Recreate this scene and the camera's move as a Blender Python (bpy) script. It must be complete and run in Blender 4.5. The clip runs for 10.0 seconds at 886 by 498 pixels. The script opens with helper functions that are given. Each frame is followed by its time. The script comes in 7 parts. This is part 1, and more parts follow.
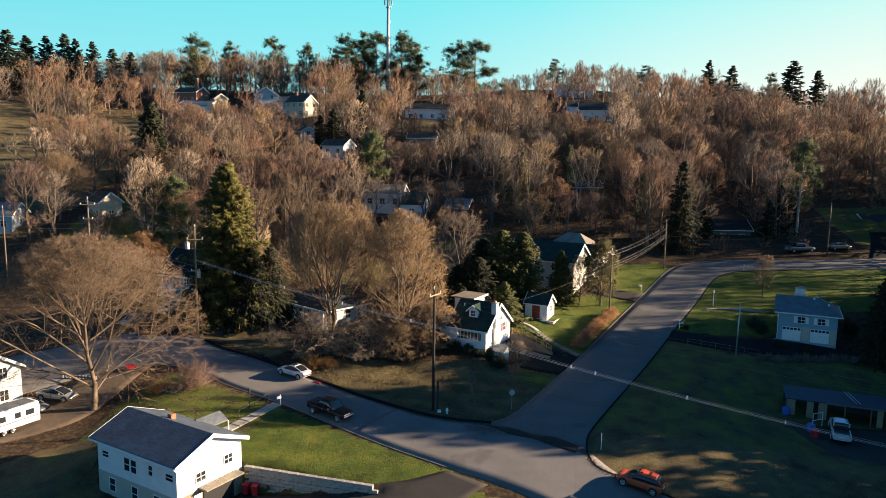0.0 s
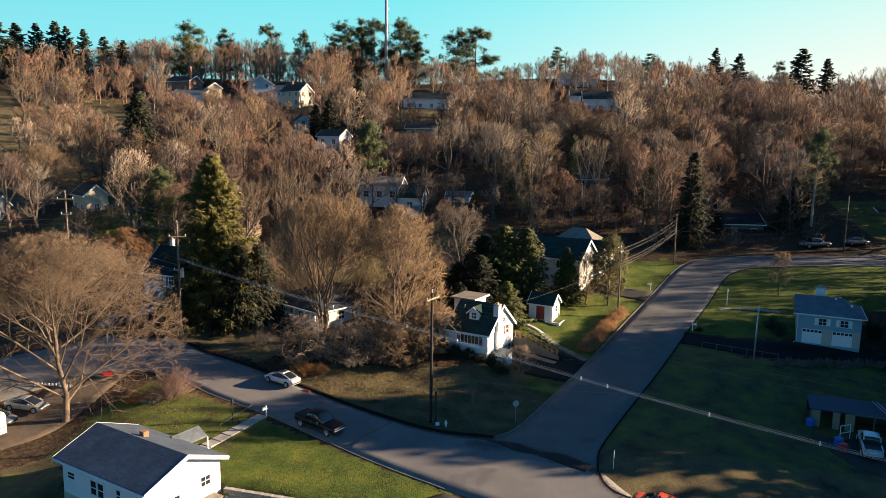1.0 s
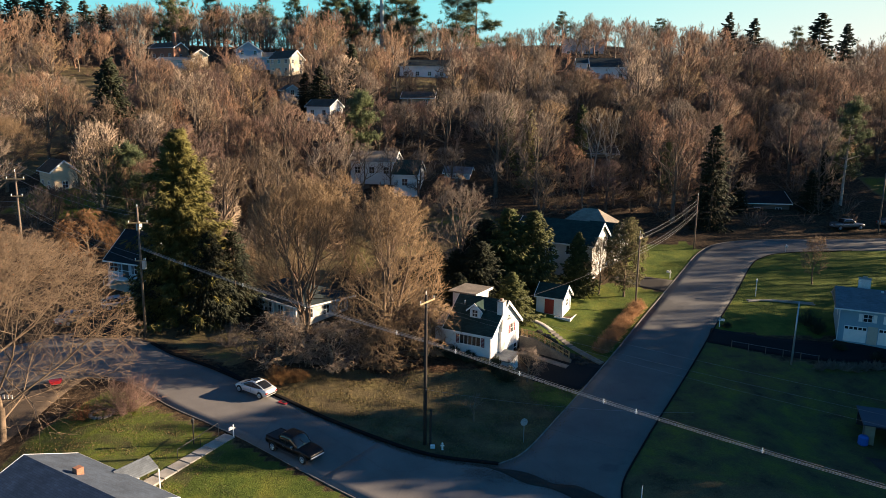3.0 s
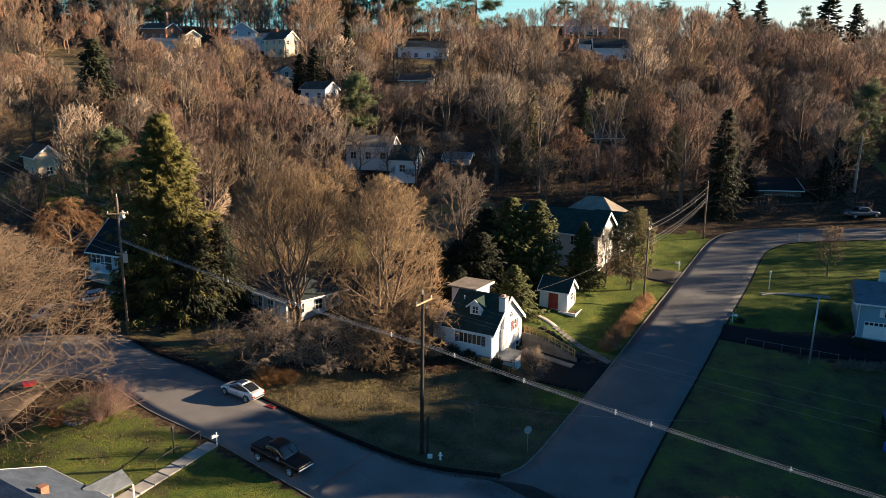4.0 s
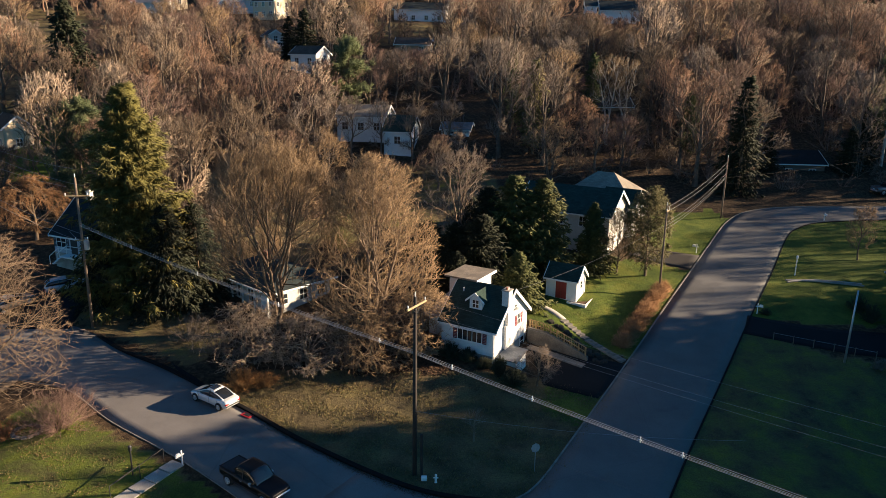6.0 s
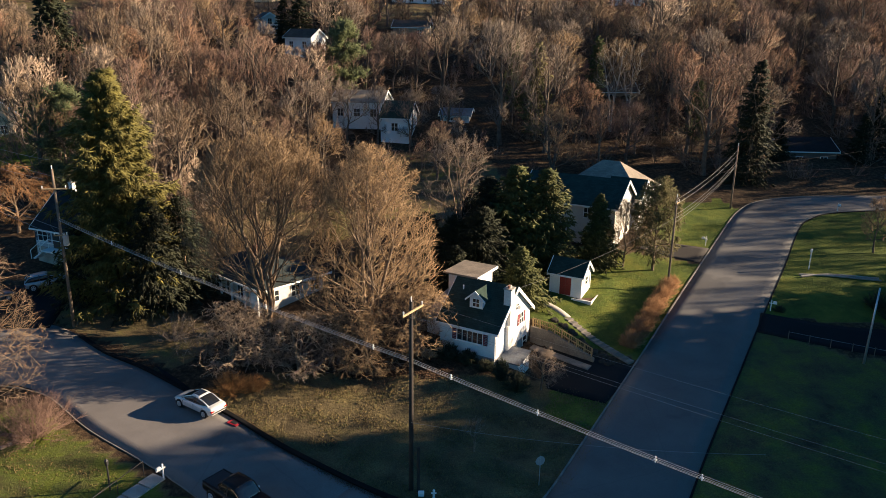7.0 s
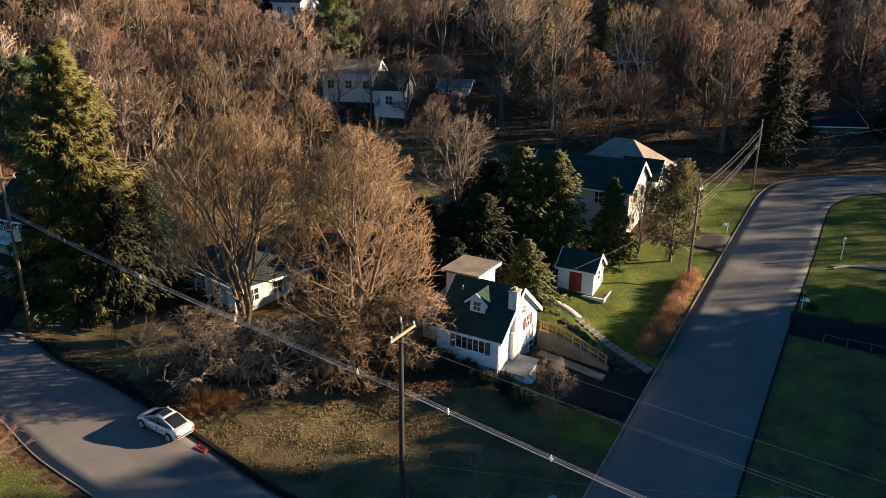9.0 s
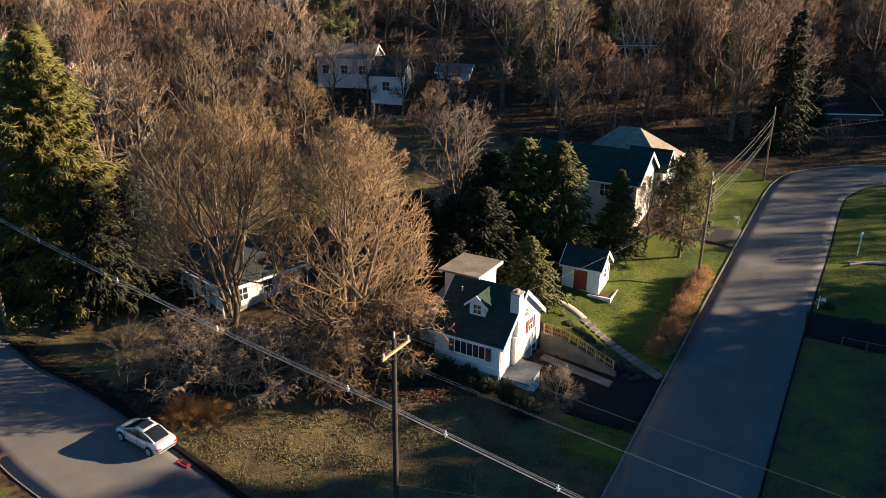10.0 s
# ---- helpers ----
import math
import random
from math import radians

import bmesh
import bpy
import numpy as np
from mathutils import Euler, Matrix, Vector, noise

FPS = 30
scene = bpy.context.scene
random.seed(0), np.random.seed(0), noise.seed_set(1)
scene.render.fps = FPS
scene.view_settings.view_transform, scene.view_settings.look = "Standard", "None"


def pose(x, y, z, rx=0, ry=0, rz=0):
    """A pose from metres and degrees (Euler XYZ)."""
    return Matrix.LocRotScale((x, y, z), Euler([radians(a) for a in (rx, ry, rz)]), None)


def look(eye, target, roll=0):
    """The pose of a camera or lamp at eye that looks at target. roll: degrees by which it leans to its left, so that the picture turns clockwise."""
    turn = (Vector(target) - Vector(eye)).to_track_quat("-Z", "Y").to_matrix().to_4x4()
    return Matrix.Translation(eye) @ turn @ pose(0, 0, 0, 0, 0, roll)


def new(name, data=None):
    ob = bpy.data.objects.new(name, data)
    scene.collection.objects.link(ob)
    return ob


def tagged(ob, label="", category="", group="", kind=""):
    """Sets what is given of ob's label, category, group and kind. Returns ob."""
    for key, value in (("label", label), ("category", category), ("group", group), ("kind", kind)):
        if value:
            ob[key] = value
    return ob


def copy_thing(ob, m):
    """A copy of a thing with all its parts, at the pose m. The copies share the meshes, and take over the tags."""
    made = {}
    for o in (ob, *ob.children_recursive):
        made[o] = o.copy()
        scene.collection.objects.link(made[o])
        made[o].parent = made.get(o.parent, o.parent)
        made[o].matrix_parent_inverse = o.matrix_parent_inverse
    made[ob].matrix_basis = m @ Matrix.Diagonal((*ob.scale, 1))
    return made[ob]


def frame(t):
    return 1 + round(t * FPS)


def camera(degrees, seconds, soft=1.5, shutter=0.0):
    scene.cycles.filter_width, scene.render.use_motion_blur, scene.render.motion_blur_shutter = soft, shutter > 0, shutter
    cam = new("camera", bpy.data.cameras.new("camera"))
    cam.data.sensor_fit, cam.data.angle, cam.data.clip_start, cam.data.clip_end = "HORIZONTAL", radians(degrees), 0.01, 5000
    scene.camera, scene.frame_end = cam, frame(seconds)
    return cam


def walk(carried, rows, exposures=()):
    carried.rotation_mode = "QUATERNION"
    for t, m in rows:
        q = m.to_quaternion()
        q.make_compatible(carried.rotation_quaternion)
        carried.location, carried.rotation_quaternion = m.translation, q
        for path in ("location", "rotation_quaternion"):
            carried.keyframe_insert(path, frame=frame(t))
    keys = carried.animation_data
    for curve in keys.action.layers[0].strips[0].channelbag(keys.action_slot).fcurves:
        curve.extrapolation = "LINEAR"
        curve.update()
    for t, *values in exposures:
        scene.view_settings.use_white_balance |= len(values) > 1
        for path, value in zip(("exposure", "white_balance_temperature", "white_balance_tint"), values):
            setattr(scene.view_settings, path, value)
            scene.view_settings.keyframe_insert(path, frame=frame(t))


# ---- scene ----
cam = camera(63.7, 10.0, 0.6)
METRES, EYE, TILT, LEAN, TURN = 45.0, 28.7, 0.0, 0.0, 0.0
ROWS = [
    (0.0, 0.0, 0.0, 0.0, 0.12, -8.06, -0.84),
    (0.5, 0.002, 0.0678, 0.0014, 0.13, -8.4, -0.82),
    (1.0, 0.0039, 0.1354, 0.0025, 0.14, -8.84, -0.82),
    (1.5, 0.0058, 0.2018, 0.0044, 0.14, -9.44, -0.81),
    (2.0, 0.0077, 0.2665, 0.0054, 0.13, -9.98, -0.8),
    (2.5, 0.0093, 0.3282, 0.007, 0.13, -10.57, -0.79),
    (4.0, 0.0131, 0.4905, 0.011, 0.09, -12.59, -0.8),
    (4.5, 0.0145, 0.5382, 0.0118, 0.08, -13.26, -0.8),
    (5.0, 0.0156, 0.584, 0.0126, 0.07, -13.91, -0.81),
    (5.5, 0.017, 0.6275, 0.0142, 0.06, -14.63, -0.82),
    (7.0, 0.0203, 0.753, 0.0164, 0.0, -16.57, -0.78),
    (7.5, 0.021, 0.7949, 0.0177, -0.02, -17.25, -0.76),
    (8.0, 0.0228, 0.8371, 0.0181, -0.02, -17.89, -0.72),
    (8.5, 0.0243, 0.8796, 0.019, -0.04, -18.55, -0.7),
    (9.0, 0.0254, 0.9215, 0.0201, -0.05, -19.2, -0.69),
    (9.5, 0.0269, 0.9614, 0.0214, -0.05, -19.89, -0.7),
    (10.0, 0.0288, 0.9992, 0.0225, -0.04, -20.58, -0.69),
]
walk(cam, [(t, pose(0, 0, EYE, TILT, LEAN, TURN) @ pose(METRES * x, METRES * y, METRES * z, 90 + pitch, roll, yaw)) for t, x, y, z, yaw, pitch, roll in ROWS])

# ---- light: clear winter sky, low sun from ahead on the right ----
SUN_AZ, SUN_EL = 82.5, 16.5      # compass bearing from +y towards +x, height, degrees
world = bpy.data.worlds.new("sky")
scene.world = world
world.use_nodes = True
wn = world.node_tree
wn.nodes.clear()
sky = wn.nodes.new("ShaderNodeTexSky")
sky.sky_type, sky.sun_disc = "NISHITA", False
sky.sun_elevation, sky.sun_rotation = radians(SUN_EL), radians(SUN_AZ)
sky.air_density, sky.dust_density, sky.ozone_density = 1.0, 0.3, 5.0
bg = wn.nodes.new("ShaderNodeBackground")
bg.inputs["Strength"].default_value = 0.035
wout = wn.nodes.new("ShaderNodeOutputWorld")
tint = wn.nodes.new("ShaderNodeMix")
tint.data_type, tint.blend_type = "RGBA", "MULTIPLY"
tint.inputs["Factor"].default_value = 1.0
tint.inputs[7].default_value = (0.43, 0.97, 1.14, 1)    # the deep blue of a dry winter sky
wn.links.new(sky.outputs[0], tint.inputs[6])
wn.links.new(tint.outputs[2], bg.inputs[0])
wn.links.new(bg.outputs[0], wout.inputs[0])
sun_data = bpy.data.lights.new("sun", "SUN")
sun_data.energy, sun_data.angle, sun_data.color = 4.6, radians(0.6), (1.0, 0.77, 0.53)
sun = new("sun", sun_data)
_a, _e = radians(SUN_AZ), radians(SUN_EL)
sun.matrix_world = look((0, 0, 200), Vector((0, 0, 200)) - Vector((math.sin(_a) * math.cos(_e), math.cos(_a) * math.cos(_e), math.sin(_e))))
scene.view_settings.exposure = 1.9

# ---- the lie of the land ----
PY = np.array([-200, -60, 30, 55, 66, 76, 86, 94, 104, 114, 124, 135, 150, 190, 250, 300, 345, 420, 900, 4000.0])
PZ = np.array([-14, -9, -4.5, -2.6, -.5, 0, .5, 1.4, 3.1, 4.6, 6.5, 8.5, 12.5, 25, 38, 50, 53, 48, 20, -40.0])


def ss(a, b, x):
    t = np.clip((x - a) / (b - a), 0, 1)
    return t * t * (3 - 2 * t)


def land(x, y):
    """Height of the ground at x, y (numbers or arrays)."""
    x, y = np.asarray(x, float), np.asarray(y, float)
    z = sum(np.interp(y + d, PY, PZ) for d in (-4, -2, 0, 2, 4)) / 5
    far = ss(150, 240, y)
    z = z + far * (2.2 * np.sin(x / 47.0 + 1.0) + 1.5 * np.sin(x / 23.0 + y / 60.0)) - far * 7 * ss(60, 200, x) + 5 * far * ss(-60, -160, x)
    z = z - 1.8 * ss(-29, -40, x) * ss(87, 74, y) * ss(30, 50, y)
    z = z - 1.7 * ss(25, 42, x) * ss(91, 79, y)
    # cut for the sunk driveway beside the white ranch house
    wall_y = 63.2 - (x + 18.3) * 0.235
    low = np.clip(-3.5 + (x + 18.5) * 0.115, -3.5, -1.3)
    cut = ss(0.45, -0.15, y - wall_y) * ss(-24, -22.5, x) * ss(3.0, -3.0, x)
    z = z + cut * np.minimum(0, low - z)
    # raised lawn behind the concrete wall of the cape's driveway
    bank = y - (96.3 - (x - 9.7) * 0.654)
    z = z + 1.5 * ss(.35, 1.1, bank) * (1 - ss(96, 104, y)) * (1 - ss(11, 16, x)) * ss(8.4, 9.2, x)
    # the low mound that the cape stands on
    z = z + 1.0 * ss(-6, -1, x) * (1 - ss(7.7, 8.5, x)) * ss(85, 90, y) * (1 - ss(98, 105, y))
    # a local rise under the shed, shaped to fit the camera's view
    z = z + 0.55 * ss(7.5, 3.0, np.hypot(x - 15.0, y - 105.6))
    # the yard below the white house lies a storey lower than its street side
    hx, hy = (x + 25.06) * .8545 - (y - 62.81) * .5195, (x + 25.06) * .5195 + (y - 62.81) * .8545
    yard = ss(-1.5, -3.4, hy) * ss(-9.5, -6.5, hx) * ss(9, 6, hx) * ss(-16, -9, hy)
    z = z + yard * np.minimum(0, -3.35 - z)
    return z


def land1(x, y):
    return float(land(x, y))

# ---- materials ----
def nodes_of(m):
    m.use_nodes = True
    t = m.node_tree
    return t, t.nodes, t.links, t.nodes["Principled BSDF"]


def ramp(nd, stops):
    r = nd.new("ShaderNodeValToRGB")
    while len(r.color_ramp.elements) < len(stops):
        r.color_ramp.elements.new(0.5)
    for e, (p, c) in zip(r.color_ramp.elements, stops):
        e.position, e.color = p, (*c, 1)
    return r


def noise_node(nd, lk, vec, scale, detail=4.0, rough=0.6):
    n = nd.new("ShaderNodeTexNoise")
    n.inputs["Scale"].default_value, n.inputs["Detail"].default_value, n.inputs["Roughness"].default_value = scale, detail, rough
    lk.new(vec, n.inputs["Vector"])
    return n


def mixc(nd, lk, fac, a, b, mode="MIX"):
    m = nd.new("ShaderNodeMix")
    m.data_type, m.blend_type = "RGBA", mode
    for sock, v in ((m.inputs[0], fac), (m.inputs[6], a), (m.inputs[7], b)):
        if isinstance(v, (int, float)):
            sock.default_value = v
        elif isinstance(v, tuple):
            sock.default_value = (*v, 1)
        else:
            lk.new(v, sock)
    return m.outputs[2]


def surface(name, col, var=0.2, scale=3.0, fine=30.0, rough=0.8, metal=0.0, bump=0.3, each=0.0, tint=None, dirt=0.25):
    """A surface with variation at two scales, fine relief, and, where asked, from piece to piece."""
    m = bpy.data.materials.new(name)
    t, nd, lk, p = nodes_of(m)
    co = nd.new("ShaderNodeTexCoord").outputs["Object"]
    n1, n2 = noise_node(nd, lk, co, scale), noise_node(nd, lk, co, fine)
    a = tuple(c * (1 - var) for c in col)
    b = tint if tint else tuple(min(1, c * (1 + var)) for c in col)
    c1 = ramp(nd, [(0.3, a), (0.7, b)])
    lk.new(n1.outputs[0], c1.inputs[0])
    r2 = ramp(nd, [(0.3, (1 - dirt,) * 3), (0.65, (1, 1, 1))])
    lk.new(n2.outputs[0], r2.inputs[0])
    out = mixc(nd, lk, 1.0, c1.outputs[0], r2.outputs[0], "MULTIPLY")
    if each:
        oi = nd.new("ShaderNodeObjectInfo")
        rr = ramp(nd, [(0.0, (1 - each, 1 - each * 1.1, 1 - each * 1.2)), (1.0, (1 + each, 1 + each * .8, 1 + each * .6))])
        lk.new(oi.outputs["Random"], rr.inputs[0])
        out = mixc(nd, lk, 1.0, out, rr.outputs[0], "MULTIPLY")
    lk.new(out, p.inputs["Base Color"])
    p.inputs["Roughness"].default_value, p.inputs["Metallic"].default_value = rough, metal
    if bump:
        bm = nd.new("ShaderNodeBump")
        bm.inputs["Strength"].default_value, bm.inputs["Distance"].default_value = bump, 0.02
        lk.new(n2.outputs[0], bm.inputs["Height"])
        lk.new(bm.outputs[0], p.inputs["Normal"])
    return m


def siding(name, col, pitch=0.13, var=0.06):
    """Horizontal clapboard: overlapping boards as relief, weathered paint."""
    m = surface(name, col, var, 0.8, 6.0, 0.55, dirt=0.1)
    t, nd, lk, p = nodes_of(m)
    co = nd.new("ShaderNodeTexCoord").outputs["Object"]
    w = nd.new("ShaderNodeTexWave")
    w.bands_direction, w.wave_profile = "Z", "SAW"
    w.inputs["Scale"].default_value = 1 / pitch / 3.14 / 2 * 3.14
    lk.new(co, w.inputs["Vector"])
    b = nd.new("ShaderNodeBump")
    b.inputs["Strength"].default_value, b.inputs["Distance"].default_value = 0.5, 0.02
    lk.new(w.outputs["Fac"], b.inputs["Height"])
    lk.new(b.outputs[0], p.inputs["Normal"])
    return m


def shingle(name, col, var=0.25):
    """Asphalt shingles: courses and tabs from a brick pattern, with streaks."""
    m = surface(name, col, var, 0.7, 25.0, 0.75, dirt=0.35)
    t, nd, lk, p = nodes_of(m)
    co = nd.new("ShaderNodeTexCoord").outputs["Object"]
    br = nd.new("ShaderNodeTexBrick")
    br.inputs["Scale"].default_value = 1.0
    br.inputs["Brick Width"].default_value, br.inputs["Row Height"].default_value, br.inputs["Mortar Size"].default_value = 0.45, 0.16, 0.008
    br.inputs["Color1"].default_value, br.inputs["Color2"].default_value, br.inputs["Mortar"].default_value = (1, 1, 1, 1), (.72, .72, .72, 1), (.45, .45, .45, 1)
    lk.new(co, br.inputs["Vector"])
    old = p.inputs["Base Color"].links[0].from_socket
    lk.new(mixc(nd, lk, 1.0, old, br.outputs["Color"], "MULTIPLY"), p.inputs["Base Color"])
    return m


def glass(name, tint=(0.02, 0.025, 0.03)):
    m = bpy.data.materials.new(name)
    t, nd, lk, p = nodes_of(m)
    p.inputs["Base Color"].default_value = (*tint, 1)
    p.inputs["Roughness"].default_value = 0.04
    p.inputs["Specular IOR Level"].default_value = 0.7
    return m


def gloss(name, col, rough=0.25, metal=0.0, coat=0.8):
    m = surface(name, col, 0.05, 2.0, 20.0, rough, metal, bump=0.0, dirt=0.08)
    m.node_tree.nodes["Principled BSDF"].inputs["Coat Weight"].default_value = coat
    return m


def ground_material():
    """Leaf litter, winter lawn and tired lawn, mixed by the sheet's own layers and broken up by noise."""
    m = bpy.data.materials.new("winter_ground")
    t, nd, lk, p = nodes_of(m)
    co = nd.new("ShaderNodeTexCoord").outputs["Object"]
    big, mid, fine, tuft = (noise_node(nd, lk, co, s, 5.0, 0.65) for s in (0.05, 0.35, 2.2, 9.0))
    litter = ramp(nd, [(0.3, (0.018, 0.012, 0.008)), (0.5, (0.055, 0.036, 0.022)), (0.7, (0.13, 0.086, 0.048))])
    lk.new(fine.outputs[0], litter.inputs[0])
    green = ramp(nd, [(0.25, (0.032, 0.052, 0.012)), (0.5, (0.084, 0.114, 0.020)), (0.75, (0.165, 0.164, 0.030))])
    lk.new(mid.outputs[0], green.inputs[0])
    tired = ramp(nd, [(0.3, (0.058, 0.044, 0.026)), (0.5, (0.122, 0.094, 0.050)), (0.72, (0.175, 0.138, 0.060))])
    lk.new(mid.outputs[0], tired.inputs[0])
    def layer(key):
        a = nd.new("ShaderNodeAttribute")
        a.attribute_name = key
        ad = nd.new("ShaderNodeMath")
        ad.operation = "MULTIPLY_ADD"
        lk.new(mid.outputs[0], ad.inputs[0])
        ad.inputs[1].default_value = 0.9
        lk.new(a.outputs["Fac"], ad.inputs[2])
        r = ramp(nd, [(0.80, (0, 0, 0)), (1.10, (1, 1, 1))])
        sub = nd.new("ShaderNodeMath")
        sub.operation = "MULTIPLY"
        sub.inputs[1].default_value = 0.95
        lk.new(ad.outputs[0], sub.inputs[0])
        lk.new(sub.outputs[0], r.inputs[0])
        r.color_ramp.elements[0].position, r.color_ramp.elements[1].position = 0.72, 1.0
        return r.outputs[0]
    c = mixc(nd, lk, layer("tired"), litter.outputs[0], tired.outputs[0])
    c = mixc(nd, lk, layer("lawn"), c, green.outputs[0])
    tr = ramp(nd, [(0.28, (0.5, 0.5, 0.5)), (0.62, (1.15, 1.15, 1.1))])
    lk.new(tuft.outputs[0], tr.inputs[0])
    c = mixc(nd, lk, 1.0, c, tr.outputs[0], "MULTIPLY")
    lk.new(c, p.inputs["Base Color"])
    p.inputs["Roughness"].default_value = 0.95
    p.inputs["Specular IOR Level"].default_value = 0.15
    h = mixc(nd, lk, 0.5, fine.outputs[0], tuft.outputs[0])
    b = nd.new("ShaderNodeBump")
    b.inputs["Strength"].default_value, b.inputs["Distance"].default_value = 1.0, 0.18
    lk.new(h, b.inputs["Height"])
    lk.new(b.outputs[0], p.inputs["Normal"])
    return m


def asphalt(name, col, patch=(0.035, 0.036, 0.04)):
    """Worn asphalt with tyre-polished bands, tar lines and a few darker patches."""
    m = surface(name, col, 0.18, 0.25, 14.0, 0.85, bump=0.25, dirt=0.25)
    t, nd, lk, p = nodes_of(m)
    co = nd.new("ShaderNodeTexCoord").outputs["Object"]
    v = nd.new("ShaderNodeTexVoronoi")
    v.feature = "DISTANCE_TO_EDGE"
    v.inputs["Scale"].default_value = 0.09
    w = noise_node(nd, lk, co, 0.8)
    lk.new(mixc(nd, lk, 0.25, co, w.outputs["Color"]), v.inputs["Vector"])
    r = ramp(nd, [(0.0, (0.8, 0.8, 0.8)), (0.004, (1, 1, 1))])
    lk.new(v.outputs["Distance"], r.inputs[0])
    n = noise_node(nd, lk, co, 0.12, 3.0)
    rp = ramp(nd, [(0.60, (1, 1, 1)), (0.64, (0.72, 0.72, 0.74))])
    lk.new(n.outputs[0], rp.inputs[0])
    old = p.inputs["Base Color"].links[0].from_socket
    c = mixc(nd, lk, 1.0, old, rp.outputs[0], "MULTIPLY")
    c = mixc(nd, lk, r.outputs[0], patch, c)
    lk.new(c, p.inputs["Base Color"])
    return m


def bark(name, a, b, rough=0.9, each=0.22, scale=1.5):
    m = surface(name, a, 0.25, scale, 12.0, rough, bump=0.4, each=each, tint=b)
    return m


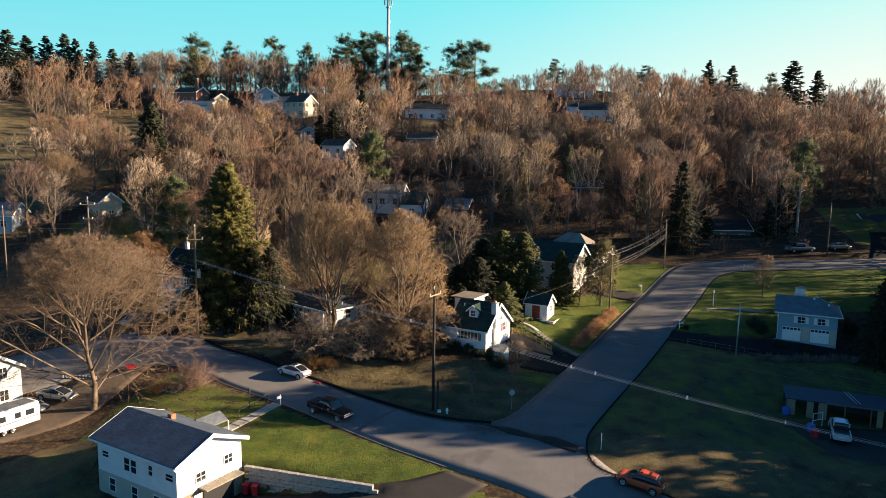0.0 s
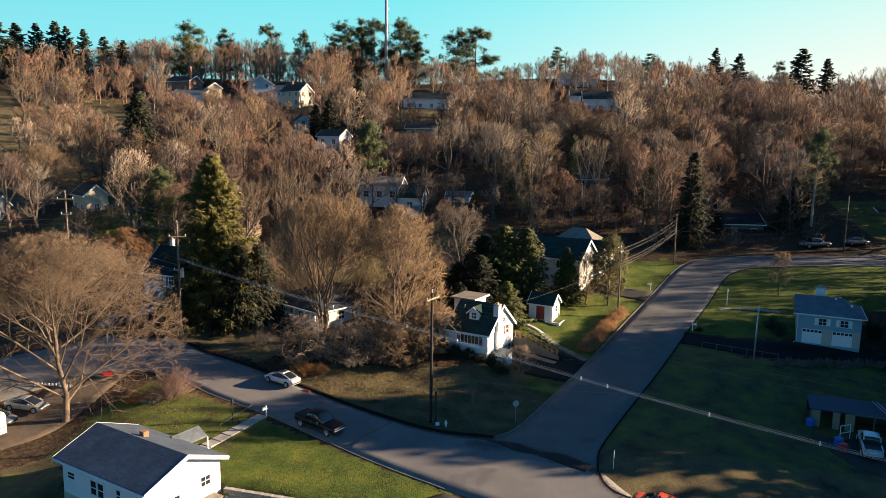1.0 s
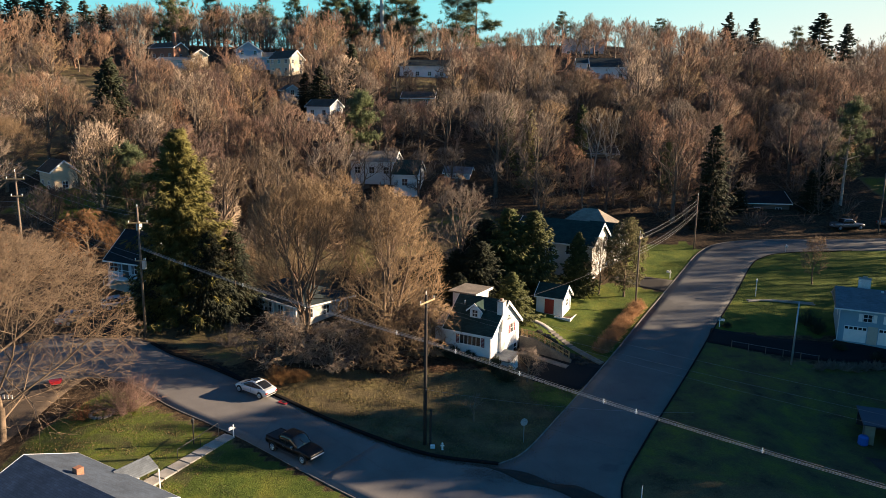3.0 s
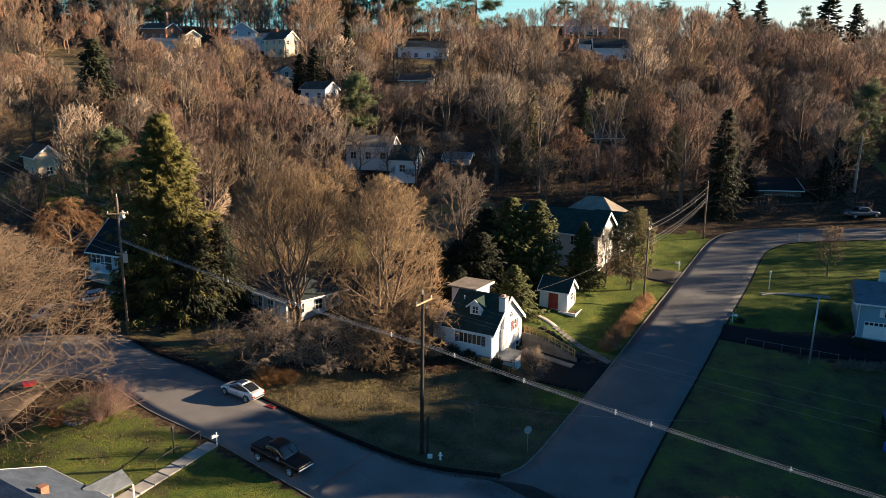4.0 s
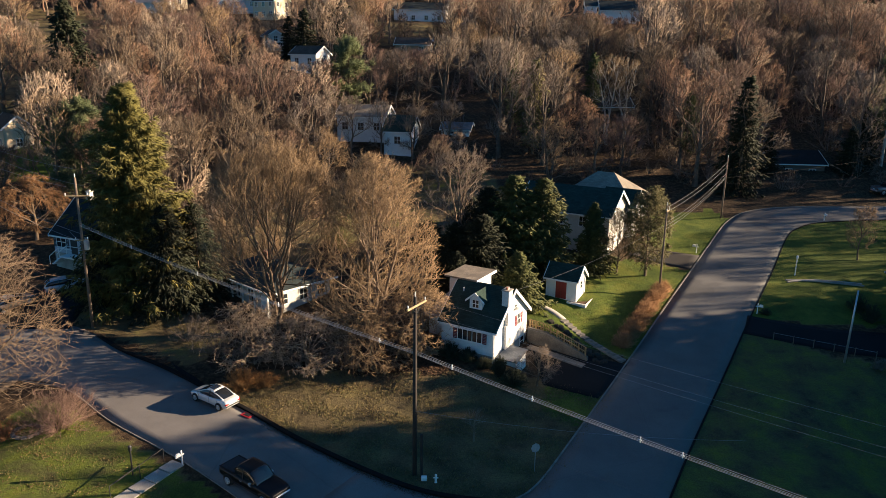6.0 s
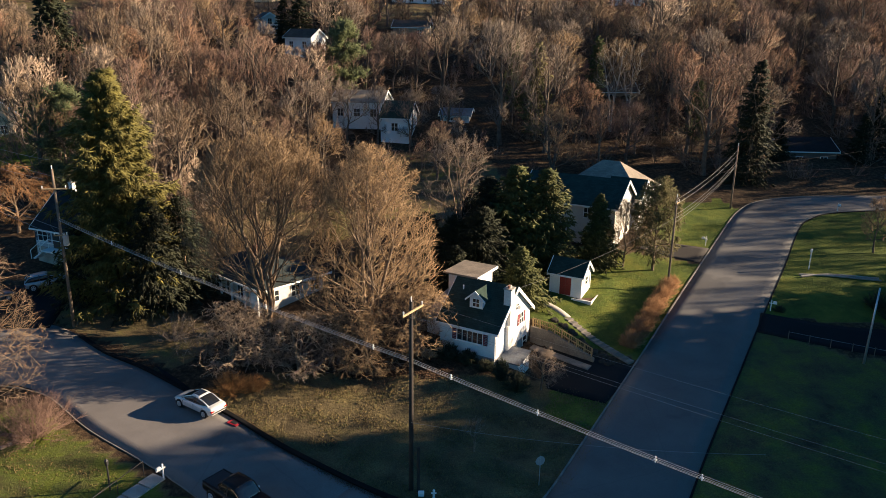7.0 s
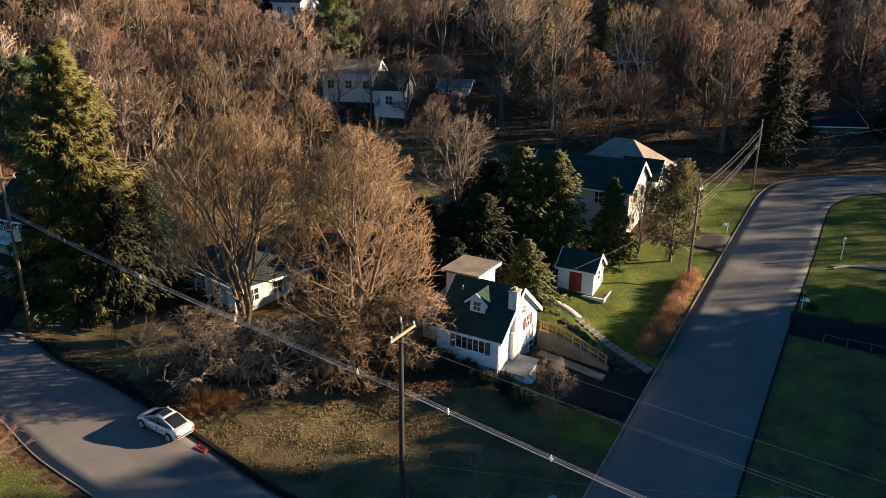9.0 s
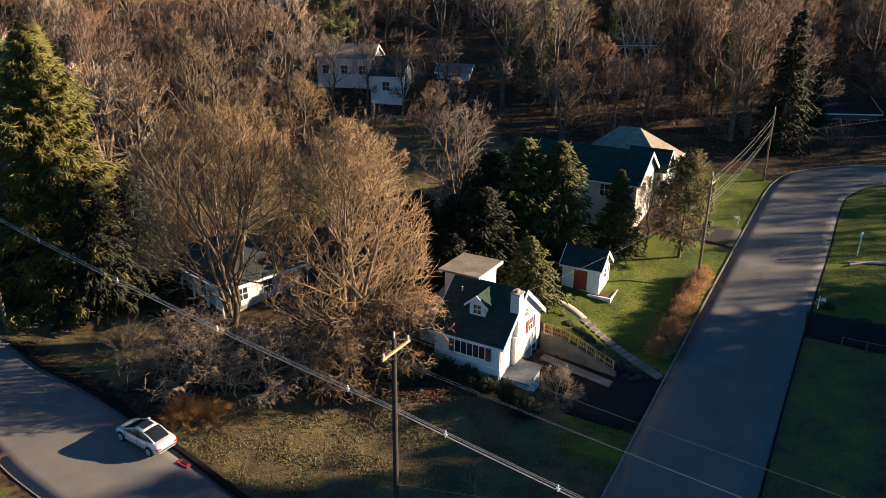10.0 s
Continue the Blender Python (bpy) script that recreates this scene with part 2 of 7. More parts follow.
MAT = dict(
    ground=ground_material(),
    road=asphalt("street_asphalt", (0.162, 0.149, 0.140)),
    # darker copy of the street asphalt, for the side road in shade
    road_side=asphalt("shaded_road_asphalt", (0.122, 0.117, 0.111)),
    # black asphalt, darkened further to hold the shade on the driveways
    drive=asphalt("shade_dark_driveway_asphalt", (0.009, 0.011, 0.013), (0.006, 0.006, 0.007)),
    drive_old=asphalt("old_driveway", (0.050, 0.045, 0.041)),
    kerb=surface("kerb_concrete", (0.20, 0.185, 0.16), 0.3, 1.2, 10, 0.9),
    # near-black kerb colour that stands for bank shade and drifted leaves
    dark_kerb=surface("shade_dark_kerb", (0.008, 0.008, 0.008), 0.4, 1.2, 10, 0.9),
    concrete=surface("concrete", (0.36, 0.33, 0.29), 0.2, 0.9, 12, 0.9),
    stone=surface("wall_stone", (0.19, 0.175, 0.155), 0.25, 2.0, 14, 0.9, each=0.2),
    white=siding("white_siding", (0.80, 0.79, 0.77)),
    white_far=surface("white_paint_far", (0.72, 0.70, 0.66), 0.08, 0.6, 6, 0.7),
    trim=surface("white_trim", (0.80, 0.79, 0.76), 0.05, 2, 20, 0.5, dirt=0.08),
    cream=siding("cream_siding", (0.62, 0.50, 0.34)),
    pale_siding=siding("pale_grey_siding", (0.58, 0.55, 0.50)),
    beige=siding("beige_siding", (0.50, 0.44, 0.36)),
    tanpaint=surface("tan_stucco", (0.31, 0.23, 0.15), 0.08, 1, 14, 0.85),
    blue=siding("blue_siding", (0.22, 0.36, 0.44), 0.18),
    greyblue=siding("grey_blue_siding", (0.42, 0.47, 0.52)),
    roof_dark=shingle("charcoal_shingles", (0.042, 0.054, 0.055)),
    # shingles darkened for roofs that lie in shade
    roof_black=shingle("shade_black_shingles", (0.020, 0.022, 0.024)),
    grass_gold=bark("dry_golden_grass", (0.26, 0.115, 0.030), (0.42, 0.22, 0.075)),
    roof_green=shingle("dark_green_shingles", (0.030, 0.060, 0.048)),
    # grey shingles tinted with the blue of the shaded slope
    roof_shade_blue=shingle("shade_blue_shingles", (0.085, 0.110, 0.150)),
    roof_grey=shingle("grey_shingles", (0.150, 0.170, 0.190)),
    roof_tan=shingle("tan_shingles", (0.30, 0.25, 0.19)),
    roof_brown=shingle("brown_shingles", (0.12, 0.09, 0.07)),
    brown=siding("brown_siding", (0.13, 0.095, 0.075)),
    brick=surface("red_brick", (0.33, 0.15, 0.09), 0.25, 3, 18, 0.9),
    glass=glass("window_glass"),
    glass_car=glass("car_glass", (0.012, 0.014, 0.017)),
    red_door=surface("red_paint", (0.30, 0.022, 0.020), 0.12, 2, 15, 0.5),
    shutter=surface("burgundy_shutter", (0.20, 0.035, 0.045), 0.12, 3, 20, 0.6),
    dark_shutter=surface("dark_shutter", (0.03, 0.035, 0.045), 0.12, 3, 20, 0.6),
    pole=surface("weathered_pole_wood", (0.17, 0.125, 0.09), 0.3, 2.0, 18, 0.9),
    # pole wood darkened for the shade on the lower shaft
    pole_dark=surface("shade_dark_pole_wood", (0.032, 0.024, 0.019), 0.3, 2.0, 18, 0.9),
    arm=surface("crossarm_wood", (0.42, 0.30, 0.16), 0.2, 3.0, 20, 0.85),
    steel=surface("galvanised_steel", (0.50, 0.51, 0.52), 0.1, 2, 15, 0.45, 0.7),
    cable_pale=surface("pale_cable", (0.50, 0.48, 0.46), 0.1, 1, 10, 0.5, bump=0),
    wire=surface("weathered_cable", (0.30, 0.30, 0.30), 0.1, 1, 10, 0.5, 0.5, bump=0),
    wire_black=surface("black_cable", (0.03, 0.03, 0.032), 0.1, 1, 10, 0.6, bump=0),
    ceramic=gloss("white_insulator", (0.80, 0.80, 0.78), 0.3),
    fence=surface("golden_timber", (0.32, 0.21, 0.085), 0.2, 3, 20, 0.8),
    black=surface("black_metal", (0.02, 0.02, 0.022), 0.1, 2, 10, 0.5),
    rubber=surface("tyre_rubber", (0.018, 0.018, 0.018), 0.1, 4, 20, 0.9),
    chrome=surface("alloy_rim", (0.60, 0.61, 0.62), 0.05, 3, 20, 0.3, 0.9, bump=0),
    silver=gloss("silver_car_paint", (0.66, 0.66, 0.65), 0.32, 0.3),
    blackpaint=surface("black_car_paint", (0.004, 0.004, 0.005), 0.05, 2, 20, 0.35, bump=0.0, dirt=0.0),
    orange=gloss("orange_car_paint", (0.60, 0.075, 0.012), 0.35, 0.0, 0.3),
    grey_car=gloss("grey_car_paint", (0.16, 0.17, 0.18), 0.3, 0.4),
    beige_car=gloss("champagne_car_paint", (0.42, 0.37, 0.30), 0.3, 0.4),
    blue_car=gloss("pale_blue_car_paint", (0.30, 0.36, 0.42), 0.3, 0.4),
    lamp_red=gloss("red_lens", (0.45, 0.01, 0.01), 0.2),
    lamp_clear=gloss("clear_lens", (0.75, 0.75, 0.72), 0.15),
    red_bin=gloss("red_bin_plastic", (0.42, 0.02, 0.03), 0.45, coat=0.1),
    blue_plastic=gloss("blue_plastic", (0.02, 0.12, 0.42), 0.45, coat=0.1),
    signback=surface("sign_grey", (0.45, 0.46, 0.46), 0.1, 3, 20, 0.5, 0.4),
    bark=bark("grey_brown_bark", (0.15, 0.105, 0.07), (0.26, 0.19, 0.13)),
    bark_dark=bark("dark_forest_bark", (0.085, 0.064, 0.048), (0.165, 0.128, 0.096)),
    twig_pale=bark("pale_grey_twigs", (0.33, 0.245, 0.175), (0.50, 0.385, 0.28)),
    twig_rust=bark("reddish_brown_twigs", (0.185, 0.105, 0.066), (0.29, 0.17, 0.105)),
    bark_pale=bark("birch_bark", (0.42, 0.37, 0.31), (0.60, 0.55, 0.48)),
    twig_tan=bark("tan_twigs", (0.19, 0.126, 0.068), (0.33, 0.225, 0.125)),
    twig_gold=bark("golden_twigs", (0.20, 0.132, 0.070), (0.37, 0.25, 0.135)),
    twig_brown=bark("brown_twigs", (0.126, 0.088, 0.056), (0.22, 0.156, 0.100)),
    twig_grey=bark("grey_twigs", (0.155, 0.120, 0.092), (0.26, 0.205, 0.16)),
    twig_red=bark("russet_twigs", (0.150, 0.093, 0.067), (0.24, 0.150, 0.106)),
    twig_rose=bark("rose_twigs", (0.140, 0.088, 0.070), (0.22, 0.135, 0.106)),
    leaf_rust=bark("rust_leaves", (0.22, 0.075, 0.028), (0.36, 0.16, 0.06)),
    # near-black needles, with deep shade put into their colour
    needle=bark("shade_dark_spruce_needles", (0.008, 0.013, 0.004), (0.028, 0.035, 0.010), each=0.2),
    # lighter copy of the needles, with sunlight put into the colour
    needle_g=bark("sunlit_tone_spruce_needles", (0.034, 0.046, 0.010), (0.105, 0.112, 0.026), each=0.15),
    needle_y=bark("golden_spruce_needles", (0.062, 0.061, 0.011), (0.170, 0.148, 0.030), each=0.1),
    needle_b=bark("pine_needles", (0.040, 0.058, 0.016), (0.095, 0.112, 0.034), each=0.2),
    needle_soft=bark("soft_pine_needles", (0.066, 0.090, 0.036), (0.145, 0.170, 0.070), each=0.1),
    needle_yw=bark("yellow_green_foliage", (0.10, 0.095, 0.030), (0.19, 0.165, 0.060), each=0.1),
    evergreen=bark("evergreen_shrub", (0.014, 0.022, 0.009), (0.034, 0.042, 0.014)),
    hedge_tan=bark("dry_hedge_twigs", (0.24, 0.115, 0.045), (0.40, 0.22, 0.10)),
    # concrete darkened to the tone that the driveway wall has in shade
    wall_grey=surface("shaded_wall_concrete", (0.17, 0.145, 0.115), 0.35, 0.7, 12, 0.9, dirt=0.4),
    # rocks darkened for the shade that the bank throws on them
    dark_rock=surface("shade_dark_rock", (0.045, 0.042, 0.036), 0.4, 3, 14, 0.95, each=0.3),
    dirt=surface("worn_brown_dirt", (0.105, 0.074, 0.050), 0.3, 0.6, 9, 0.95, dirt=0.4),
    mulch=surface("mulch", (0.10, 0.058, 0.036), 0.35, 2, 16, 0.95, bump=0.8),
)


# ---- the bright winter horizon, far behind the ridge ----
def horizon_material():
    m = bpy.data.materials.new("horizon_sky")
    t, nd, lk, p = nodes_of(m)
    nd.remove(p)
    co = nd.new("ShaderNodeTexCoord").outputs["Object"]
    sep = nd.new("ShaderNodeSeparateXYZ")
    lk.new(co, sep.inputs[0])
    def scaled(sock, mul, add):
        n = nd.new("ShaderNodeMath")
        n.operation = "MULTIPLY_ADD"
        lk.new(sock, n.inputs[0])
        n.inputs[1].default_value, n.inputs[2].default_value = mul, add
        return n.outputs[0]
    side = ramp(nd, [(0.0, (0.28, 0.76, 0.83)), (0.45, (0.34, 0.82, 0.86)), (0.75, (0.72, 0.92, 0.86)), (1.0, (1.0, 0.93, 0.82))])
    lk.new(scaled(sep.outputs[0], 1 / 3200, 0.5), side.inputs[0])
    high = ramp(nd, [(0.0, (0.13, 0.67, 0.78)), (0.6, (0.16, 0.78, 0.84)), (1.0, (0.45, 0.90, 0.86))])
    lk.new(scaled(sep.outputs[0], 1 / 3200, 0.5), high.inputs[0])
    lift = ramp(nd, [(0.0, (0, 0, 0)), (1.0, (1, 1, 1))])
    lk.new(scaled(sep.outputs[2], 1 / 420, -.55), lift.inputs[0])
    em = nd.new("ShaderNodeEmission")
    em.inputs["Strength"].default_value = 0.29
    lk.new(mixc(nd, lk, lift.outputs[0], side.outputs[0], high.outputs[0]), em.inputs[0])
    out = next(n for n in nd if n.type == "OUTPUT_MATERIAL")
    lk.new(em.outputs[0], out.inputs[0])
    return m


MAT["horizon"] = horizon_material()
for key, a_, b_ in (("wood_brown", (0.135, 0.098, 0.070), (0.31, 0.19, 0.115)), ("wood_grey", (0.155, 0.122, 0.098), (0.30, 0.225, 0.165)), ("wood_red", (0.15, 0.096, 0.072), (0.31, 0.172, 0.105))):
    MAT[key] = bark(key.replace("wood", "far_twigs"), a_, b_, scale=0.11)

for key in ("roof_grey", "roof_tan"):
    MAT[key].node_tree.nodes["Principled BSDF"].inputs["Roughness"].default_value = 0.55
MAT["blackpaint"].node_tree.nodes["Principled BSDF"].inputs["Specular IOR Level"].default_value = 0.25
for key in ("roof_dark", "roof_green", "roof_black", "roof_brown", "dark_kerb", "drive", "drive_old", "mulch", "dark_rock", "rubber"):
    MAT[key].node_tree.nodes["Principled BSDF"].inputs["Specular IOR Level"].default_value = 0.15

# ---- mesh helpers ----
class Shape:
    """Collects faces for one mesh."""

    def __init__(self):
        self.v, self.f = [], []

    def add(self, verts, faces):
        k = len(self.v)
        self.v += [tuple(p) for p in verts]
        self.f += [tuple(i + k for i in f) for f in faces]
        return self

    def box(self, x0, y0, z0, x1, y1, z1, bevel=0.0):
        if bevel <= 0:
            v = [(x, y, z) for z in (z0, z1) for x, y in ((x0, y0), (x1, y0), (x1, y1), (x0, y1))]
            return self.add(v, [(3, 2, 1, 0), (4, 5, 6, 7), (0, 1, 5, 4), (1, 2, 6, 5), (2, 3, 7, 6), (3, 0, 4, 7)])
        b = bevel
        v = []
        for z, i in ((z0, b), (z0 + b, 0), (z1 - b, 0), (z1, b)):
            for x, y, sx, sy in ((x0, y0, 1, 1), (x1, y0, -1, 1), (x1, y1, -1, -1), (x0, y1, 1, -1)):
                v += [(x + sx * (i + b * (sx * sy < 0)), y + sy * (i + b * (sx * sy > 0)), z), (x + sx * (i + b * (sx * sy > 0)), y + sy * (i + b * (sx * sy < 0)), z)]
        f = [tuple(range(7, -1, -1)), tuple(range(24, 32))]
        for r in range(3):
            f += [(r * 8 + i, r * 8 + (i + 1) % 8, r * 8 + 8 + (i + 1) % 8, r * 8 + 8 + i) for i in range(8)]
        return self.add(v, f)

    def tube(self, pts, radii, n=8, cap=True):
        """A round bar along a few points; radii one number or one each."""
        pts = [Vector(p) for p in pts]
        rad = radii if isinstance(radii, (list, tuple)) else [radii] * len(pts)
        v, f = [], []
        for i, p in enumerate(pts):
            d = (pts[min(i + 1, len(pts) - 1)] - pts[max(i - 1, 0)]).normalized()
            a = d.orthogonal().normalized() if abs(d.z) < 0.98 else Vector((1, 0, 0))
            a = (a - d * a.dot(d)).normalized()
            b = d.cross(a)
            v += [p + (a * math.cos(2 * math.pi * k / n) + b * math.sin(2 * math.pi * k / n)) * rad[i] for k in range(n)]
        for i in range(len(pts) - 1):
            f += [(i * n + k, i * n + (k + 1) % n, (i + 1) * n + (k + 1) % n, (i + 1) * n + k) for k in range(n)]
        if cap:
            f += [tuple(range(n - 1, -1, -1)), tuple(range((len(pts) - 1) * n, len(pts) * n))]
        return self.add(v, f)

    def loft(self, rings):
        n = len(rings[0])
        v = [p for r in rings for p in r]
        f = [(i * n + k, i * n + (k + 1) % n, (i + 1) * n + (k + 1) % n, (i + 1) * n + k) for i in range(len(rings) - 1) for k in range(n)]
        f += [tuple(range(n - 1, -1, -1)), tuple(range((len(rings) - 1) * n, len(rings) * n))]
        return self.add(v, f)

    def prism(self, outline, x0, x1):
        """An outline of (y, z) drawn out along x."""
        n = len(outline)
        v = [(x0, y, z) for y, z in outline] + [(x1, y, z) for y, z in outline]
        f = [tuple(range(n)), tuple(range(2 * n - 1, n - 1, -1))] + [(i, i + n, (i + 1) % n + n, (i + 1) % n) for i in range(n)]
        return self.add(v, f)

    def lattice(self, bx, bz, y0, y1):
        """Upright bars bx and level bars bz (from, to), joined into one flat grid from y0 to y1."""
        xs, zs = sorted({v for b in bx for v in b}), sorted({v for b in bz for v in b})
        solid = {(i, j) for i in range(len(xs) - 1) for j in range(len(zs) - 1) if any(a <= (xs[i] + xs[i + 1]) / 2 <= b for a, b in bx) or any(a <= (zs[j] + zs[j + 1]) / 2 <= b for a, b in bz)}
        nx = len(xs)
        at = lambda i, j, k: (j * nx + i) * 2 + k
        v = [(xs[i], y, zs[j]) for j in range(len(zs)) for i in range(nx) for y in (y0, y1)]
        f = []
        for i, j in solid:
            f += [(at(i, j, 0), at(i + 1, j, 0), at(i + 1, j + 1, 0), at(i, j + 1, 0)), (at(i, j, 1), at(i, j + 1, 1), at(i + 1, j + 1, 1), at(i + 1, j, 1))]
            for di, dj, a, b in ((-1, 0, (i, j), (i, j + 1)), (1, 0, (i + 1, j), (i + 1, j + 1)), (0, -1, (i, j), (i + 1, j)), (0, 1, (i, j + 1), (i + 1, j + 1))):
                if (i + di, j + dj) not in solid:
                    f.append((at(*a, 0), at(*b, 0), at(*b, 1), at(*a, 1)))
        return self.add(v, f)

    def mesh(self, name, smooth=False):
        me = bpy.data.meshes.new(name)
        me.from_pydata(self.v, [], self.f)
        b = bmesh.new()
        b.from_mesh(me)
        bmesh.ops.recalc_face_normals(b, faces=b.faces)
        b.to_mesh(me)
        b.free()
        if smooth:
            me.shade_smooth()
        return me


def tri_mesh(name, verts, tris, smooth=False):
    """A mesh from arrays of corners and triangles."""
    me = bpy.data.meshes.new(name)
    verts, tris = np.asarray(verts, np.float32), np.asarray(tris, np.int32)
    me.vertices.add(len(verts))
    me.vertices.foreach_set("co", verts.ravel())
    me.loops.add(tris.size)
    me.loops.foreach_set("vertex_index", tris.ravel())
    me.polygons.add(len(tris))
    me.polygons.foreach_set("loop_start", np.arange(0, tris.size, 3, dtype=np.int32))
    me.update(calc_edges=True)
    me.validate()
    if smooth:
        me.shade_smooth()
    return me


def part(name, shape, material, parent=None, label="", smooth=False):
    me = shape.mesh(name, smooth) if isinstance(shape, Shape) else shape
    if material is not None and not me.materials:
        me.materials.append(material)
    ob = new(name, me)
    ob.parent = parent
    return tagged(ob, label) if label else ob


def thing(name, m, label, category, group="", kind=""):
    ob = new(name)
    ob.empty_display_size = 0.2
    ob.matrix_world = m
    return tagged(ob, label, category, group, kind)


def plain(name, shape, material, m, label, category, group="", kind="", smooth=False):
    ob = part(name, shape, material, None, "", smooth)
    ob.matrix_world = m
    return tagged(ob, label, category, group, kind)


def on_land(x, y, rz=0.0, dz=0.0):
    return pose(x, y, land1(x, y) + dz, 0, 0, rz)


# ---- ground ----
def spaced(lo, hi, zones):
    """Coordinates from lo to hi, closer inside the zones (start, end, step); coarse elsewhere."""
    out, x = [], lo
    while x < hi:
        out.append(x)
        x += next((s for a, b, s in zones if a <= x < b), 40.0)
    return np.array(out + [hi])


def inside(px, py, poly):
    """Which points lie in a polygon."""
    hit = np.zeros(px.shape, bool)
    for (x0, y0), (x1, y1) in zip(poly, poly[1:] + poly[:1]):
        hit ^= ((y0 > py) != (y1 > py)) & (px < (x1 - x0) * (py - y0) / ((y1 - y0) or 1e-9) + x0)
    return hit


LAWNS = [  # outline, how green, how tired
    ([(-17, 75), (-9, 69), (1, 63), (3, 60), (-18, 62), (-20, 68)], 1.0, 1.0),
    ([(3, 60), (9, 57), (14, 50), (-6, 50), (-2, 58)], 0.8, 1.0),
    ([(-33, 86), (-24, 80), (-17, 75), (-20, 67), (-37, 70), (-37, 78)], 0.55, 1.0),
    ([(-17.4, 85.0), (-9.6, 78.4), (-1.2, 73.0), (5.6, 71.2), (8.8, 74.4), (13.2, 81.4), (16.4, 87.2), (9, 90), (0, 88.7), (-10, 90.9), (-18, 90)], 0.06, 1.0),
    ([(9.4, 84.4), (13.4, 81.6), (16.4, 87.2), (10.4, 88.8)], 0.8, 1.0),
    ([(13.6, 69.6), (15.4, 72.4), (20.6, 83.0), (31.2, 100.2), (40, 94), (58, 92), (60, 72), (46, 69), (30, 69)], 0.42, 1.0),
    ([(13.4, 63.4), (13.8, 70), (17, 71), (30, 69), (46, 69), (46, 66), (46, 56), (20, 58)], 0.22, 1.0),
    ([(32.4, 101.6), (46, 123.4), (50, 128), (95, 133), (95, 112), (60, 110), (57, 102), (46, 100)], 0.85, 1.0),
    ([(11, 96), (20.2, 93.4), (32, 112.4), (24, 116), (12, 108), (9, 100)], 0.75, 1.0),
    ([(31, 115), (33.6, 115), (42, 128), (40, 132), (31, 130), (28, 121)], 1.0, 1.0),
    ([(-37, 99), (-22, 91), (-20, 96), (-28, 106), (-37.6, 106)], 0.25, 1.0),
    ([(-32, 110), (-24, 108), (-15, 112), (-14, 126), (-26, 130), (-32, 122)], 0.22, 1.0),
    ([(-14, 128), (6, 118), (14, 128), (8, 146), (-10, 148)], 0.28, 0.6),
    ([(-52, 56), (-40, 69), (-36, 70), (-30, 60), (-31, 50), (-50, 50)], 0.3, 1.0),
    ([(-190, 140), (-84, 140), (-76, 200), (-110, 262), (-260, 262)], 0.25, 1.0),
    ([(-78, 140), (-52, 138), (-46, 158), (-76, 166)], 0.6, 1.0),
    ([(84, 142), (150, 145), (150, 168), (84, 162)], 0.5, 1.0),
    ([(-30, 214), (20, 214), (24, 246), (-30, 246)], 0.2, 1.0),
    ([(22, 212), (70, 212), (70, 240), (22, 240)], 0.3, 1.0),
]
XS = spaced(-1500, 1500, [(-260, -90, 6.0), (-90, -45, 2.0), (-45, 65, 0.7), (65, 100, 2.0), (100, 300, 6.0)])
YS = spaced(-300, 3000, [(-60, 40, 6.0), (40, 52, 1.5), (52, 130, 0.7), (130, 170, 1.5), (170, 350, 4.0), (350, 500, 12.0)])


def build_ground():
    gx, gy = np.meshgrid(XS, YS)
    gz = land(gx, gy)
    near = (np.abs(gx) < 90) & (gy > 40) & (gy < 170)
    rng = np.random.RandomState(3)
    gz = gz + np.where(near, rng.uniform(-0.02, 0.02, gz.shape), rng.uniform(-0.15, 0.15, gz.shape))
    ny, nx = gx.shape
    idx = np.arange(nx * ny).reshape(ny, nx)
    a, b, c, d = idx[:-1, :-1].ravel(), idx[:-1, 1:].ravel(), idx[1:, 1:].ravel(), idx[1:, :-1].ravel()
    tris = np.concatenate([np.stack([a, b, c], 1), np.stack([a, c, d], 1)])
    me = tri_mesh("ground", np.stack([gx.ravel(), gy.ravel(), gz.ravel()], 1), tris, True)
    green, tired = np.zeros(gx.shape), np.zeros(gx.shape)
    for poly, g, t in LAWNS:
        k = inside(gx, gy, poly)
        green[k], tired[k] = g, t
    for key, val in (("lawn", green), ("tired", tired)):
        at = me.attributes.new(key, "FLOAT", "POINT")
        at.data.foreach_set("value", val.ravel().astype(np.float32))
    tagged(part("ground", me, MAT["ground"]), "hillside of leaf litter and winter lawns", "ground", kind="structure")


build_ground()


def build_horizon():
    """A far curved backdrop of clear sky over the ridge."""
    s = Shape()
    n, R0 = 40, 2600.0
    v, f = [], []
    for i in range(n + 1):
        a = radians(-52 + 106 * i / n)
        v += [(R0 * math.sin(a), R0 * math.cos(a), z) for z in (-300, 0, 150, 300, 500, 800)]
    for i in range(n):
        f += [(i * 6 + j, (i + 1) * 6 + j, (i + 1) * 6 + j + 1, i * 6 + j + 1) for j in range(5)]
    s.add(v, f)
    tagged(part("backdrop", s, MAT["horizon"]), "clear pale blue winter sky above the ridge", "sky", kind="structure")


build_horizon()


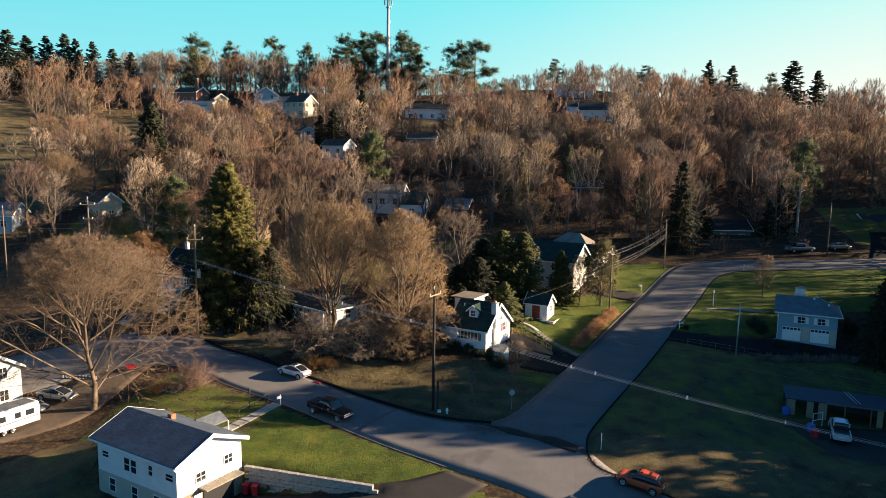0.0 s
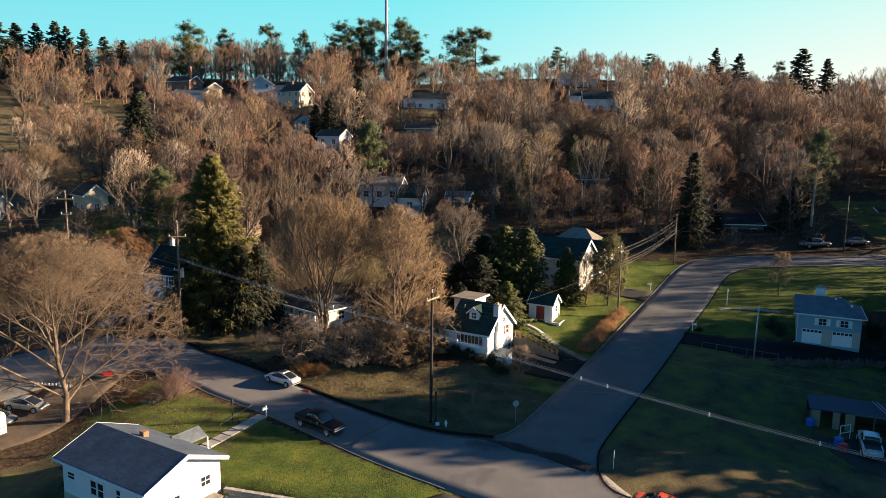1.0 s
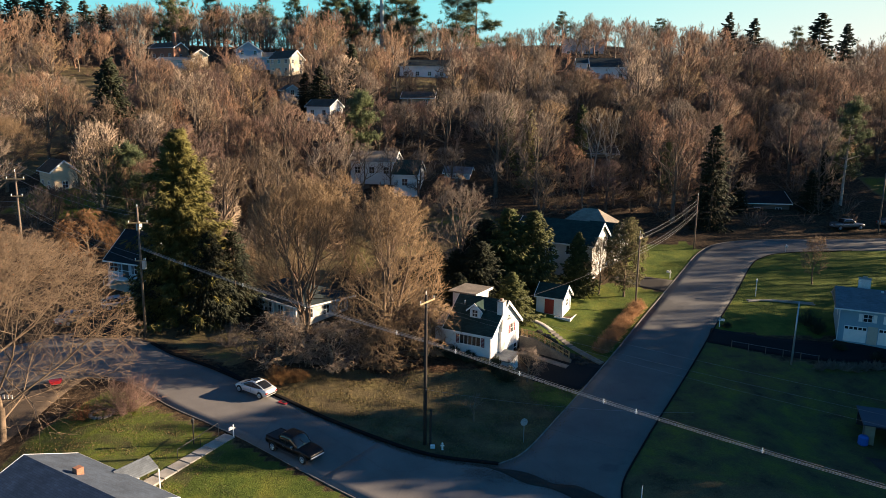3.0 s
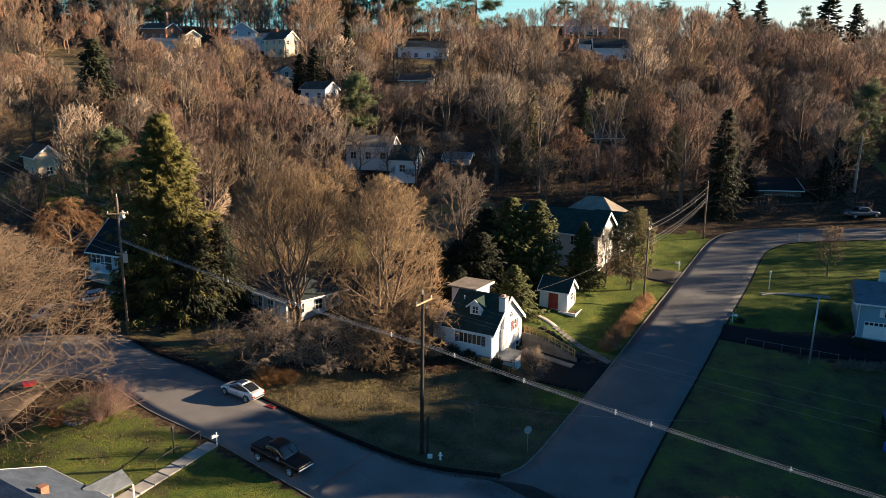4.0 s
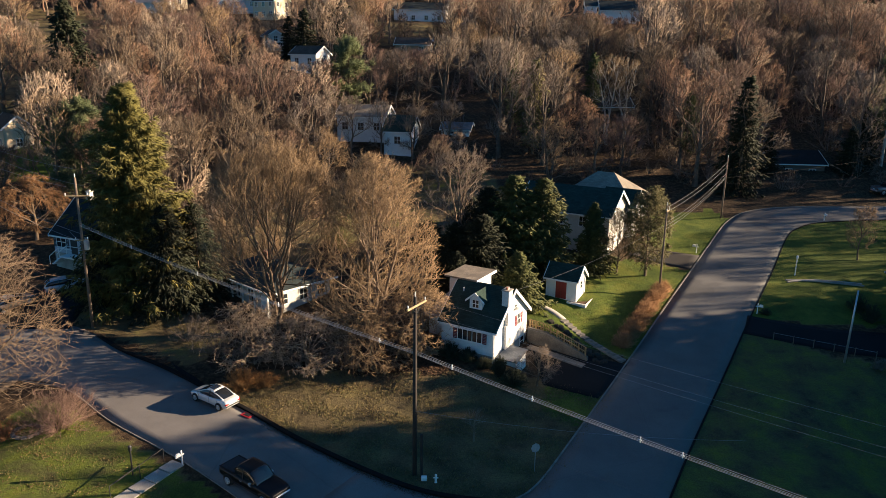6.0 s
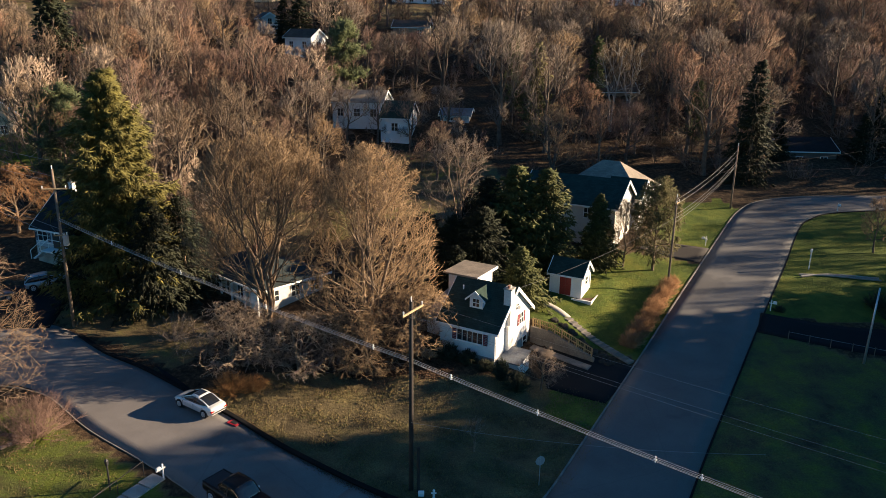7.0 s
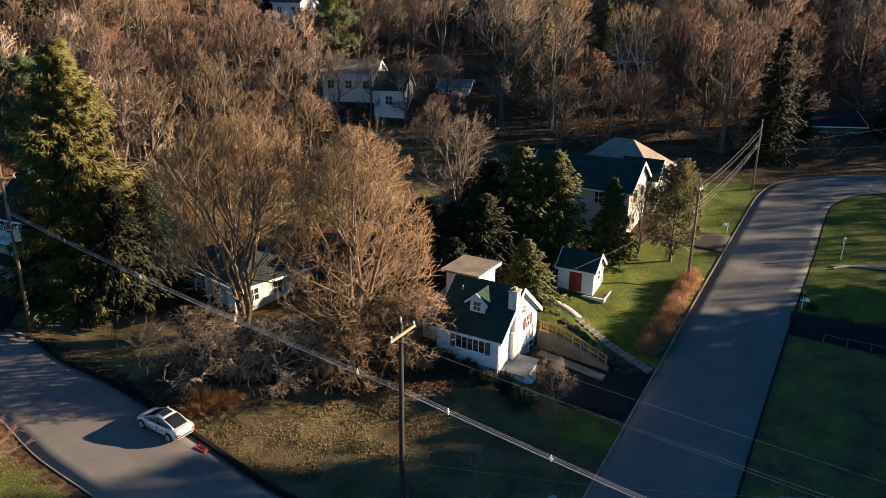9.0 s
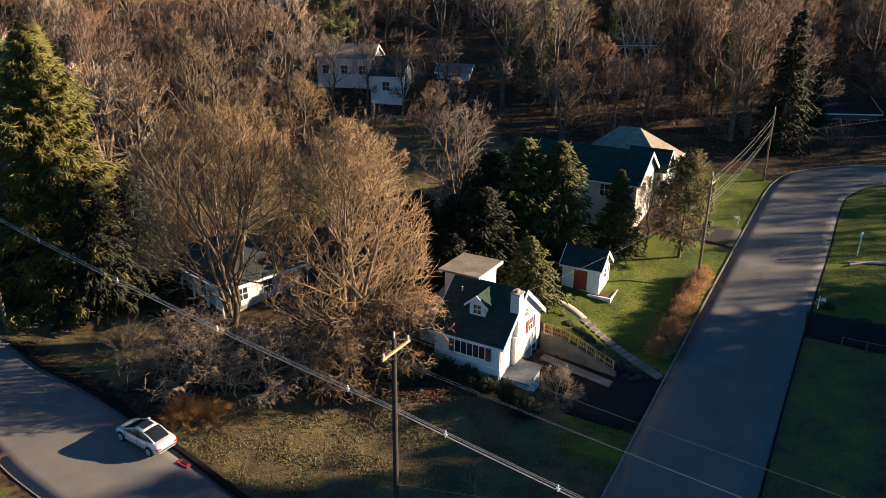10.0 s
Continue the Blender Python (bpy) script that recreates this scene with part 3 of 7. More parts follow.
def spline(pts, step=1.0):
    """Evenly spaced points on a smooth curve through pts (Catmull-Rom)."""
    p = np.array(pts, float)
    p = np.vstack([2 * p[0] - p[1], p, 2 * p[-1] - p[-2]])
    out = []
    for i in range(1, len(p) - 2):
        n = max(2, int(np.linalg.norm(p[i + 1] - p[i]) / step))
        for t in np.arange(n) / n:
            out.append(0.5 * ((2 * p[i]) + (-p[i - 1] + p[i + 1]) * t + (2 * p[i - 1] - 5 * p[i] + 4 * p[i + 1] - p[i + 2]) * t * t + (-p[i - 1] + 3 * p[i] - 3 * p[i + 1] + p[i + 2]) * t ** 3))
    out.append(p[-2])
    return np.array(out)


def paved(name, left, right, material, label, rise=0.05, across=8, step=0.8, category="road", tuck=0.0):
    """A paved sheet between two edges, which follows the land."""
    def even(pts):
        c = spline(pts, step)
        s = np.r_[0, np.cumsum(np.linalg.norm(np.diff(c, axis=0), axis=1))]
        return c, s
    l, ls = even(left)
    r, rs = even(right)
    n = max(4, int(max(ls[-1], rs[-1]) / step))
    u = np.linspace(0, 1, n)
    L = np.stack([np.interp(u * ls[-1], ls, l[:, i]) for i in (0, 1)], 1)
    R = np.stack([np.interp(u * rs[-1], rs, r[:, i]) for i in (0, 1)], 1)
    w = np.linspace(0, 1, across)
    P = L[:, None] * (1 - w)[None, :, None] + R[:, None] * w[None, :, None]
    z = land(P[..., 0], P[..., 1]) + rise
    if tuck:
        z = z - .12 * (1 - ss(0, tuck, u * max(ls[-1], rs[-1])))[:, None]
    v = np.concatenate([P, z[..., None]], 2).reshape(-1, 3)
    idx = np.arange(n * across).reshape(n, across)
    a, b, c, d = idx[:-1, :-1].ravel(), idx[:-1, 1:].ravel(), idx[1:, 1:].ravel(), idx[1:, :-1].ravel()
    tris = np.concatenate([np.stack([a, b, c], 1), np.stack([a, c, d], 1)])
    # skirt, so that the sheet has thickness
    rim = np.concatenate([idx[0], idx[1:, -1], idx[-1, ::-1][1:], idx[::-1, 0][1:]])
    k = len(v)
    low = v[rim] - [0, 0, 0.3]
    v = np.vstack([v, low])
    m = len(rim)
    i = np.arange(m - 1)
    tris = np.vstack([tris, np.stack([rim[i], k + i, k + i + 1], 1), np.stack([rim[i], k + i + 1, rim[i + 1]], 1)])
    tagged(part(name, tri_mesh(name, v, tris), material), label, category, kind="structure")


def kerb(pts, material, label, width=0.28, rise=0.17, name="kerb"):
    c = spline(pts, 0.8)
    d = np.gradient(c, axis=0)
    d /= np.linalg.norm(d, axis=1)[:, None]
    nrm = np.stack([-d[:, 1], d[:, 0]], 1)
    prof = [(-.5, -.25), (-.5, rise - .03), (-.35, rise), (.35, rise), (.5, rise - .03), (.5, -.25)]
    rings = []
    for p, q in zip(c, nrm):
        z = land1(p[0], p[1])
        rings.append([(p[0] + q[0] * a * width, p[1] + q[1] * a * width, z + b) for a, b in prof])
    tagged(part(name, Shape().loft(rings), material), label, "kerb", kind="structure")


B_LEFT = [(5.4, 72.4), (7.9, 74.6), (12.3, 82), (18.0, 91.6), (27.7, 107.3), (36, 120.4), (41.3, 128.2), (46, 131.9), (54, 133.6), (68, 134.2), (84, 136), (120, 139)]
B_RIGHT = [(14.4, 66.5), (15.2, 69.8), (17.6, 74.4), (22.8, 83.4), (31.8, 98.2), (40.4, 111.8), (47, 122.5), (50, 125.8), (54.5, 128), (66, 129.4), (84, 130), (120, 131)]
A_FAR = [(-60, 87), (-50, 94), (-43, 98.6), (-37, 98.2), (-33, 96.2), (-29.4, 93.5), (-24, 90.4), (-15.7, 84.4), (-9.3, 79.3), (-1.0, 74.0), (5.4, 72.4)]
A_NEAR = [(-60, 77), (-50, 80), (-43, 85), (-36.5, 88.3), (-31.5, 86.8), (-25.6, 82.0), (-17.7, 76.6), (-9.2, 69.8), (-4.4, 66.4)]
paved("road", A_FAR, A_NEAR, MAT["road"], "worn grey asphalt street bending round the corner lot")
paved("road", [(-4.6, 76.2), (-1.0, 74.0), (5.4, 72.4), (10, 70), (14.4, 66.5), (17.8, 61.6), (30, 53), (44, 44)], [(-9.2, 69.8), (-4.4, 66.4), (0.6, 63.4), (4.2, 61.6), (9.1, 58.6), (14, 54.5), (26, 46), (40, 37)], MAT["road"], "worn grey asphalt street at the junction", 0.056)
paved("road", [(3.8, 70.0)] + B_LEFT, [(12.6, 64.6)] + B_RIGHT, MAT["road_side"], "grey asphalt side road, coloured darker for shade, climbing to a bend", 0.062, tuck=2.5)
# dark sheet laid for branch shadows and leaf drift at the junction
paved("road_patch", [(4.2, 72.0), (7.6, 71.2), (9.6, 69.6), (11.4, 69.4), (13.9, 67.4)], [(5.6, 71.2), (7.4, 69.6), (9.4, 68.9), (11.0, 67.6), (13.2, 66.2)], MAT["drive_old"], "dark patch for branch shadows and leaf drift across the junction", 0.075, 4, .5)
kerb(A_FAR[4:], MAT["dark_kerb"], "dark kerb along the corner lot, bank shade and leaves in its colour", 0.42, 0.2)
kerb(B_LEFT, MAT["kerb"], "pale concrete kerb along the side road", 0.16, 0.1)
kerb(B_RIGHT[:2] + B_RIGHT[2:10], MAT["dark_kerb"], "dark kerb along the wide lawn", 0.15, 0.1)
kerb(A_NEAR[3:] + [(0.6, 63.5)], MAT["kerb"], "low stone kerb along the front lawn", 0.1, 0.07)
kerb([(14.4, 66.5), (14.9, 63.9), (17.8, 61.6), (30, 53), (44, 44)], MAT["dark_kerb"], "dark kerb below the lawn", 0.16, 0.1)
paved("driveway", [(33.8, 102.0), (40, 99.8), (46, 98.9), (57, 97.4)], [(32.0, 98.4), (40.6, 95.0), (46, 94.2), (57.5, 93.5)], MAT["drive"], "black driveway, darker still for shade", 0.075, category="driveway")
paved("driveway", [(9.5, 95.7), (18.6, 92.3)], [(10.2, 88.7), (14.7, 86.6)], MAT["drive"], "black driveway darkened for shade beside the retaining wall", 0.075, category="driveway")
paved("driveway", [(0.6, 63.0), (-4, 61.2), (-10, 60.9), (-18.6, 62.6)], [(4.4, 61.0), (-1, 56.5), (-10, 54), (-21.2, 57.2)], MAT["drive_old"], "dark old asphalt driveway sinking to the garage", 0.03, category="driveway")
paved("driveway", [(47.0, 71.6), (46.2, 56)], [(52, 71.5), (50.6, 54)], MAT["drive"], "black driveway darkened as in deep shade", 0.05, category="driveway")
paved("driveway", [(39, 77.2), (40.5, 70.2), (47, 66.5)], [(54, 75), (54, 70), (53, 66.5)], MAT["drive_old"], "shaded parking pad before the carport", 0.045, category="driveway")
paved("driveway", [(-36.6, 88.4), (-38.6, 79), (-41, 74), (-46, 69)], [(-43, 86), (-46, 80), (-49, 76), (-53, 72)], MAT["dirt"], "brown worn parking drive", 0.035, category="driveway")
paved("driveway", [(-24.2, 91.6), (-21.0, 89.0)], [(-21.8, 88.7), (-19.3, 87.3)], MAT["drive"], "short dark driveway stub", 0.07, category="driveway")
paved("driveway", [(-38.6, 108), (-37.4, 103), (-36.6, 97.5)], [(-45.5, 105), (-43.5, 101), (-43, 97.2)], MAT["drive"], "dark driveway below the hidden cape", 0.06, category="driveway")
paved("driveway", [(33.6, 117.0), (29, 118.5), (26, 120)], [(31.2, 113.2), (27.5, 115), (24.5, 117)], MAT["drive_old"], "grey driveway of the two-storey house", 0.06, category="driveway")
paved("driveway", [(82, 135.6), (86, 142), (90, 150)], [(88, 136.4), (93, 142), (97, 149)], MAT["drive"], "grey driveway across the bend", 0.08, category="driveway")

# ---- houses ----
def window(house, side, along, z, w, h, at, shutters=None, bars=1, sash=True):
    """A window on a wall: side -y, +y, +x or -x of the house, along the wall, at the wall's distance."""
    f, p = Shape(), Shape()
    t = 0.07
    up = [(-w / 2 - t, -w / 2), (w / 2, w / 2 + t)] + [(-w / 2 + w * i / bars - .025, -w / 2 + w * i / bars + .025) for i in range(1, bars)]
    f.lattice(up, [(-t, 0), (h, h + t)] + ([(h / 2 - .025, h / 2 + .025)] if sash else []), -.05, .03)
    p.box(-w / 2, -.012, 0, w / 2, .02, h)
    rz = {"-y": 0, "+y": 180, "+x": 90, "-x": -90}[side]
    pos = {"-y": (along, -at, z), "+y": (along, at, z), "+x": (at, along, z), "-x": (-at, along, z)}[side]
    wf = part("window", f, MAT["trim"], house)
    wf.matrix_basis = pose(*pos, 0, 0, rz)
    part("pane", p, MAT["glass"], wf)
    if shutters:
        for sx in (-1, 1):
            s = Shape()
            c = sx * (w / 2 + t + .22)
            n = int(h / .14)
            s.lattice([(c - .2, c - .15), (c + .15, c + .2)], [(-.03 + k * (h + .06) / n, -.03 + k * (h + .06) / n + .1) for k in range(n)], -.05, .0)
            part("shutter", s, MAT[shutters], wf)
    return wf


def gable_house(label, x, y, rz, w, d, base, eave, rise, wall, roof, over=0.4, category="house", foot=None, foot_h=0.0, name="house"):
    """A house with its ridge along its own x axis. Base, eave: heights above the world's zero. Returns the thing; its zero lies at base."""
    hs = thing(name, pose(x, y, base, 0, 0, rz), label, category)
    H = eave - base
    s = Shape()
    s.prism([(-d / 2, -1.2), (d / 2, -1.2), (d / 2, H), (0, H + rise), (-d / 2, H)], -w / 2, w / 2)
    part("wall", s, wall, hs)
    if foot:
        b = Shape()
        b.box(-w / 2 - .02, -d / 2 - .02, -1.3, w / 2 + .02, d / 2 + .02, foot_h)
        part("foundation", b, foot, hs)
    k = rise / (d / 2)
    t = 0.16
    for sgn in (-1, 1):
        r = Shape()
        ye = sgn * (d / 2 + over)
        r.prism([(0, H + rise + .02), (ye, H - k * over + .02), (ye, H - k * over + .02 + t), (0, H + rise + .02 + t * 1.06)], -w / 2 - over, w / 2 + over)
        part("roof_slope", r, roof, hs)
        g = Shape()
        g.box(-w / 2 - over, ye - .02 * sgn, H - k * over - .06, w / 2 + over, ye + .1 * sgn, H - k * over + .1)
        part("gutter", g, MAT["trim"], hs)
        for e in (-1, 1):
            xo = e * (w / 2 + over)
            rk = Shape()
            rk.prism([(0, H + rise - .16), (ye, H - k * over - .16), (ye, H - k * over + .2), (0, H + rise + .21)], xo - .01 * e, xo + .05 * e)
            part("rake_board", rk, MAT["trim"], hs)
    return hs


def chimney(house, x, y, z0, z1, w, d, material, cap=True):
    s = Shape().box(x - w / 2, y - d / 2, z0, x + w / 2, y + d / 2, z1, 0.02)
    c = part("chimney", s, material, house)
    if cap:
        part("chimney_cap", Shape().box(x - w / 2 - .06, y - d / 2 - .06, z1, x + w / 2 + .06, y + d / 2 + .06, z1 + .1).box(x - w / 5, y - d / 5, z1 + .1, x + w / 5, y + d / 5, z1 + .32), MAT["concrete"], c)
    return c


def garage_door(house, side, along, z, w, h, at, lights=True):
    f = Shape()
    rows = 4
    for r in range(rows):
        f.box(-w / 2, -.05, r * h / rows + .01, w / 2, .03, (r + 1) * h / rows - .01)
    g = part("garage_door", f, MAT["trim"], house)
    rz = {"-y": 0, "+y": 180, "+x": 90, "-x": -90}[side]
    pos = {"-y": (along, -at, z), "+y": (along, at, z), "+x": (at, along, z), "-x": (-at, along, z)}[side]
    g.matrix_basis = pose(*pos, 0, 0, rz)
    if lights:
        for i in range(5):
            x = -w / 2 + w * (i + .5) / 5
            part("pane", Shape().box(x - w / 13, -.062, h * .79, x + w / 13, -.045, h * .95), MAT["glass"], g)
    return g


# white ranch house with the sunk garage
wh = gable_house("white two-level house with dark shingle roof and sunk garage", -25.06, 62.81, -31.3, 11.0, 7.2, -3.5, 1.95, 1.43, MAT["white"], MAT["roof_shade_blue"], 0.5, foot=MAT["beige"], foot_h=2.3)
for a, z, w, h in ((-4.3, 3.75, .9, .55), (-1.2, 3.2, .75, 1.2), (-.25, 3.2, .75, 1.2), (2.1, 3.6, .5, .9), (4.6, 3.75, .95, .6)):
    window(wh, "-y", a, z, w, h, 3.6)
for a, z, w, h in ((-3.4, .7, .8, 1.2), (-.2, .6, .8, 1.3), (2.9, .6, .9, 1.3)):
    window(wh, "-y", a, z, w, h, 3.63)
for a, z, w, h in ((-1.1, 3.0, 1.0, .8), (2.0, 3.5, .9, .8)):
    window(wh, "+x", a, z, w, h, 5.5, bars=2)
chimney(wh, -.7, 0.9, 5.0, 7.2, .55, .55, MAT["brick"], False)
# black panel for the shade in the lower garage, its canopy and the tan lower wall
gar = Shape()
gar.box(5.45, -.9, .0, 5.6, 2.5, 2.25)
part("garage_opening", gar, MAT["black"], wh, "black panel for the shade inside the open garage bay")
part("canopy", Shape().prism([(-1.4, 2.35), (2.9, 2.35), (2.9, 2.5), (-1.4, 2.5)], 5.5, 6.6), MAT["roof_tan"], wh, "pale lean-to canopy over the garage bay")
for a_, b_ in ((-3.55, -1.0), (2.6, 3.55)):
    part("lower_wall", Shape().box(5.5, a_, -.3, 5.58, b_, 2.25), MAT["tanpaint"], wh, "tan painted lower wall")
part("entry_door", Shape().box(5.56, -2.0, .0, 5.65, -1.2, 2.0), MAT["trim"], wh)
pr = Shape()
pr.prism([(-1.15, 5.15), (0, 5.8), (1.15, 5.15), (1.15, 5.0), (-1.15, 5.0)], -1.5, 1.5)
po = part("portico_roof", pr, MAT["roof_grey"], wh, "small gabled roof over the street door")
po.matrix_basis = pose(-.5, 4.9, 0.0, 0, 0, 90)
for px_ in (-1.8, .8):
    part("post", Shape().tube([(px_, 6.3, 2.6), (px_, 6.3, 5.05)], .06), MAT["trim"], wh)
part("rear_wing", Shape().prism([(-1.8, 2.0), (1.8, 2.0), (1.8, 4.2), (0, 4.9), (-1.8, 4.2)], -7.4, -5.45), MAT["white"], wh)
part("rear_wing_roof", Shape().prism([(-2.1, 4.1), (0, 4.95), (2.1, 4.1), (2.1, 4.25), (0, 5.12), (-2.1, 4.25)], -7.9, -5.9), MAT["roof_dark"], wh)

# small cape house on the corner lot
cape = gable_house("white cape house with dark green roof, dormer and white chimney", 5.24, 95.15, -30, 5.6, 7.26, 2.2, 5.2, 2.87, MAT["white"], MAT["roof_green"], 0.3, foot=MAT["concrete"], foot_h=.4)
window(cape, "-y", .25, 1.5, 2.5, 1.0, 3.68, "shutter", 5, False)
part("bay_sill", Shape().box(-1.15, -3.82, 1.38, 1.65, -3.63, 1.46, .02).box(-1.15, -3.82, 2.56, 1.65, -3.63, 2.66, .02), MAT["trim"], cape)
window(cape, "+x", .7, 3.75, .5, .45, 2.8)
part("air_conditioner", Shape().box(2.78, .5, 3.75, 3.1, .9, 3.98, .03), MAT["steel"], cape)
window(cape, "+x", 1.6, 2.0, .7, 1.05, 2.8, "shutter", 2)
window(cape, "+x", 2.5, -.6, .8, 1.0, 2.82)
ch = chimney(cape, 2.8, -1.25, -2, 6.2, .7, .8, MAT["white_far"])
part("chimney_shoulder", Shape().box(2.78, -1.85, -1, 3.12, -.75, 2.9), MAT["white_far"], ch)
part("flue", Shape().tube([(2.8, -1.4, 6.3), (2.8, -1.4, 6.55)], .12, 8).tube([(2.8, -1.1, 6.3), (2.8, -1.1, 6.5)], .12, 8), MAT["brick"], ch)
dm = part("dormer", Shape().prism([(-.65, 3.7), (.65, 3.7), (.65, 5.1), (0, 5.68), (-.65, 5.1)], -.2, 2.0), MAT["white"], cape, "gabled white dormer")
dm.matrix_basis = pose(.12, -2.15, 0, 0, 0, 90)
for sg in (-1, 1):
    part("dormer_roof", Shape().prism([(0, 5.72), (sg * .98, 4.92), (sg * .98, 5.03), (0, 5.86)], -.42, 2.1), MAT["roof_green"], dm)
part("dormer_trim", Shape().prism([(0, 5.66), (-1.0, 4.84), (-1.0, 5.03), (0, 5.88), (1.0, 5.03), (1.0, 4.84)], -.48, -.42), MAT["trim"], dm)
wd = window(cape, "-y", .12, 4.35, .62, .72, 2.37, bars=2)
part("rear_addition", Shape().box(-4.2, .3, 1.0, -1.4, 3.9, 6.0), MAT["white"], cape)
part("rear_roof", Shape().prism([(-.1, 6.02), (4.2, 6.0), (4.2, 6.16), (-.1, 6.18)], -4.6, -1.0), MAT["roof_tan"], cape, "pale flat rear roof")
part("rear_roof_trim", Shape().box(-1.0, -.1, 5.9, -.94, 4.2, 6.17), MAT["trim"], cape)
part("vent_pipe", Shape().tube([(-1.9, -1.0, 5.0), (-1.9, -1.0, 5.6)], .06), MAT["trim"], cape)
part("bulkhead", Shape().prism([(-3.3, -1.6), (-1.0, -1.6), (-1.0, .6), (-3.3, .2)], 2.85, 4.85), MAT["white"], cape, "low white bulkhead with a flat cap")
part("bulkhead_cap", Shape().prism([(-3.45, .22), (-.95, .64), (-.95, .74), (-3.45, .32)], 2.83, 5.0), MAT["roof_grey"], cape)
part("left_porch", Shape().box(-5.2, -1.9, -.5, -2.82, 2.9, 2.6), MAT["white"], cape)
part("left_porch_roof", Shape().prism([(-2.3, 2.5), (3.2, 3.5), (3.2, 3.65), (-2.3, 2.65)], -5.5, -2.82), MAT["roof_tan"], cape)
part("downspout", Shape().tube([(2.72, -3.8, 2.75), (2.72, -3.72, 2.5), (2.72, -3.72, -.2)], .045, 6), MAT["trim"], cape)

# garden shed
shed = gable_house("small white garden shed with red double doors", 14.75, 105.5, -29, 3.5, 3.0, 3.68, 5.95, 1.2, MAT["white"], MAT["roof_green"], 0.22, "shed", name="shed")
dr = Shape().box(-.6, -1.56, .05, .0, -1.5, 1.95).box(.02, -1.56, .05, .62, -1.5, 1.95)
for zz in (.1, 1.0):
    dr.box(-.55, -1.585, zz, -.05, -1.555, zz + .08).box(.07, -1.585, zz, .57, -1.555, zz + .08)
part("double_door", dr, MAT["red_door"], shed, "red double doors")
part("door_trim", Shape().box(-.72, -1.57, 0, -.61, -1.5, 2.05).box(.63, -1.57, 0, .74, -1.5, 2.05).box(-.72, -1.57, 1.97, .74, -1.5, 2.07), MAT["trim"], shed)
window(shed, "+x", 0, 1.1, .6, .8, 1.75)
bed = Shape().box(1.95, -2.0, -.25, 3.0, -1.9, .22).box(1.95, 2.0, -.25, 3.0, 2.1, .22).box(2.95, -2.0, -.25, 3.05, 2.1, .22).box(0.9, -2.1, -.25, 3.05, -2.0, .22)
plb = plain("planter_bed", bed, MAT["white_far"], pose(14.75, 105.5, 3.45, 0, 0, -29), "white-edged planter bed round the shed", "planter")
part("soil", Shape().box(1.85, -1.95, -.2, 2.98, 2.02, .12).box(.9, -2.0, -.2, 1.9, -1.56, .1), MAT["mulch"], plb)

# two-storey house behind the spruces
bh = gable_house("two-storey house with dark green roof and sunlit beige gable", 18.3, 122.3, -30, 12.0, 7.6, 5.2, 10.4, 2.5, MAT["pale_siding"], MAT["roof_green"], 0.4)
for a in (-1.6, 1.4):
    for z in (1.0, 3.6):
        window(bh, "+x", a, z, .9, 1.3, 6.0, bars=2)
for a in (-3.6, -.5, 2.6):
    window(bh, "-y", a, 3.5, .9, 1.2, 3.8, bars=2)
wing = Shape().box(-5.2, -4.6, -1.2, 5.2, 4.6, 5.0)
wg = part("rear_wing", wing, MAT["pale_siding"], bh)
wg.matrix_basis = pose(1.1, 9.4, 0.0)
hip = Shape().add([(-5.7, -5.1, 5.0), (5.7, -5.1, 5.0), (5.7, 5.1, 5.0), (-5.7, 5.1, 5.0), (-1.2, 0, 8.5), (1.2, 0, 8.5)], [(0, 1, 5, 4), (1, 2, 5), (2, 3, 4, 5), (3, 0, 4), (3, 2, 1, 0)])
hp = part("hip_roof", hip, MAT["roof_tan"], bh, "tan hipped roof")
hp.matrix_basis = pose(1.1, 9.4, 0.0)
part("fascia", Shape().box(-5.75, -5.15, 4.85, 5.75, -5.05, 5.05).box(5.65, -5.15, 4.85, 5.75, 5.15, 5.05), MAT["trim"], hp)
gp = part("front_gable", Shape().prism([(-1.7, -1.0), (1.7, -1.0), (1.7, 5.3), (0, 7.0), (-1.7, 5.3)], 4.8, 6.9), MAT["pale_siding"], bh)
gp.matrix_basis = pose(0, 5.2, 0)
part("gable_roof", Shape().prism([(0, 7.05), (-2.1, 4.95), (-2.1, 5.1), (0, 7.22), (2.1, 5.1), (2.1, 4.95)], 2.5, 7.3), MAT["roof_green"], gp)
part("gable_trim", Shape().prism([(0, 6.95), (-2.1, 4.85), (-2.1, 5.1), (0, 7.22), (2.1, 5.1), (2.1, 4.85)], 7.3, 7.36), MAT["trim"], gp)
for z in (.9, 3.4):
    w_ = window(bh, "+x", 5.2, z, .9, 1.3, 6.92, bars=2)
    w_ = window(bh, "+x", 10.4, z, .9, 1.3, 6.32, bars=2)

# blue house with the double garage
blue = thing("house", pose(53.0, 101.4, 2.3, 0, 0, -25) @ Matrix.Diagonal((.87, .87, .9, 1)), "blue two-storey house with white double garage doors", "house")
part("wall", Shape().prism([(-4.5, -1.2), (4.5, -1.2), (4.5, 4.6), (-4.5, 4.6)], -4.3, 4.3), MAT["blue"], blue)
part("roof", Shape().add([(-4.9, -5.05, 4.5), (4.9, -5.05, 4.5), (4.9, 5.05, 4.5), (-4.9, 5.05, 4.5), (-4.9, 0, 6.5), (1.6, 0, 6.5)], [(0, 1, 5, 4), (1, 2, 5), (2, 3, 4, 5), (3, 0, 4), (3, 2, 1, 0)]), MAT["roof_grey"], blue, "slate-grey shingle roof with one hipped end")
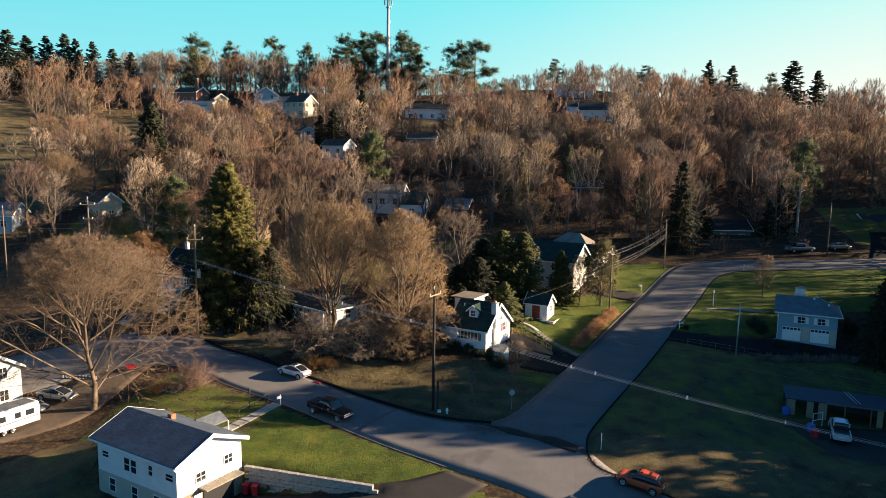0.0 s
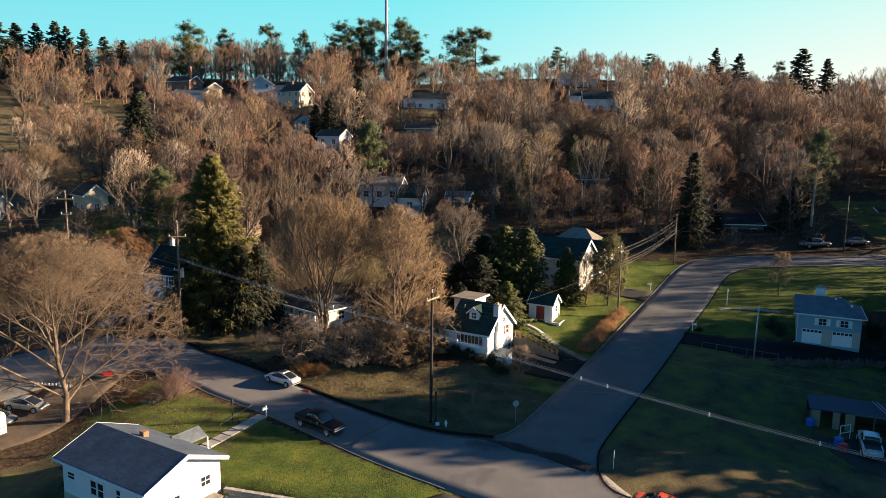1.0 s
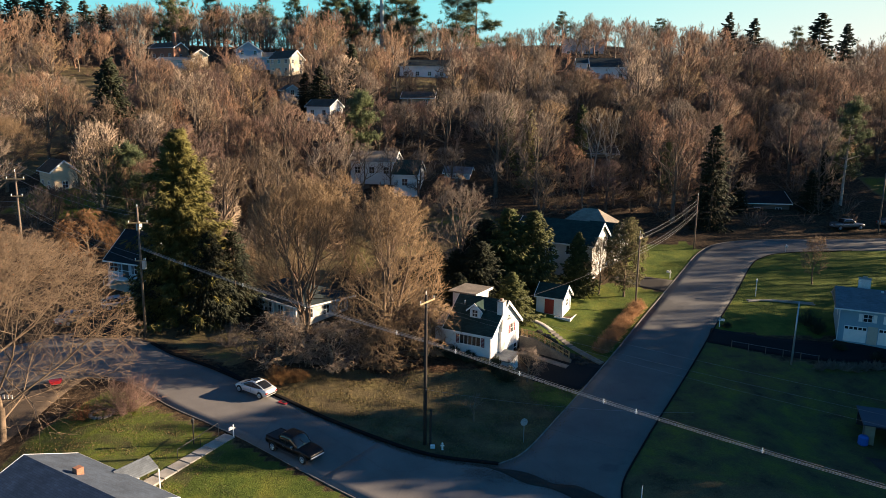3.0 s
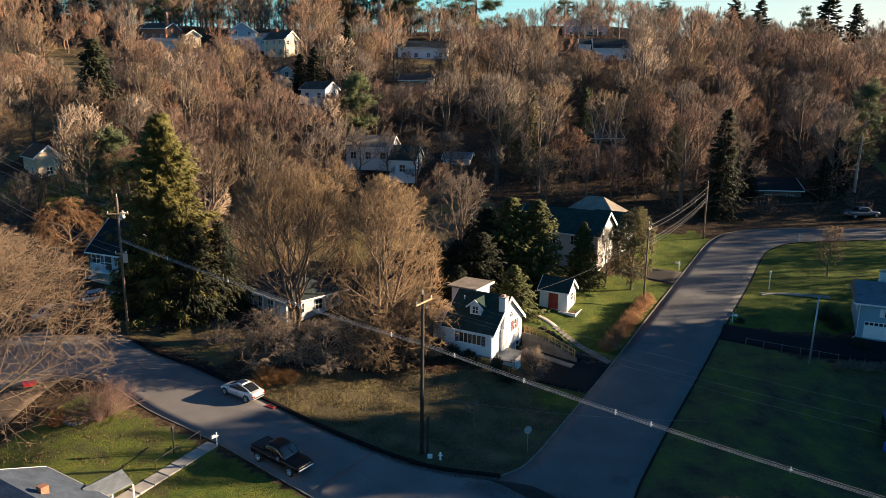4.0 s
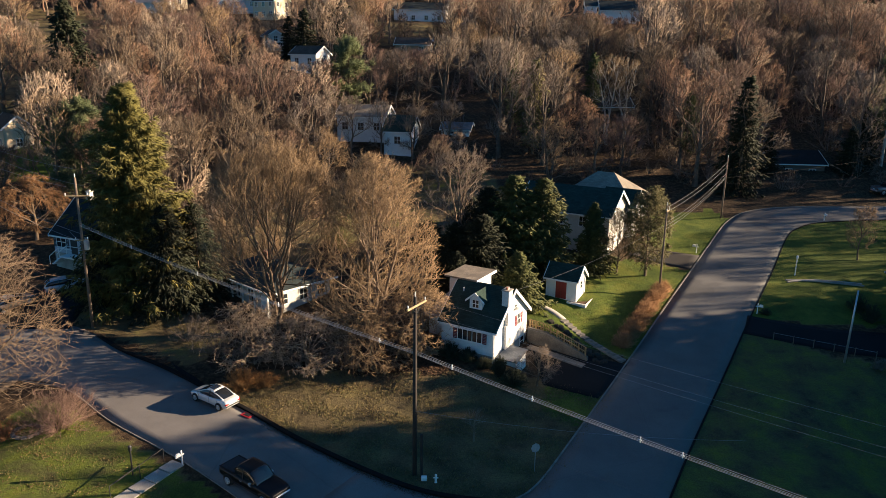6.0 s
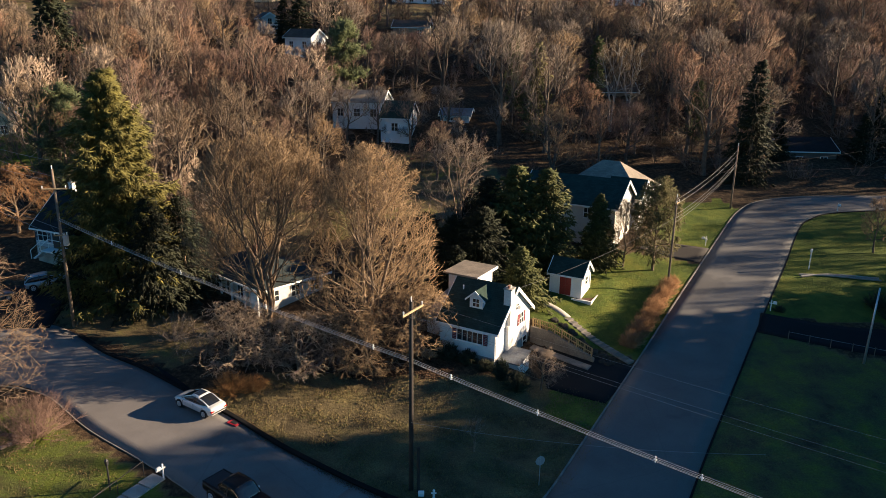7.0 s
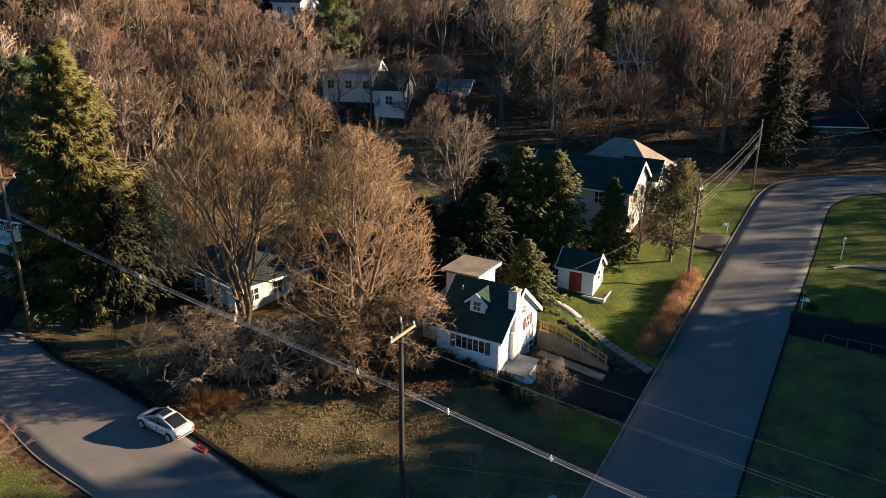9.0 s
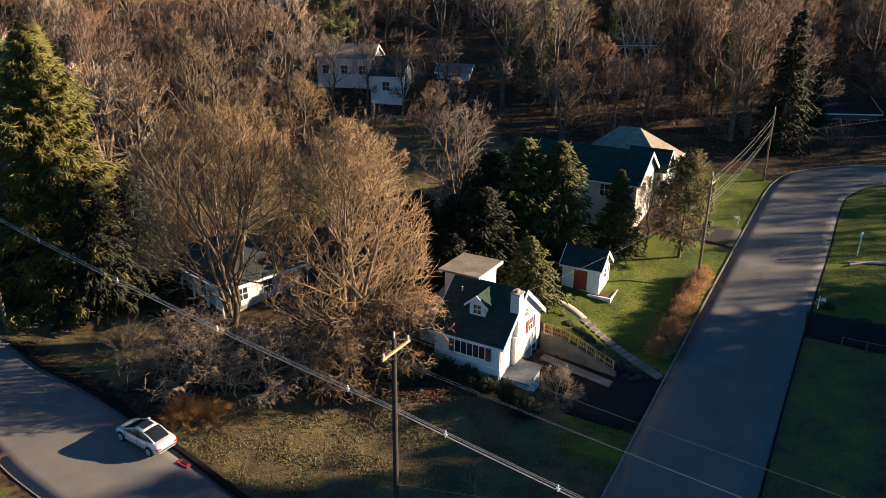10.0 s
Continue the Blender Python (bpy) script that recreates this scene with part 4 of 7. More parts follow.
for y0, y1 in ((-5.12, -5.02), (5.02, 5.12)):
    part("gutter", Shape().box(-4.95, y0, 4.4, 4.95, y1, 4.56), MAT["trim"], blue)
part("gutter", Shape().box(4.88, -5.0, 4.4, 4.98, 5.0, 4.56), MAT["trim"], blue)
for a in (-2.2, 1.9):
    garage_door(blue, "-y", a, .1, 2.7, 2.15, 4.52)
for a in (-.9, 2.0):
    window(blue, "-y", a, 3.0, 1.0, .95, 4.52, bars=2)
    for sx in (-1, 1):
        part("shutter", Shape().box(a + sx * .85 - .22, -4.58, 2.95, a + sx * .85 + .22, -4.5, 4.0), MAT["trim"], blue)
for a_, b_ in ((-.75, .45), (3.35, 4.25)):
    part("garage_pier", Shape().box(a_, -4.55, 0, b_, -4.48, 2.4), MAT["beige"], blue, "beige stone-faced pier beside the doors")
chimney(blue, -1.2, 1.2, 4.5, 7.6, 1.5, .8, MAT["white_far"])
part("downspout", Shape().tube([(-4.3, -4.65, 4.3), (-4.3, -4.65, .3), (-4.7, -5.2, .1)], .05), MAT["trim"], blue)
window(blue, "-x", -1.5, 3.0, 1.0, 1.0, 4.3, bars=2)
for a, b in ((1.5, .15), (.9, -.5), (3.0, -2.0)):
    part("roof_vent", Shape().box(a - .16, b - .16, 5.4, a + .16, b + .16, 6.65 - abs(b) * .35, .04), MAT["trim"], blue)

# long low house with a hipped roof under the bare trees
lh = thing("house", pose(-18.2, 106.85, 2.5, 0, 0, 48), "pale low house with a dark hipped roof under bare trees", "house")
part("wall", Shape().box(-3.8, -5.5, -1.4, 3.8, 5.5, 2.75), MAT["pale_siding"], lh)
part("hip_roof", Shape().add([(-4.4, -6.1, 2.65), (4.4, -6.1, 2.65), (4.4, 6.1, 2.65), (-4.4, 6.1, 2.65), (-4.4, -6.1, 2.82), (4.4, -6.1, 2.82), (4.4, 6.1, 2.82), (-4.4, 6.1, 2.82), (0, -2.2, 4.5), (0, 2.2, 4.5)], [(3, 2, 1, 0), (0, 1, 5, 4), (1, 2, 6, 5), (2, 3, 7, 6), (3, 0, 4, 7), (4, 5, 8), (5, 6, 9, 8), (6, 7, 9), (7, 4, 8, 9)]), MAT["roof_dark"], lh, "dark shingled hipped roof")
for x0, y0, x1, y1 in ((-4.5, -6.2, 4.5, -6.1), (-4.5, -6.1, -4.4, 6.1)):
    part("gutter", Shape().box(x0, y0, 2.62, x1, y1, 2.8), MAT["trim"], lh)
for a in (-2.4, .2, 2.6):
    window(lh, "-y", a, 1.1, 1.0, 1.1, 5.5, bars=2)
for a in (-1.6, .4, 2.4, 4.4):
    window(lh, "-x", a, .9, 1.0, 1.3, 3.8, bars=2)
part("side_door", Shape().box(-3.86, -4.6, -.2, -3.78, -3.5, 1.9), MAT["trim"], lh, "white panelled side door")
for y in (-5.3, -2.9, -.6, 1.4, 3.4, 5.3):
    part("porch_post", Shape().box(-4.3, y - .08, -1.0, -4.14, y + .08, 2.68), MAT["trim"], lh)
part("chimney", Shape().box(-.4, .2, 4.0, .4, 1.0, 5.3, .03), MAT["brick"], lh)

# dark-roofed cape behind the spruce
bc = gable_house("white cape house with dark roof and black shutters", -40.3, 113.8, -24, 6.9, 7.5, 4.9, 8.4, 3.3, MAT["greyblue"], MAT["roof_black"], 0.35, foot=MAT["concrete"], foot_h=1.2)
for a, w in ((-2.2, 1.5), (2.0, .95)):
    window(bc, "-y", a, 1.9, w, 1.25, 3.75, "dark_shutter", 2)
part("front_door", Shape().box(-.6, -3.82, 1.25, .4, -3.74, 3.3), MAT["black"], bc)
window(bc, "+x", 0, 2.0, 1.0, 1.2, 3.47, bars=2)
window(bc, "+x", 0, 4.9, .8, 1.0, 3.47, bars=2)
chimney(bc, -1.4, .2, 6.0, 7.9, .6, .5, MAT["white_far"])
st = Shape().box(-1.2, -5.0, 1.05, 1.0, -3.75, 1.22)
for i in range(6):
    st.box(-2.4 - i * .28 + 1.2, -5.0, 1.22 - (i + 1) * .19, -2.1 - i * .28 + 1.2, -4.0, 1.22 - (i + 1) * .19 + .1)
ste = part("front_steps", st, MAT["trim"], bc, "white wooden steps and landing")
for q in (-5.0, -4.0):
    part("handrail", Shape().tube([(-1.2, q, 2.2), (-2.9, q, 1.0)], .04).tube([(-1.2, q, 1.2), (-1.2, q, 2.2)], .04).tube([(-2.9, q, 0), (-2.9, q, 1.0)], .04).tube([(-1.2, q, 2.2), (1.0, q, 2.2)], .04), MAT["trim"], ste)


# houses up the hill
def hill_house(label, x, y, rz, w, d, h, rise, wall, roof, wins=(3, 1), base=None, chim=None, garage=None, over=0.35):
    b = land1(x, y) - .2 if base is None else base
    hs = gable_house(label, x, y, rz, w, d, b, b + h, rise, MAT[wall], MAT[roof], over)
    floors = 2 if h > 4.3 else 1
    for fl in range(floors):
        for i in range(wins[0]):
            window(hs, "-y", -w / 2 + w * (i + .5) / wins[0], .9 + 2.6 * fl, 1.0, 1.2, d / 2, bars=2)
        for i in range(wins[1]):
            window(hs, "+x", -d / 2 + d * (i + .5) / wins[1], .9 + 2.6 * fl, .9, 1.2, w / 2, bars=2)
    if chim:
        chimney(hs, chim[0], chim[1], h, h + rise + chim[2], .9, .8, MAT[chim[3]])
    if garage is not None:
        garage_door(hs, "-y", garage, .05, 2.6, 2.1, d / 2 + .02)
    return hs


hill_house("split-level pale house with slate-blue roof", -6.2, 154.5, -8, 4.6, 8, 3.0, 2.2, "white", "roof_green", (1, 1), 13.8)
hill_house("pale wing of the split-level house", -12.8, 158.5, -8, 8.4, 7.5, 3.2, 1.6, "white", "roof_tan", (3, 1), 15.6)
hill_house("small white detached garage under trees", 3.6, 161.5, -10, 5.0, 5.5, 2.5, 0.9, "white", "roof_grey", (0, 0), 13.9, garage=0)
hill_house("white house with bright gable on the wooded slope", -28.0, 190, -30, 7.0, 4.8, 3.0, 1.5, "white", "roof_brown", (2, 1), 26.0)
hill_house("small white gabled house among trees", -39.4, 205, -58, 4.0, 3.6, 2.2, 1.1, "white_far", "roof_brown", (1, 1), 30.8)
hill_house("two-storey cream house with a sunlit gable", -49.2, 248, -32, 8.4, 6.6, 5.0, 2.4, "cream", "roof_brown", (3, 2), 38.3, (-2, 0, 1.0, "brick"))
hill_house("white house with its gable to the street", -63.2, 257, -78, 9, 8, 4.8, 2.6, "greyblue", "roof_grey", (2, 2), 41.3, (-3, 0, 1.0, "brick"))
# tan shingles put the sunlight on this roof into its colour
hill_house("low pale wing with its sunlit roof coloured tan", -56.4, 256, -24, 6.5, 6, 2.8, 1.5, "greyblue", "roof_tan", (2, 1), 41.4)
hill_house("brick house with a tall chimney", -95, 272, -20, 10, 7, 4.2, 1.8, "brick", "roof_brown", (3, 1), 43.6, (4.4, -2, 3.0, "brick"))
hill_house("tan gabled wing beside the brick house", -82.6, 266, -62, 6, 4.6, 3.0, 1.6, "cream", "roof_brown", (1, 1), 42.3)
hill_house("white garage below the brick house", -88.5, 262, -10, 12, 5.5, 2.6, 1.0, "white_far", "roof_grey", (2, 0), 40.6, garage=3)
hill_house("long white ranch house on the ridge road", -6.0, 253, -4, 15.2, 8, 3.8, 2.0, "white", "roof_dark", (4, 1), 38.0)
hill_house("white house with a columned porch", 51.2, 247, -6, 11.0, 8, 4.2, 2.6, "white", "roof_dark", (3, 1), 37.9)
hill_house("narrow white wing beside the porch house", 43.4, 249, -6, 3.2, 6, 4.0, 1.6, "white", "roof_dark", (1, 1), 39.2)
# grey-blue siding holds the shade on the barn's pale wall
barn = gable_house("large pale barn behind bare trees, its shaded wall coloured grey-blue", 51, 288, -12, 15, 9, 41.5, 52.0, 2.2, MAT["greyblue"], MAT["roof_tan"], .4, "barn", name="barn")
for a in (-5, -1.7, 1.7, 5):
    window(barn, "-y", a, 6.6, 1.2, 1.6, 4.5, bars=2)
# brown siding and black roof put this house's shade into the colour
hill_house("low house behind the bend, coloured dark for shade", 60.2, 151, -4, 7.6, 8, 3.0, 1.6, "brown", "roof_black", (2, 1), 9.8)
hill_house("low house with a white garage door", 86.0, 157, -4, 9, 8, 3.2, 1.7, "brown", "roof_brown", (2, 1), 8.8, garage=-2.4)
hill_house("pale house with a porch gable", 98, 158, -4, 11, 8, 3.2, 2.0, "greyblue", "roof_dark", (3, 1), 10.2)
hill_house("narrow tall house with a sunlit gable", -73.2, 153.8, -45, 7, 4.6, 4.0, 1.9, "cream", "roof_brown", (2, 1), 12.4)
hill_house("pale house with a blue-grey roof", -94, 146, 8, 13, 8, 3.2, 2.2, "greyblue", "roof_grey", (4, 1), 10.8)
hill_house("low tan house hidden in the wood", 34, 174, 4, 7, 6, 2.6, 1.4, "tanpaint", "roof_brown", (2, 1), 17.4)
hill_house("small tan house with a brown roof", -6, 203, -6, 8, 6, 2.6, 1.4, "tanpaint", "roof_brown", (2, 1), 28.8)
lw = hill_house("white two-storey house with bright siding", -54.5, 78.5, -32, 9, 8, 4.6, 2.6, "white", "roof_grey", (3, 2))

# ---- trees ----
def unit(a):
    return a / np.maximum(np.linalg.norm(a, axis=-1, keepdims=True), 1e-9)


def frames(d):
    ref = np.where(np.abs(d[:, 2:3]) > 0.9, [[1.0, 0, 0]], [[0, 0, 1.0]])
    a = unit(np.cross(d, ref))
    return a, np.cross(d, a)


def spikes(p, q, r, n=3):
    """Slim pyramids from p to q, r wide at the foot: corners and triangles."""
    d = unit(q - p)
    a, b = frames(d)
    k = len(p)
    ring = [p + (a * math.cos(2 * math.pi * i / n) + b * math.sin(2 * math.pi * i / n)) * np.reshape(r, (-1, 1)) for i in range(n)]
    v = np.stack(ring + [q], 1).reshape(-1, 3)
    base = np.arange(k)[:, None] * (n + 1)
    t = np.concatenate([np.stack([base[:, 0] + i, base[:, 0] + (i + 1) % n, base[:, 0] + n], 1) for i in range(n)])
    return v, t


def bars(P, R, n):
    """Tapered limbs: P is (count, points, 3), R the radii (count, points)."""
    k, m, _ = P.shape
    v = np.zeros((k, m, n, 3))
    for j in range(m):
        d = unit(P[:, min(j + 1, m - 1)] - P[:, max(j - 1, 0)])
        a, b = frames(d)
        for i in range(n):
            v[:, j, i] = P[:, j] + (a * math.cos(2 * math.pi * i / n) + b * math.sin(2 * math.pi * i / n)) * R[:, j:j + 1]
    idx = np.arange(k * m * n).reshape(k, m, n)
    t = []
    for j in range(m - 1):
        for i in range(n):
            i2 = (i + 1) % n
            t += [np.stack([idx[:, j, i], idx[:, j, i2], idx[:, j + 1, i2]], 1), np.stack([idx[:, j, i], idx[:, j + 1, i2], idx[:, j + 1, i]], 1)]
    return v.reshape(-1, 3), np.concatenate(t)


def join(pieces):
    v, t, k = [], [], 0
    for a, b in pieces:
        v.append(a)
        t.append(b + k)
        k += len(a)
    return np.concatenate(v), np.concatenate(t)


def reach(p, d, c, r):
    """How far along d from p the egg of centre c and radii r ends."""
    P, D = (p - c) / r, d / r
    A, B, C = (D * D).sum(1), (P * D).sum(1), (P * P).sum(1) - 1
    disc = np.maximum(B * B - A * C, 0)
    return np.maximum((-B + np.sqrt(disc)) / A, 0.05)


def bare_tree(seed, H, R, low=0.16, counts=(14, 7, 6, 5, 0), thick=None, twig=0.014, up=0.35, stems=1, droop=0.0, lean_mesh=False, skirt=0.0, spread=1.0, lump=0.0, fan=0.0):
    """A leafless tree: returns the mesh of trunk and limbs and the mesh of the twigs."""
    rng = np.random.RandomState(seed)
    thick = thick or H * 0.021
    env = low
    low = max(low, .04)
    c, r = np.array([0, 0, H * (env + 1) / 2]), np.array([R, R, H * (1 - env) / 2 * 1.02])
    wood, fine = [], []
    S = np.linspace(0, 1, 6)
    P, Rr = [], []
    for s in range(stems):
        lean = rng.uniform(-1, 1, 2) * (0.04 if stems == 1 else 0.16) * H
        if fan:
            way = 2 * math.pi * s / stems + rng.uniform(-.4, .4)
            lean = np.array([math.cos(way), math.sin(way)]) * fan * R * rng.uniform(.45, 1.0)
        x = lean[0] * S ** 1.3 + np.r_[0, rng.normal(0, .012 * H, 5)]
        y = lean[1] * S ** 1.3 + np.r_[0, rng.normal(0, .012 * H, 5)]
        P.append(np.stack([x, y, S * H * 0.86 - .3], 1))
        Rr.append(thick * (1.25 * (S == 0) + 1.0 * (S > 0)) * (1 - S) ** 0.8 + 0.02)
    P, Rr = np.array(P), np.array(Rr)
    wood.append(bars(P, Rr, 7))
    counts = (max(4, counts[0] // stems + (stems > 1)), *counts[1:])
    for lev, cnt in enumerate(counts):
        if cnt == 0:
            break
        k, m = P.shape[:2]
        n = k * cnt
        par = np.repeat(np.arange(k), cnt)
        lo = (low * 0.75 + .1) if lev == 0 else 0.22
        s = (np.tile((np.arange(cnt) + .5) / cnt, k) + rng.uniform(-.5, .5, n) / cnt) * (0.98 - lo) + lo
        if lev == 0 and skirt:
            s = lo + (s - lo) * (s / .98) ** skirt
        f = s * (m - 1)
        i0 = np.minimum(f.astype(int), m - 2)
        w = (f - i0)[:, None]
        p = P[par, i0] * (1 - w) + P[par, i0 + 1] * w
        rad = Rr[par, i0] * (1 - w[:, 0]) + Rr[par, i0 + 1] * w[:, 0]
        d0 = unit(P[par, i0 + 1] - P[par, i0])
        az = np.tile(np.arange(cnt) * 2.4, k) + rng.uniform(0, 6.28, k)[par] + rng.uniform(-.5, .5, n)
        a, b = frames(d0)
        side = a * np.cos(az)[:, None] + b * np.sin(az)[:, None]
        ang = rng.uniform(.55, 1.15, n) if lev == 0 else rng.uniform(.35, 1.0, n) if lev == 1 else rng.uniform(.40, 1.15, n)
        if lev == 0:
            ang = ang * (1.25 - .75 * s)
            if skirt:
                ang = np.where(s < .3, rng.uniform(1.15, 1.7, n), ang)
        ang = ang * spread
        d = unit(d0 * np.cos(ang)[:, None] + side * np.sin(ang)[:, None] + np.array([0, 0, up * .35 - droop]) * (lev > 0))
        plen = np.linalg.norm(P[par, -1] - P[par, 0], axis=1)
        full = reach(p, d, c, r)
        if lump:
            q = unit(p + d * full[:, None] - c)
            full = full * (1 + lump * (np.sin(q[:, 0] * 5 + seed) * np.cos(q[:, 1] * 4 + seed * 2) + .6 * np.sin(q[:, 2] * 9 + q[:, 0] * 6 + seed * 3)))
            full = np.maximum(full, .3)
        L = full * rng.uniform(.80, 1.0, n) if lev == 0 else np.minimum(plen * rng.uniform(.40, .80, n) * (1.2 - .45 * s), full * (rng.uniform(.85, 1.12, n) if lev < 2 else rng.uniform(.55, 1.35, n)))
        L = np.maximum(L, .25)
        bend = rng.normal(0, .085, (n, 3)) * L[:, None]
        mid = p + d * L[:, None] * .5 + bend
        end = p + d * L[:, None] + bend * .4 + np.array([0, 0, 1.0]) * (L * ((up if lev < 2 else up * .5) - droop) * .35)[:, None]
        end[:, 2] = np.maximum(end[:, 2], .35 + .4 * rng.uniform(0, 1, n))
        last = lev == len(counts) - 1 or counts[lev + 1] == 0
        r0 = np.maximum(np.minimum(rad * .62, thick * .42), twig * (1.0 if last else 1.6))
        P = np.stack([p, mid, end], 1)
        Rr = np.stack([r0, r0 * .62, np.maximum(r0 * .25, twig * .5)], 1)
        if last:
            fine.append(spikes(p, end, np.full(n, twig)))
        elif lev >= 2 and lean_mesh:
            fine.append(spikes(p, end, r0))
        elif lev >= 2:
            fine.append(spikes(p, mid, r0))
            fine.append(spikes(mid - (mid - p) * .12, end, r0 * .7))
        else:
            wood.append(bars(P, Rr, 5 if lev == 0 else 3))
    return tri_mesh("limbs", *join(wood)), tri_mesh("twigs", *join(fine))


def spruce(seed, H, R, rows=26, per=8, sprays=9, low=0.06, fill=1.0, droop=0.35, wide=0.10, power=0.85, subs=0):
    """A conifer of whorled, drooping boughs; each bough carries side branchlets, each branchlet short needle sprays."""
    rng = np.random.RandomState(seed)
    S = np.linspace(0, 1, 5)
    trunk = bars(np.stack([S * 0, S * 0, S * H * .97 - .3], 1)[None], (H * .014 * (1 - S) + .02)[None], 6)
    z = np.repeat(np.linspace(low, .985, rows), per)
    n = len(z)
    z = z + rng.uniform(-.5, .5, n) / rows
    az = rng.uniform(0, 6.283, n)
    ragged = 1 + .17 * np.sin(az * 2 + z * 23 + seed) + .13 * np.sin(az * 3 - z * 41 + seed * 2)
    L = R * np.clip((1 - z), 0.012, 1) ** power * rng.uniform(.5, 1.1, n) * ragged * (0.75 + .25 * np.clip((z - low) / .12, 0, 1)) * fill
    p = np.stack([z * 0, z * 0, z * H], 1)
    out = np.stack([np.cos(az), np.sin(az), z * 0], 1)
    q = p + out * L[:, None] + np.array([0, 0, 1.0]) * (L * (-droop + .75 * np.clip(z - .45, 0, 1)))[:, None]
    pieces = [spikes(p, q, np.maximum(L * .012, .015))]
    d0 = unit(q - p)
    subs = subs or max(3, int(round(math.sqrt(sprays))))
    each = max(2, int(round(sprays / subs)))
    k = np.repeat(np.arange(n), subs)
    m = len(k)
    s = np.tile((np.arange(subs) + .7) / subs, n) + rng.uniform(-.5, .5, m) / subs
    s = np.clip(s, .15, 1.0)
    a = p[k] * (1 - s)[:, None] + q[k] * s[:, None]
    a[:, 2] += (-.10 * np.sin(s * 3.14) + .10 * s ** 3) * L[k]
    side = np.stack([-d0[k, 1], d0[k, 0], s * 0], 1) * np.where(np.arange(m) % 2, 1, -1)[:, None]
    bl = L[k] * (.10 + .34 * (1 - s)) * rng.uniform(.7, 1.2, m) + .16
    bd = unit(d0[k] * rng.uniform(.5, 1.2, (m, 1)) + side * rng.uniform(.5, 1.0, (m, 1)) * (1.05 - s)[:, None] + np.array([0, 0, -1.0]) * rng.uniform(.0, .5, (m, 1)))
    e = a + bd * bl[:, None]
    j = np.repeat(np.arange(m), each)
    w = len(j)
    u = rng.uniform(.1, 1, (w, 1))
    f = a[j] * (1 - u) + e[j] * u
    ln = (.10 + .018 * H + .05 * L[k][j]) * rng.uniform(.7, 1.3, w)
    nd_ = unit(bd[j] + rng.normal(0, .55, (w, 3)) + [0, 0, -.12])
    pieces.append(spikes(f, f + nd_ * ln[:, None], ln * rng.uniform(.7, 1.3, w) * wide, 3))
    return tri_mesh("trunk", *trunk), tri_mesh("boughs", *join(pieces))


def pine(seed, H, R, tufts=70, per=26, low=0.35, limbs=26):
    """A white pine: bare pole, few level limbs, needle tufts at their ends."""
    rng = np.random.RandomState(seed)
    S = np.linspace(0, 1, 6)
    lean = rng.normal(0, .02 * H, 2)
    T = np.stack([lean[0] * S ** 2, lean[1] * S ** 2, S * H * .97 - .3], 1)
    z = low + (1 - low) * np.sort(rng.uniform(0, 1, limbs)) ** .9 * .97
    az = rng.uniform(0, 6.28, limbs)
    L = R * rng.uniform(.45, 1.05, limbs) * np.sqrt(np.clip(1.06 - z, .05, 1)) * 1.25
    p = np.stack([np.interp(z, S, T[:, 0]), np.interp(z, S, T[:, 1]), z * H * .97], 1)
    q = p + np.stack([np.cos(az) * L, np.sin(az) * L, L * rng.uniform(.0, .42, limbs)], 1)
    wood = join([bars(T[None], (H * .013 * (1 - S) + .03)[None], 6), spikes(p, q, np.maximum(L * .018, .03))])
    k = rng.randint(0, limbs, tufts)
    s = rng.uniform(.35, 1.05, tufts)
    c = p[k] * (1 - s)[:, None] + q[k] * s[:, None] + rng.normal(0, .06 * R, (tufts, 3))
    c = np.vstack([c, T[-1] + rng.normal(0, .1 * R, (5, 3))])
    j = np.repeat(np.arange(len(c)), per)
    m = len(j)
    d = unit(rng.normal(0, 1, (m, 3)) + [0, 0, .35])
    size = rng.uniform(.08, .17, len(c))[j] * R
    a = c[j] + d * size[:, None] * .15 + rng.normal(0, .04 * R, (m, 3))
    return tri_mesh("trunk", *wood), tri_mesh("needle_tufts", *spikes(a, a + d * (size * rng.uniform(.7, 1.3, m))[:, None], size * .075))


def shrub(seed, H, R, n=600, thin=0.012, arch=0.25, leafy=0):
    """A twiggy shrub: stems fan out from the foot, and twigs (or small leaves) fill the head."""
    rng = np.random.RandomState(seed)
    k = max(8, n // 14)
    az, el = rng.uniform(0, 6.28, k), rng.uniform(.15, 1.0, k)
    foot = np.stack([np.cos(az) * R * .25 * rng.uniform(0, 1, k), np.sin(az) * R * .25 * rng.uniform(0, 1, k), np.full(k, -.05)], 1)
    tip = np.stack([np.cos(az) * R * np.cos(el * 1.45), np.sin(az) * R * np.cos(el * 1.45), H * np.sin(el * 1.5) * rng.uniform(.75, 1.05, k)], 1)
    pieces = [spikes(foot, tip, np.full(k, thin * 1.8))]
    j = rng.randint(0, k, n)
    s = rng.uniform(.25, 1, (n, 1))
    a = foot[j] * (1 - s) + tip[j] * s
    d = unit(unit(tip - foot)[j] + rng.normal(0, .7, (n, 3)) + [0, 0, arch])
    ln = rng.uniform(.12, .34, (n, 1)) * (H + R) * .5
    pieces.append(spikes(a, a + d * ln, np.full(n, thin)))
    if leafy:
        i = rng.randint(0, n, leafy)
        b = a[i] + d[i] * ln[i] * rng.uniform(.2, 1, (leafy, 1))
        dd = unit(rng.normal(0, 1, (leafy, 3)))
        pieces.append(spikes(b, b + dd * .12, np.full(leafy, .05)))
    return tri_mesh("branches", *join(pieces))


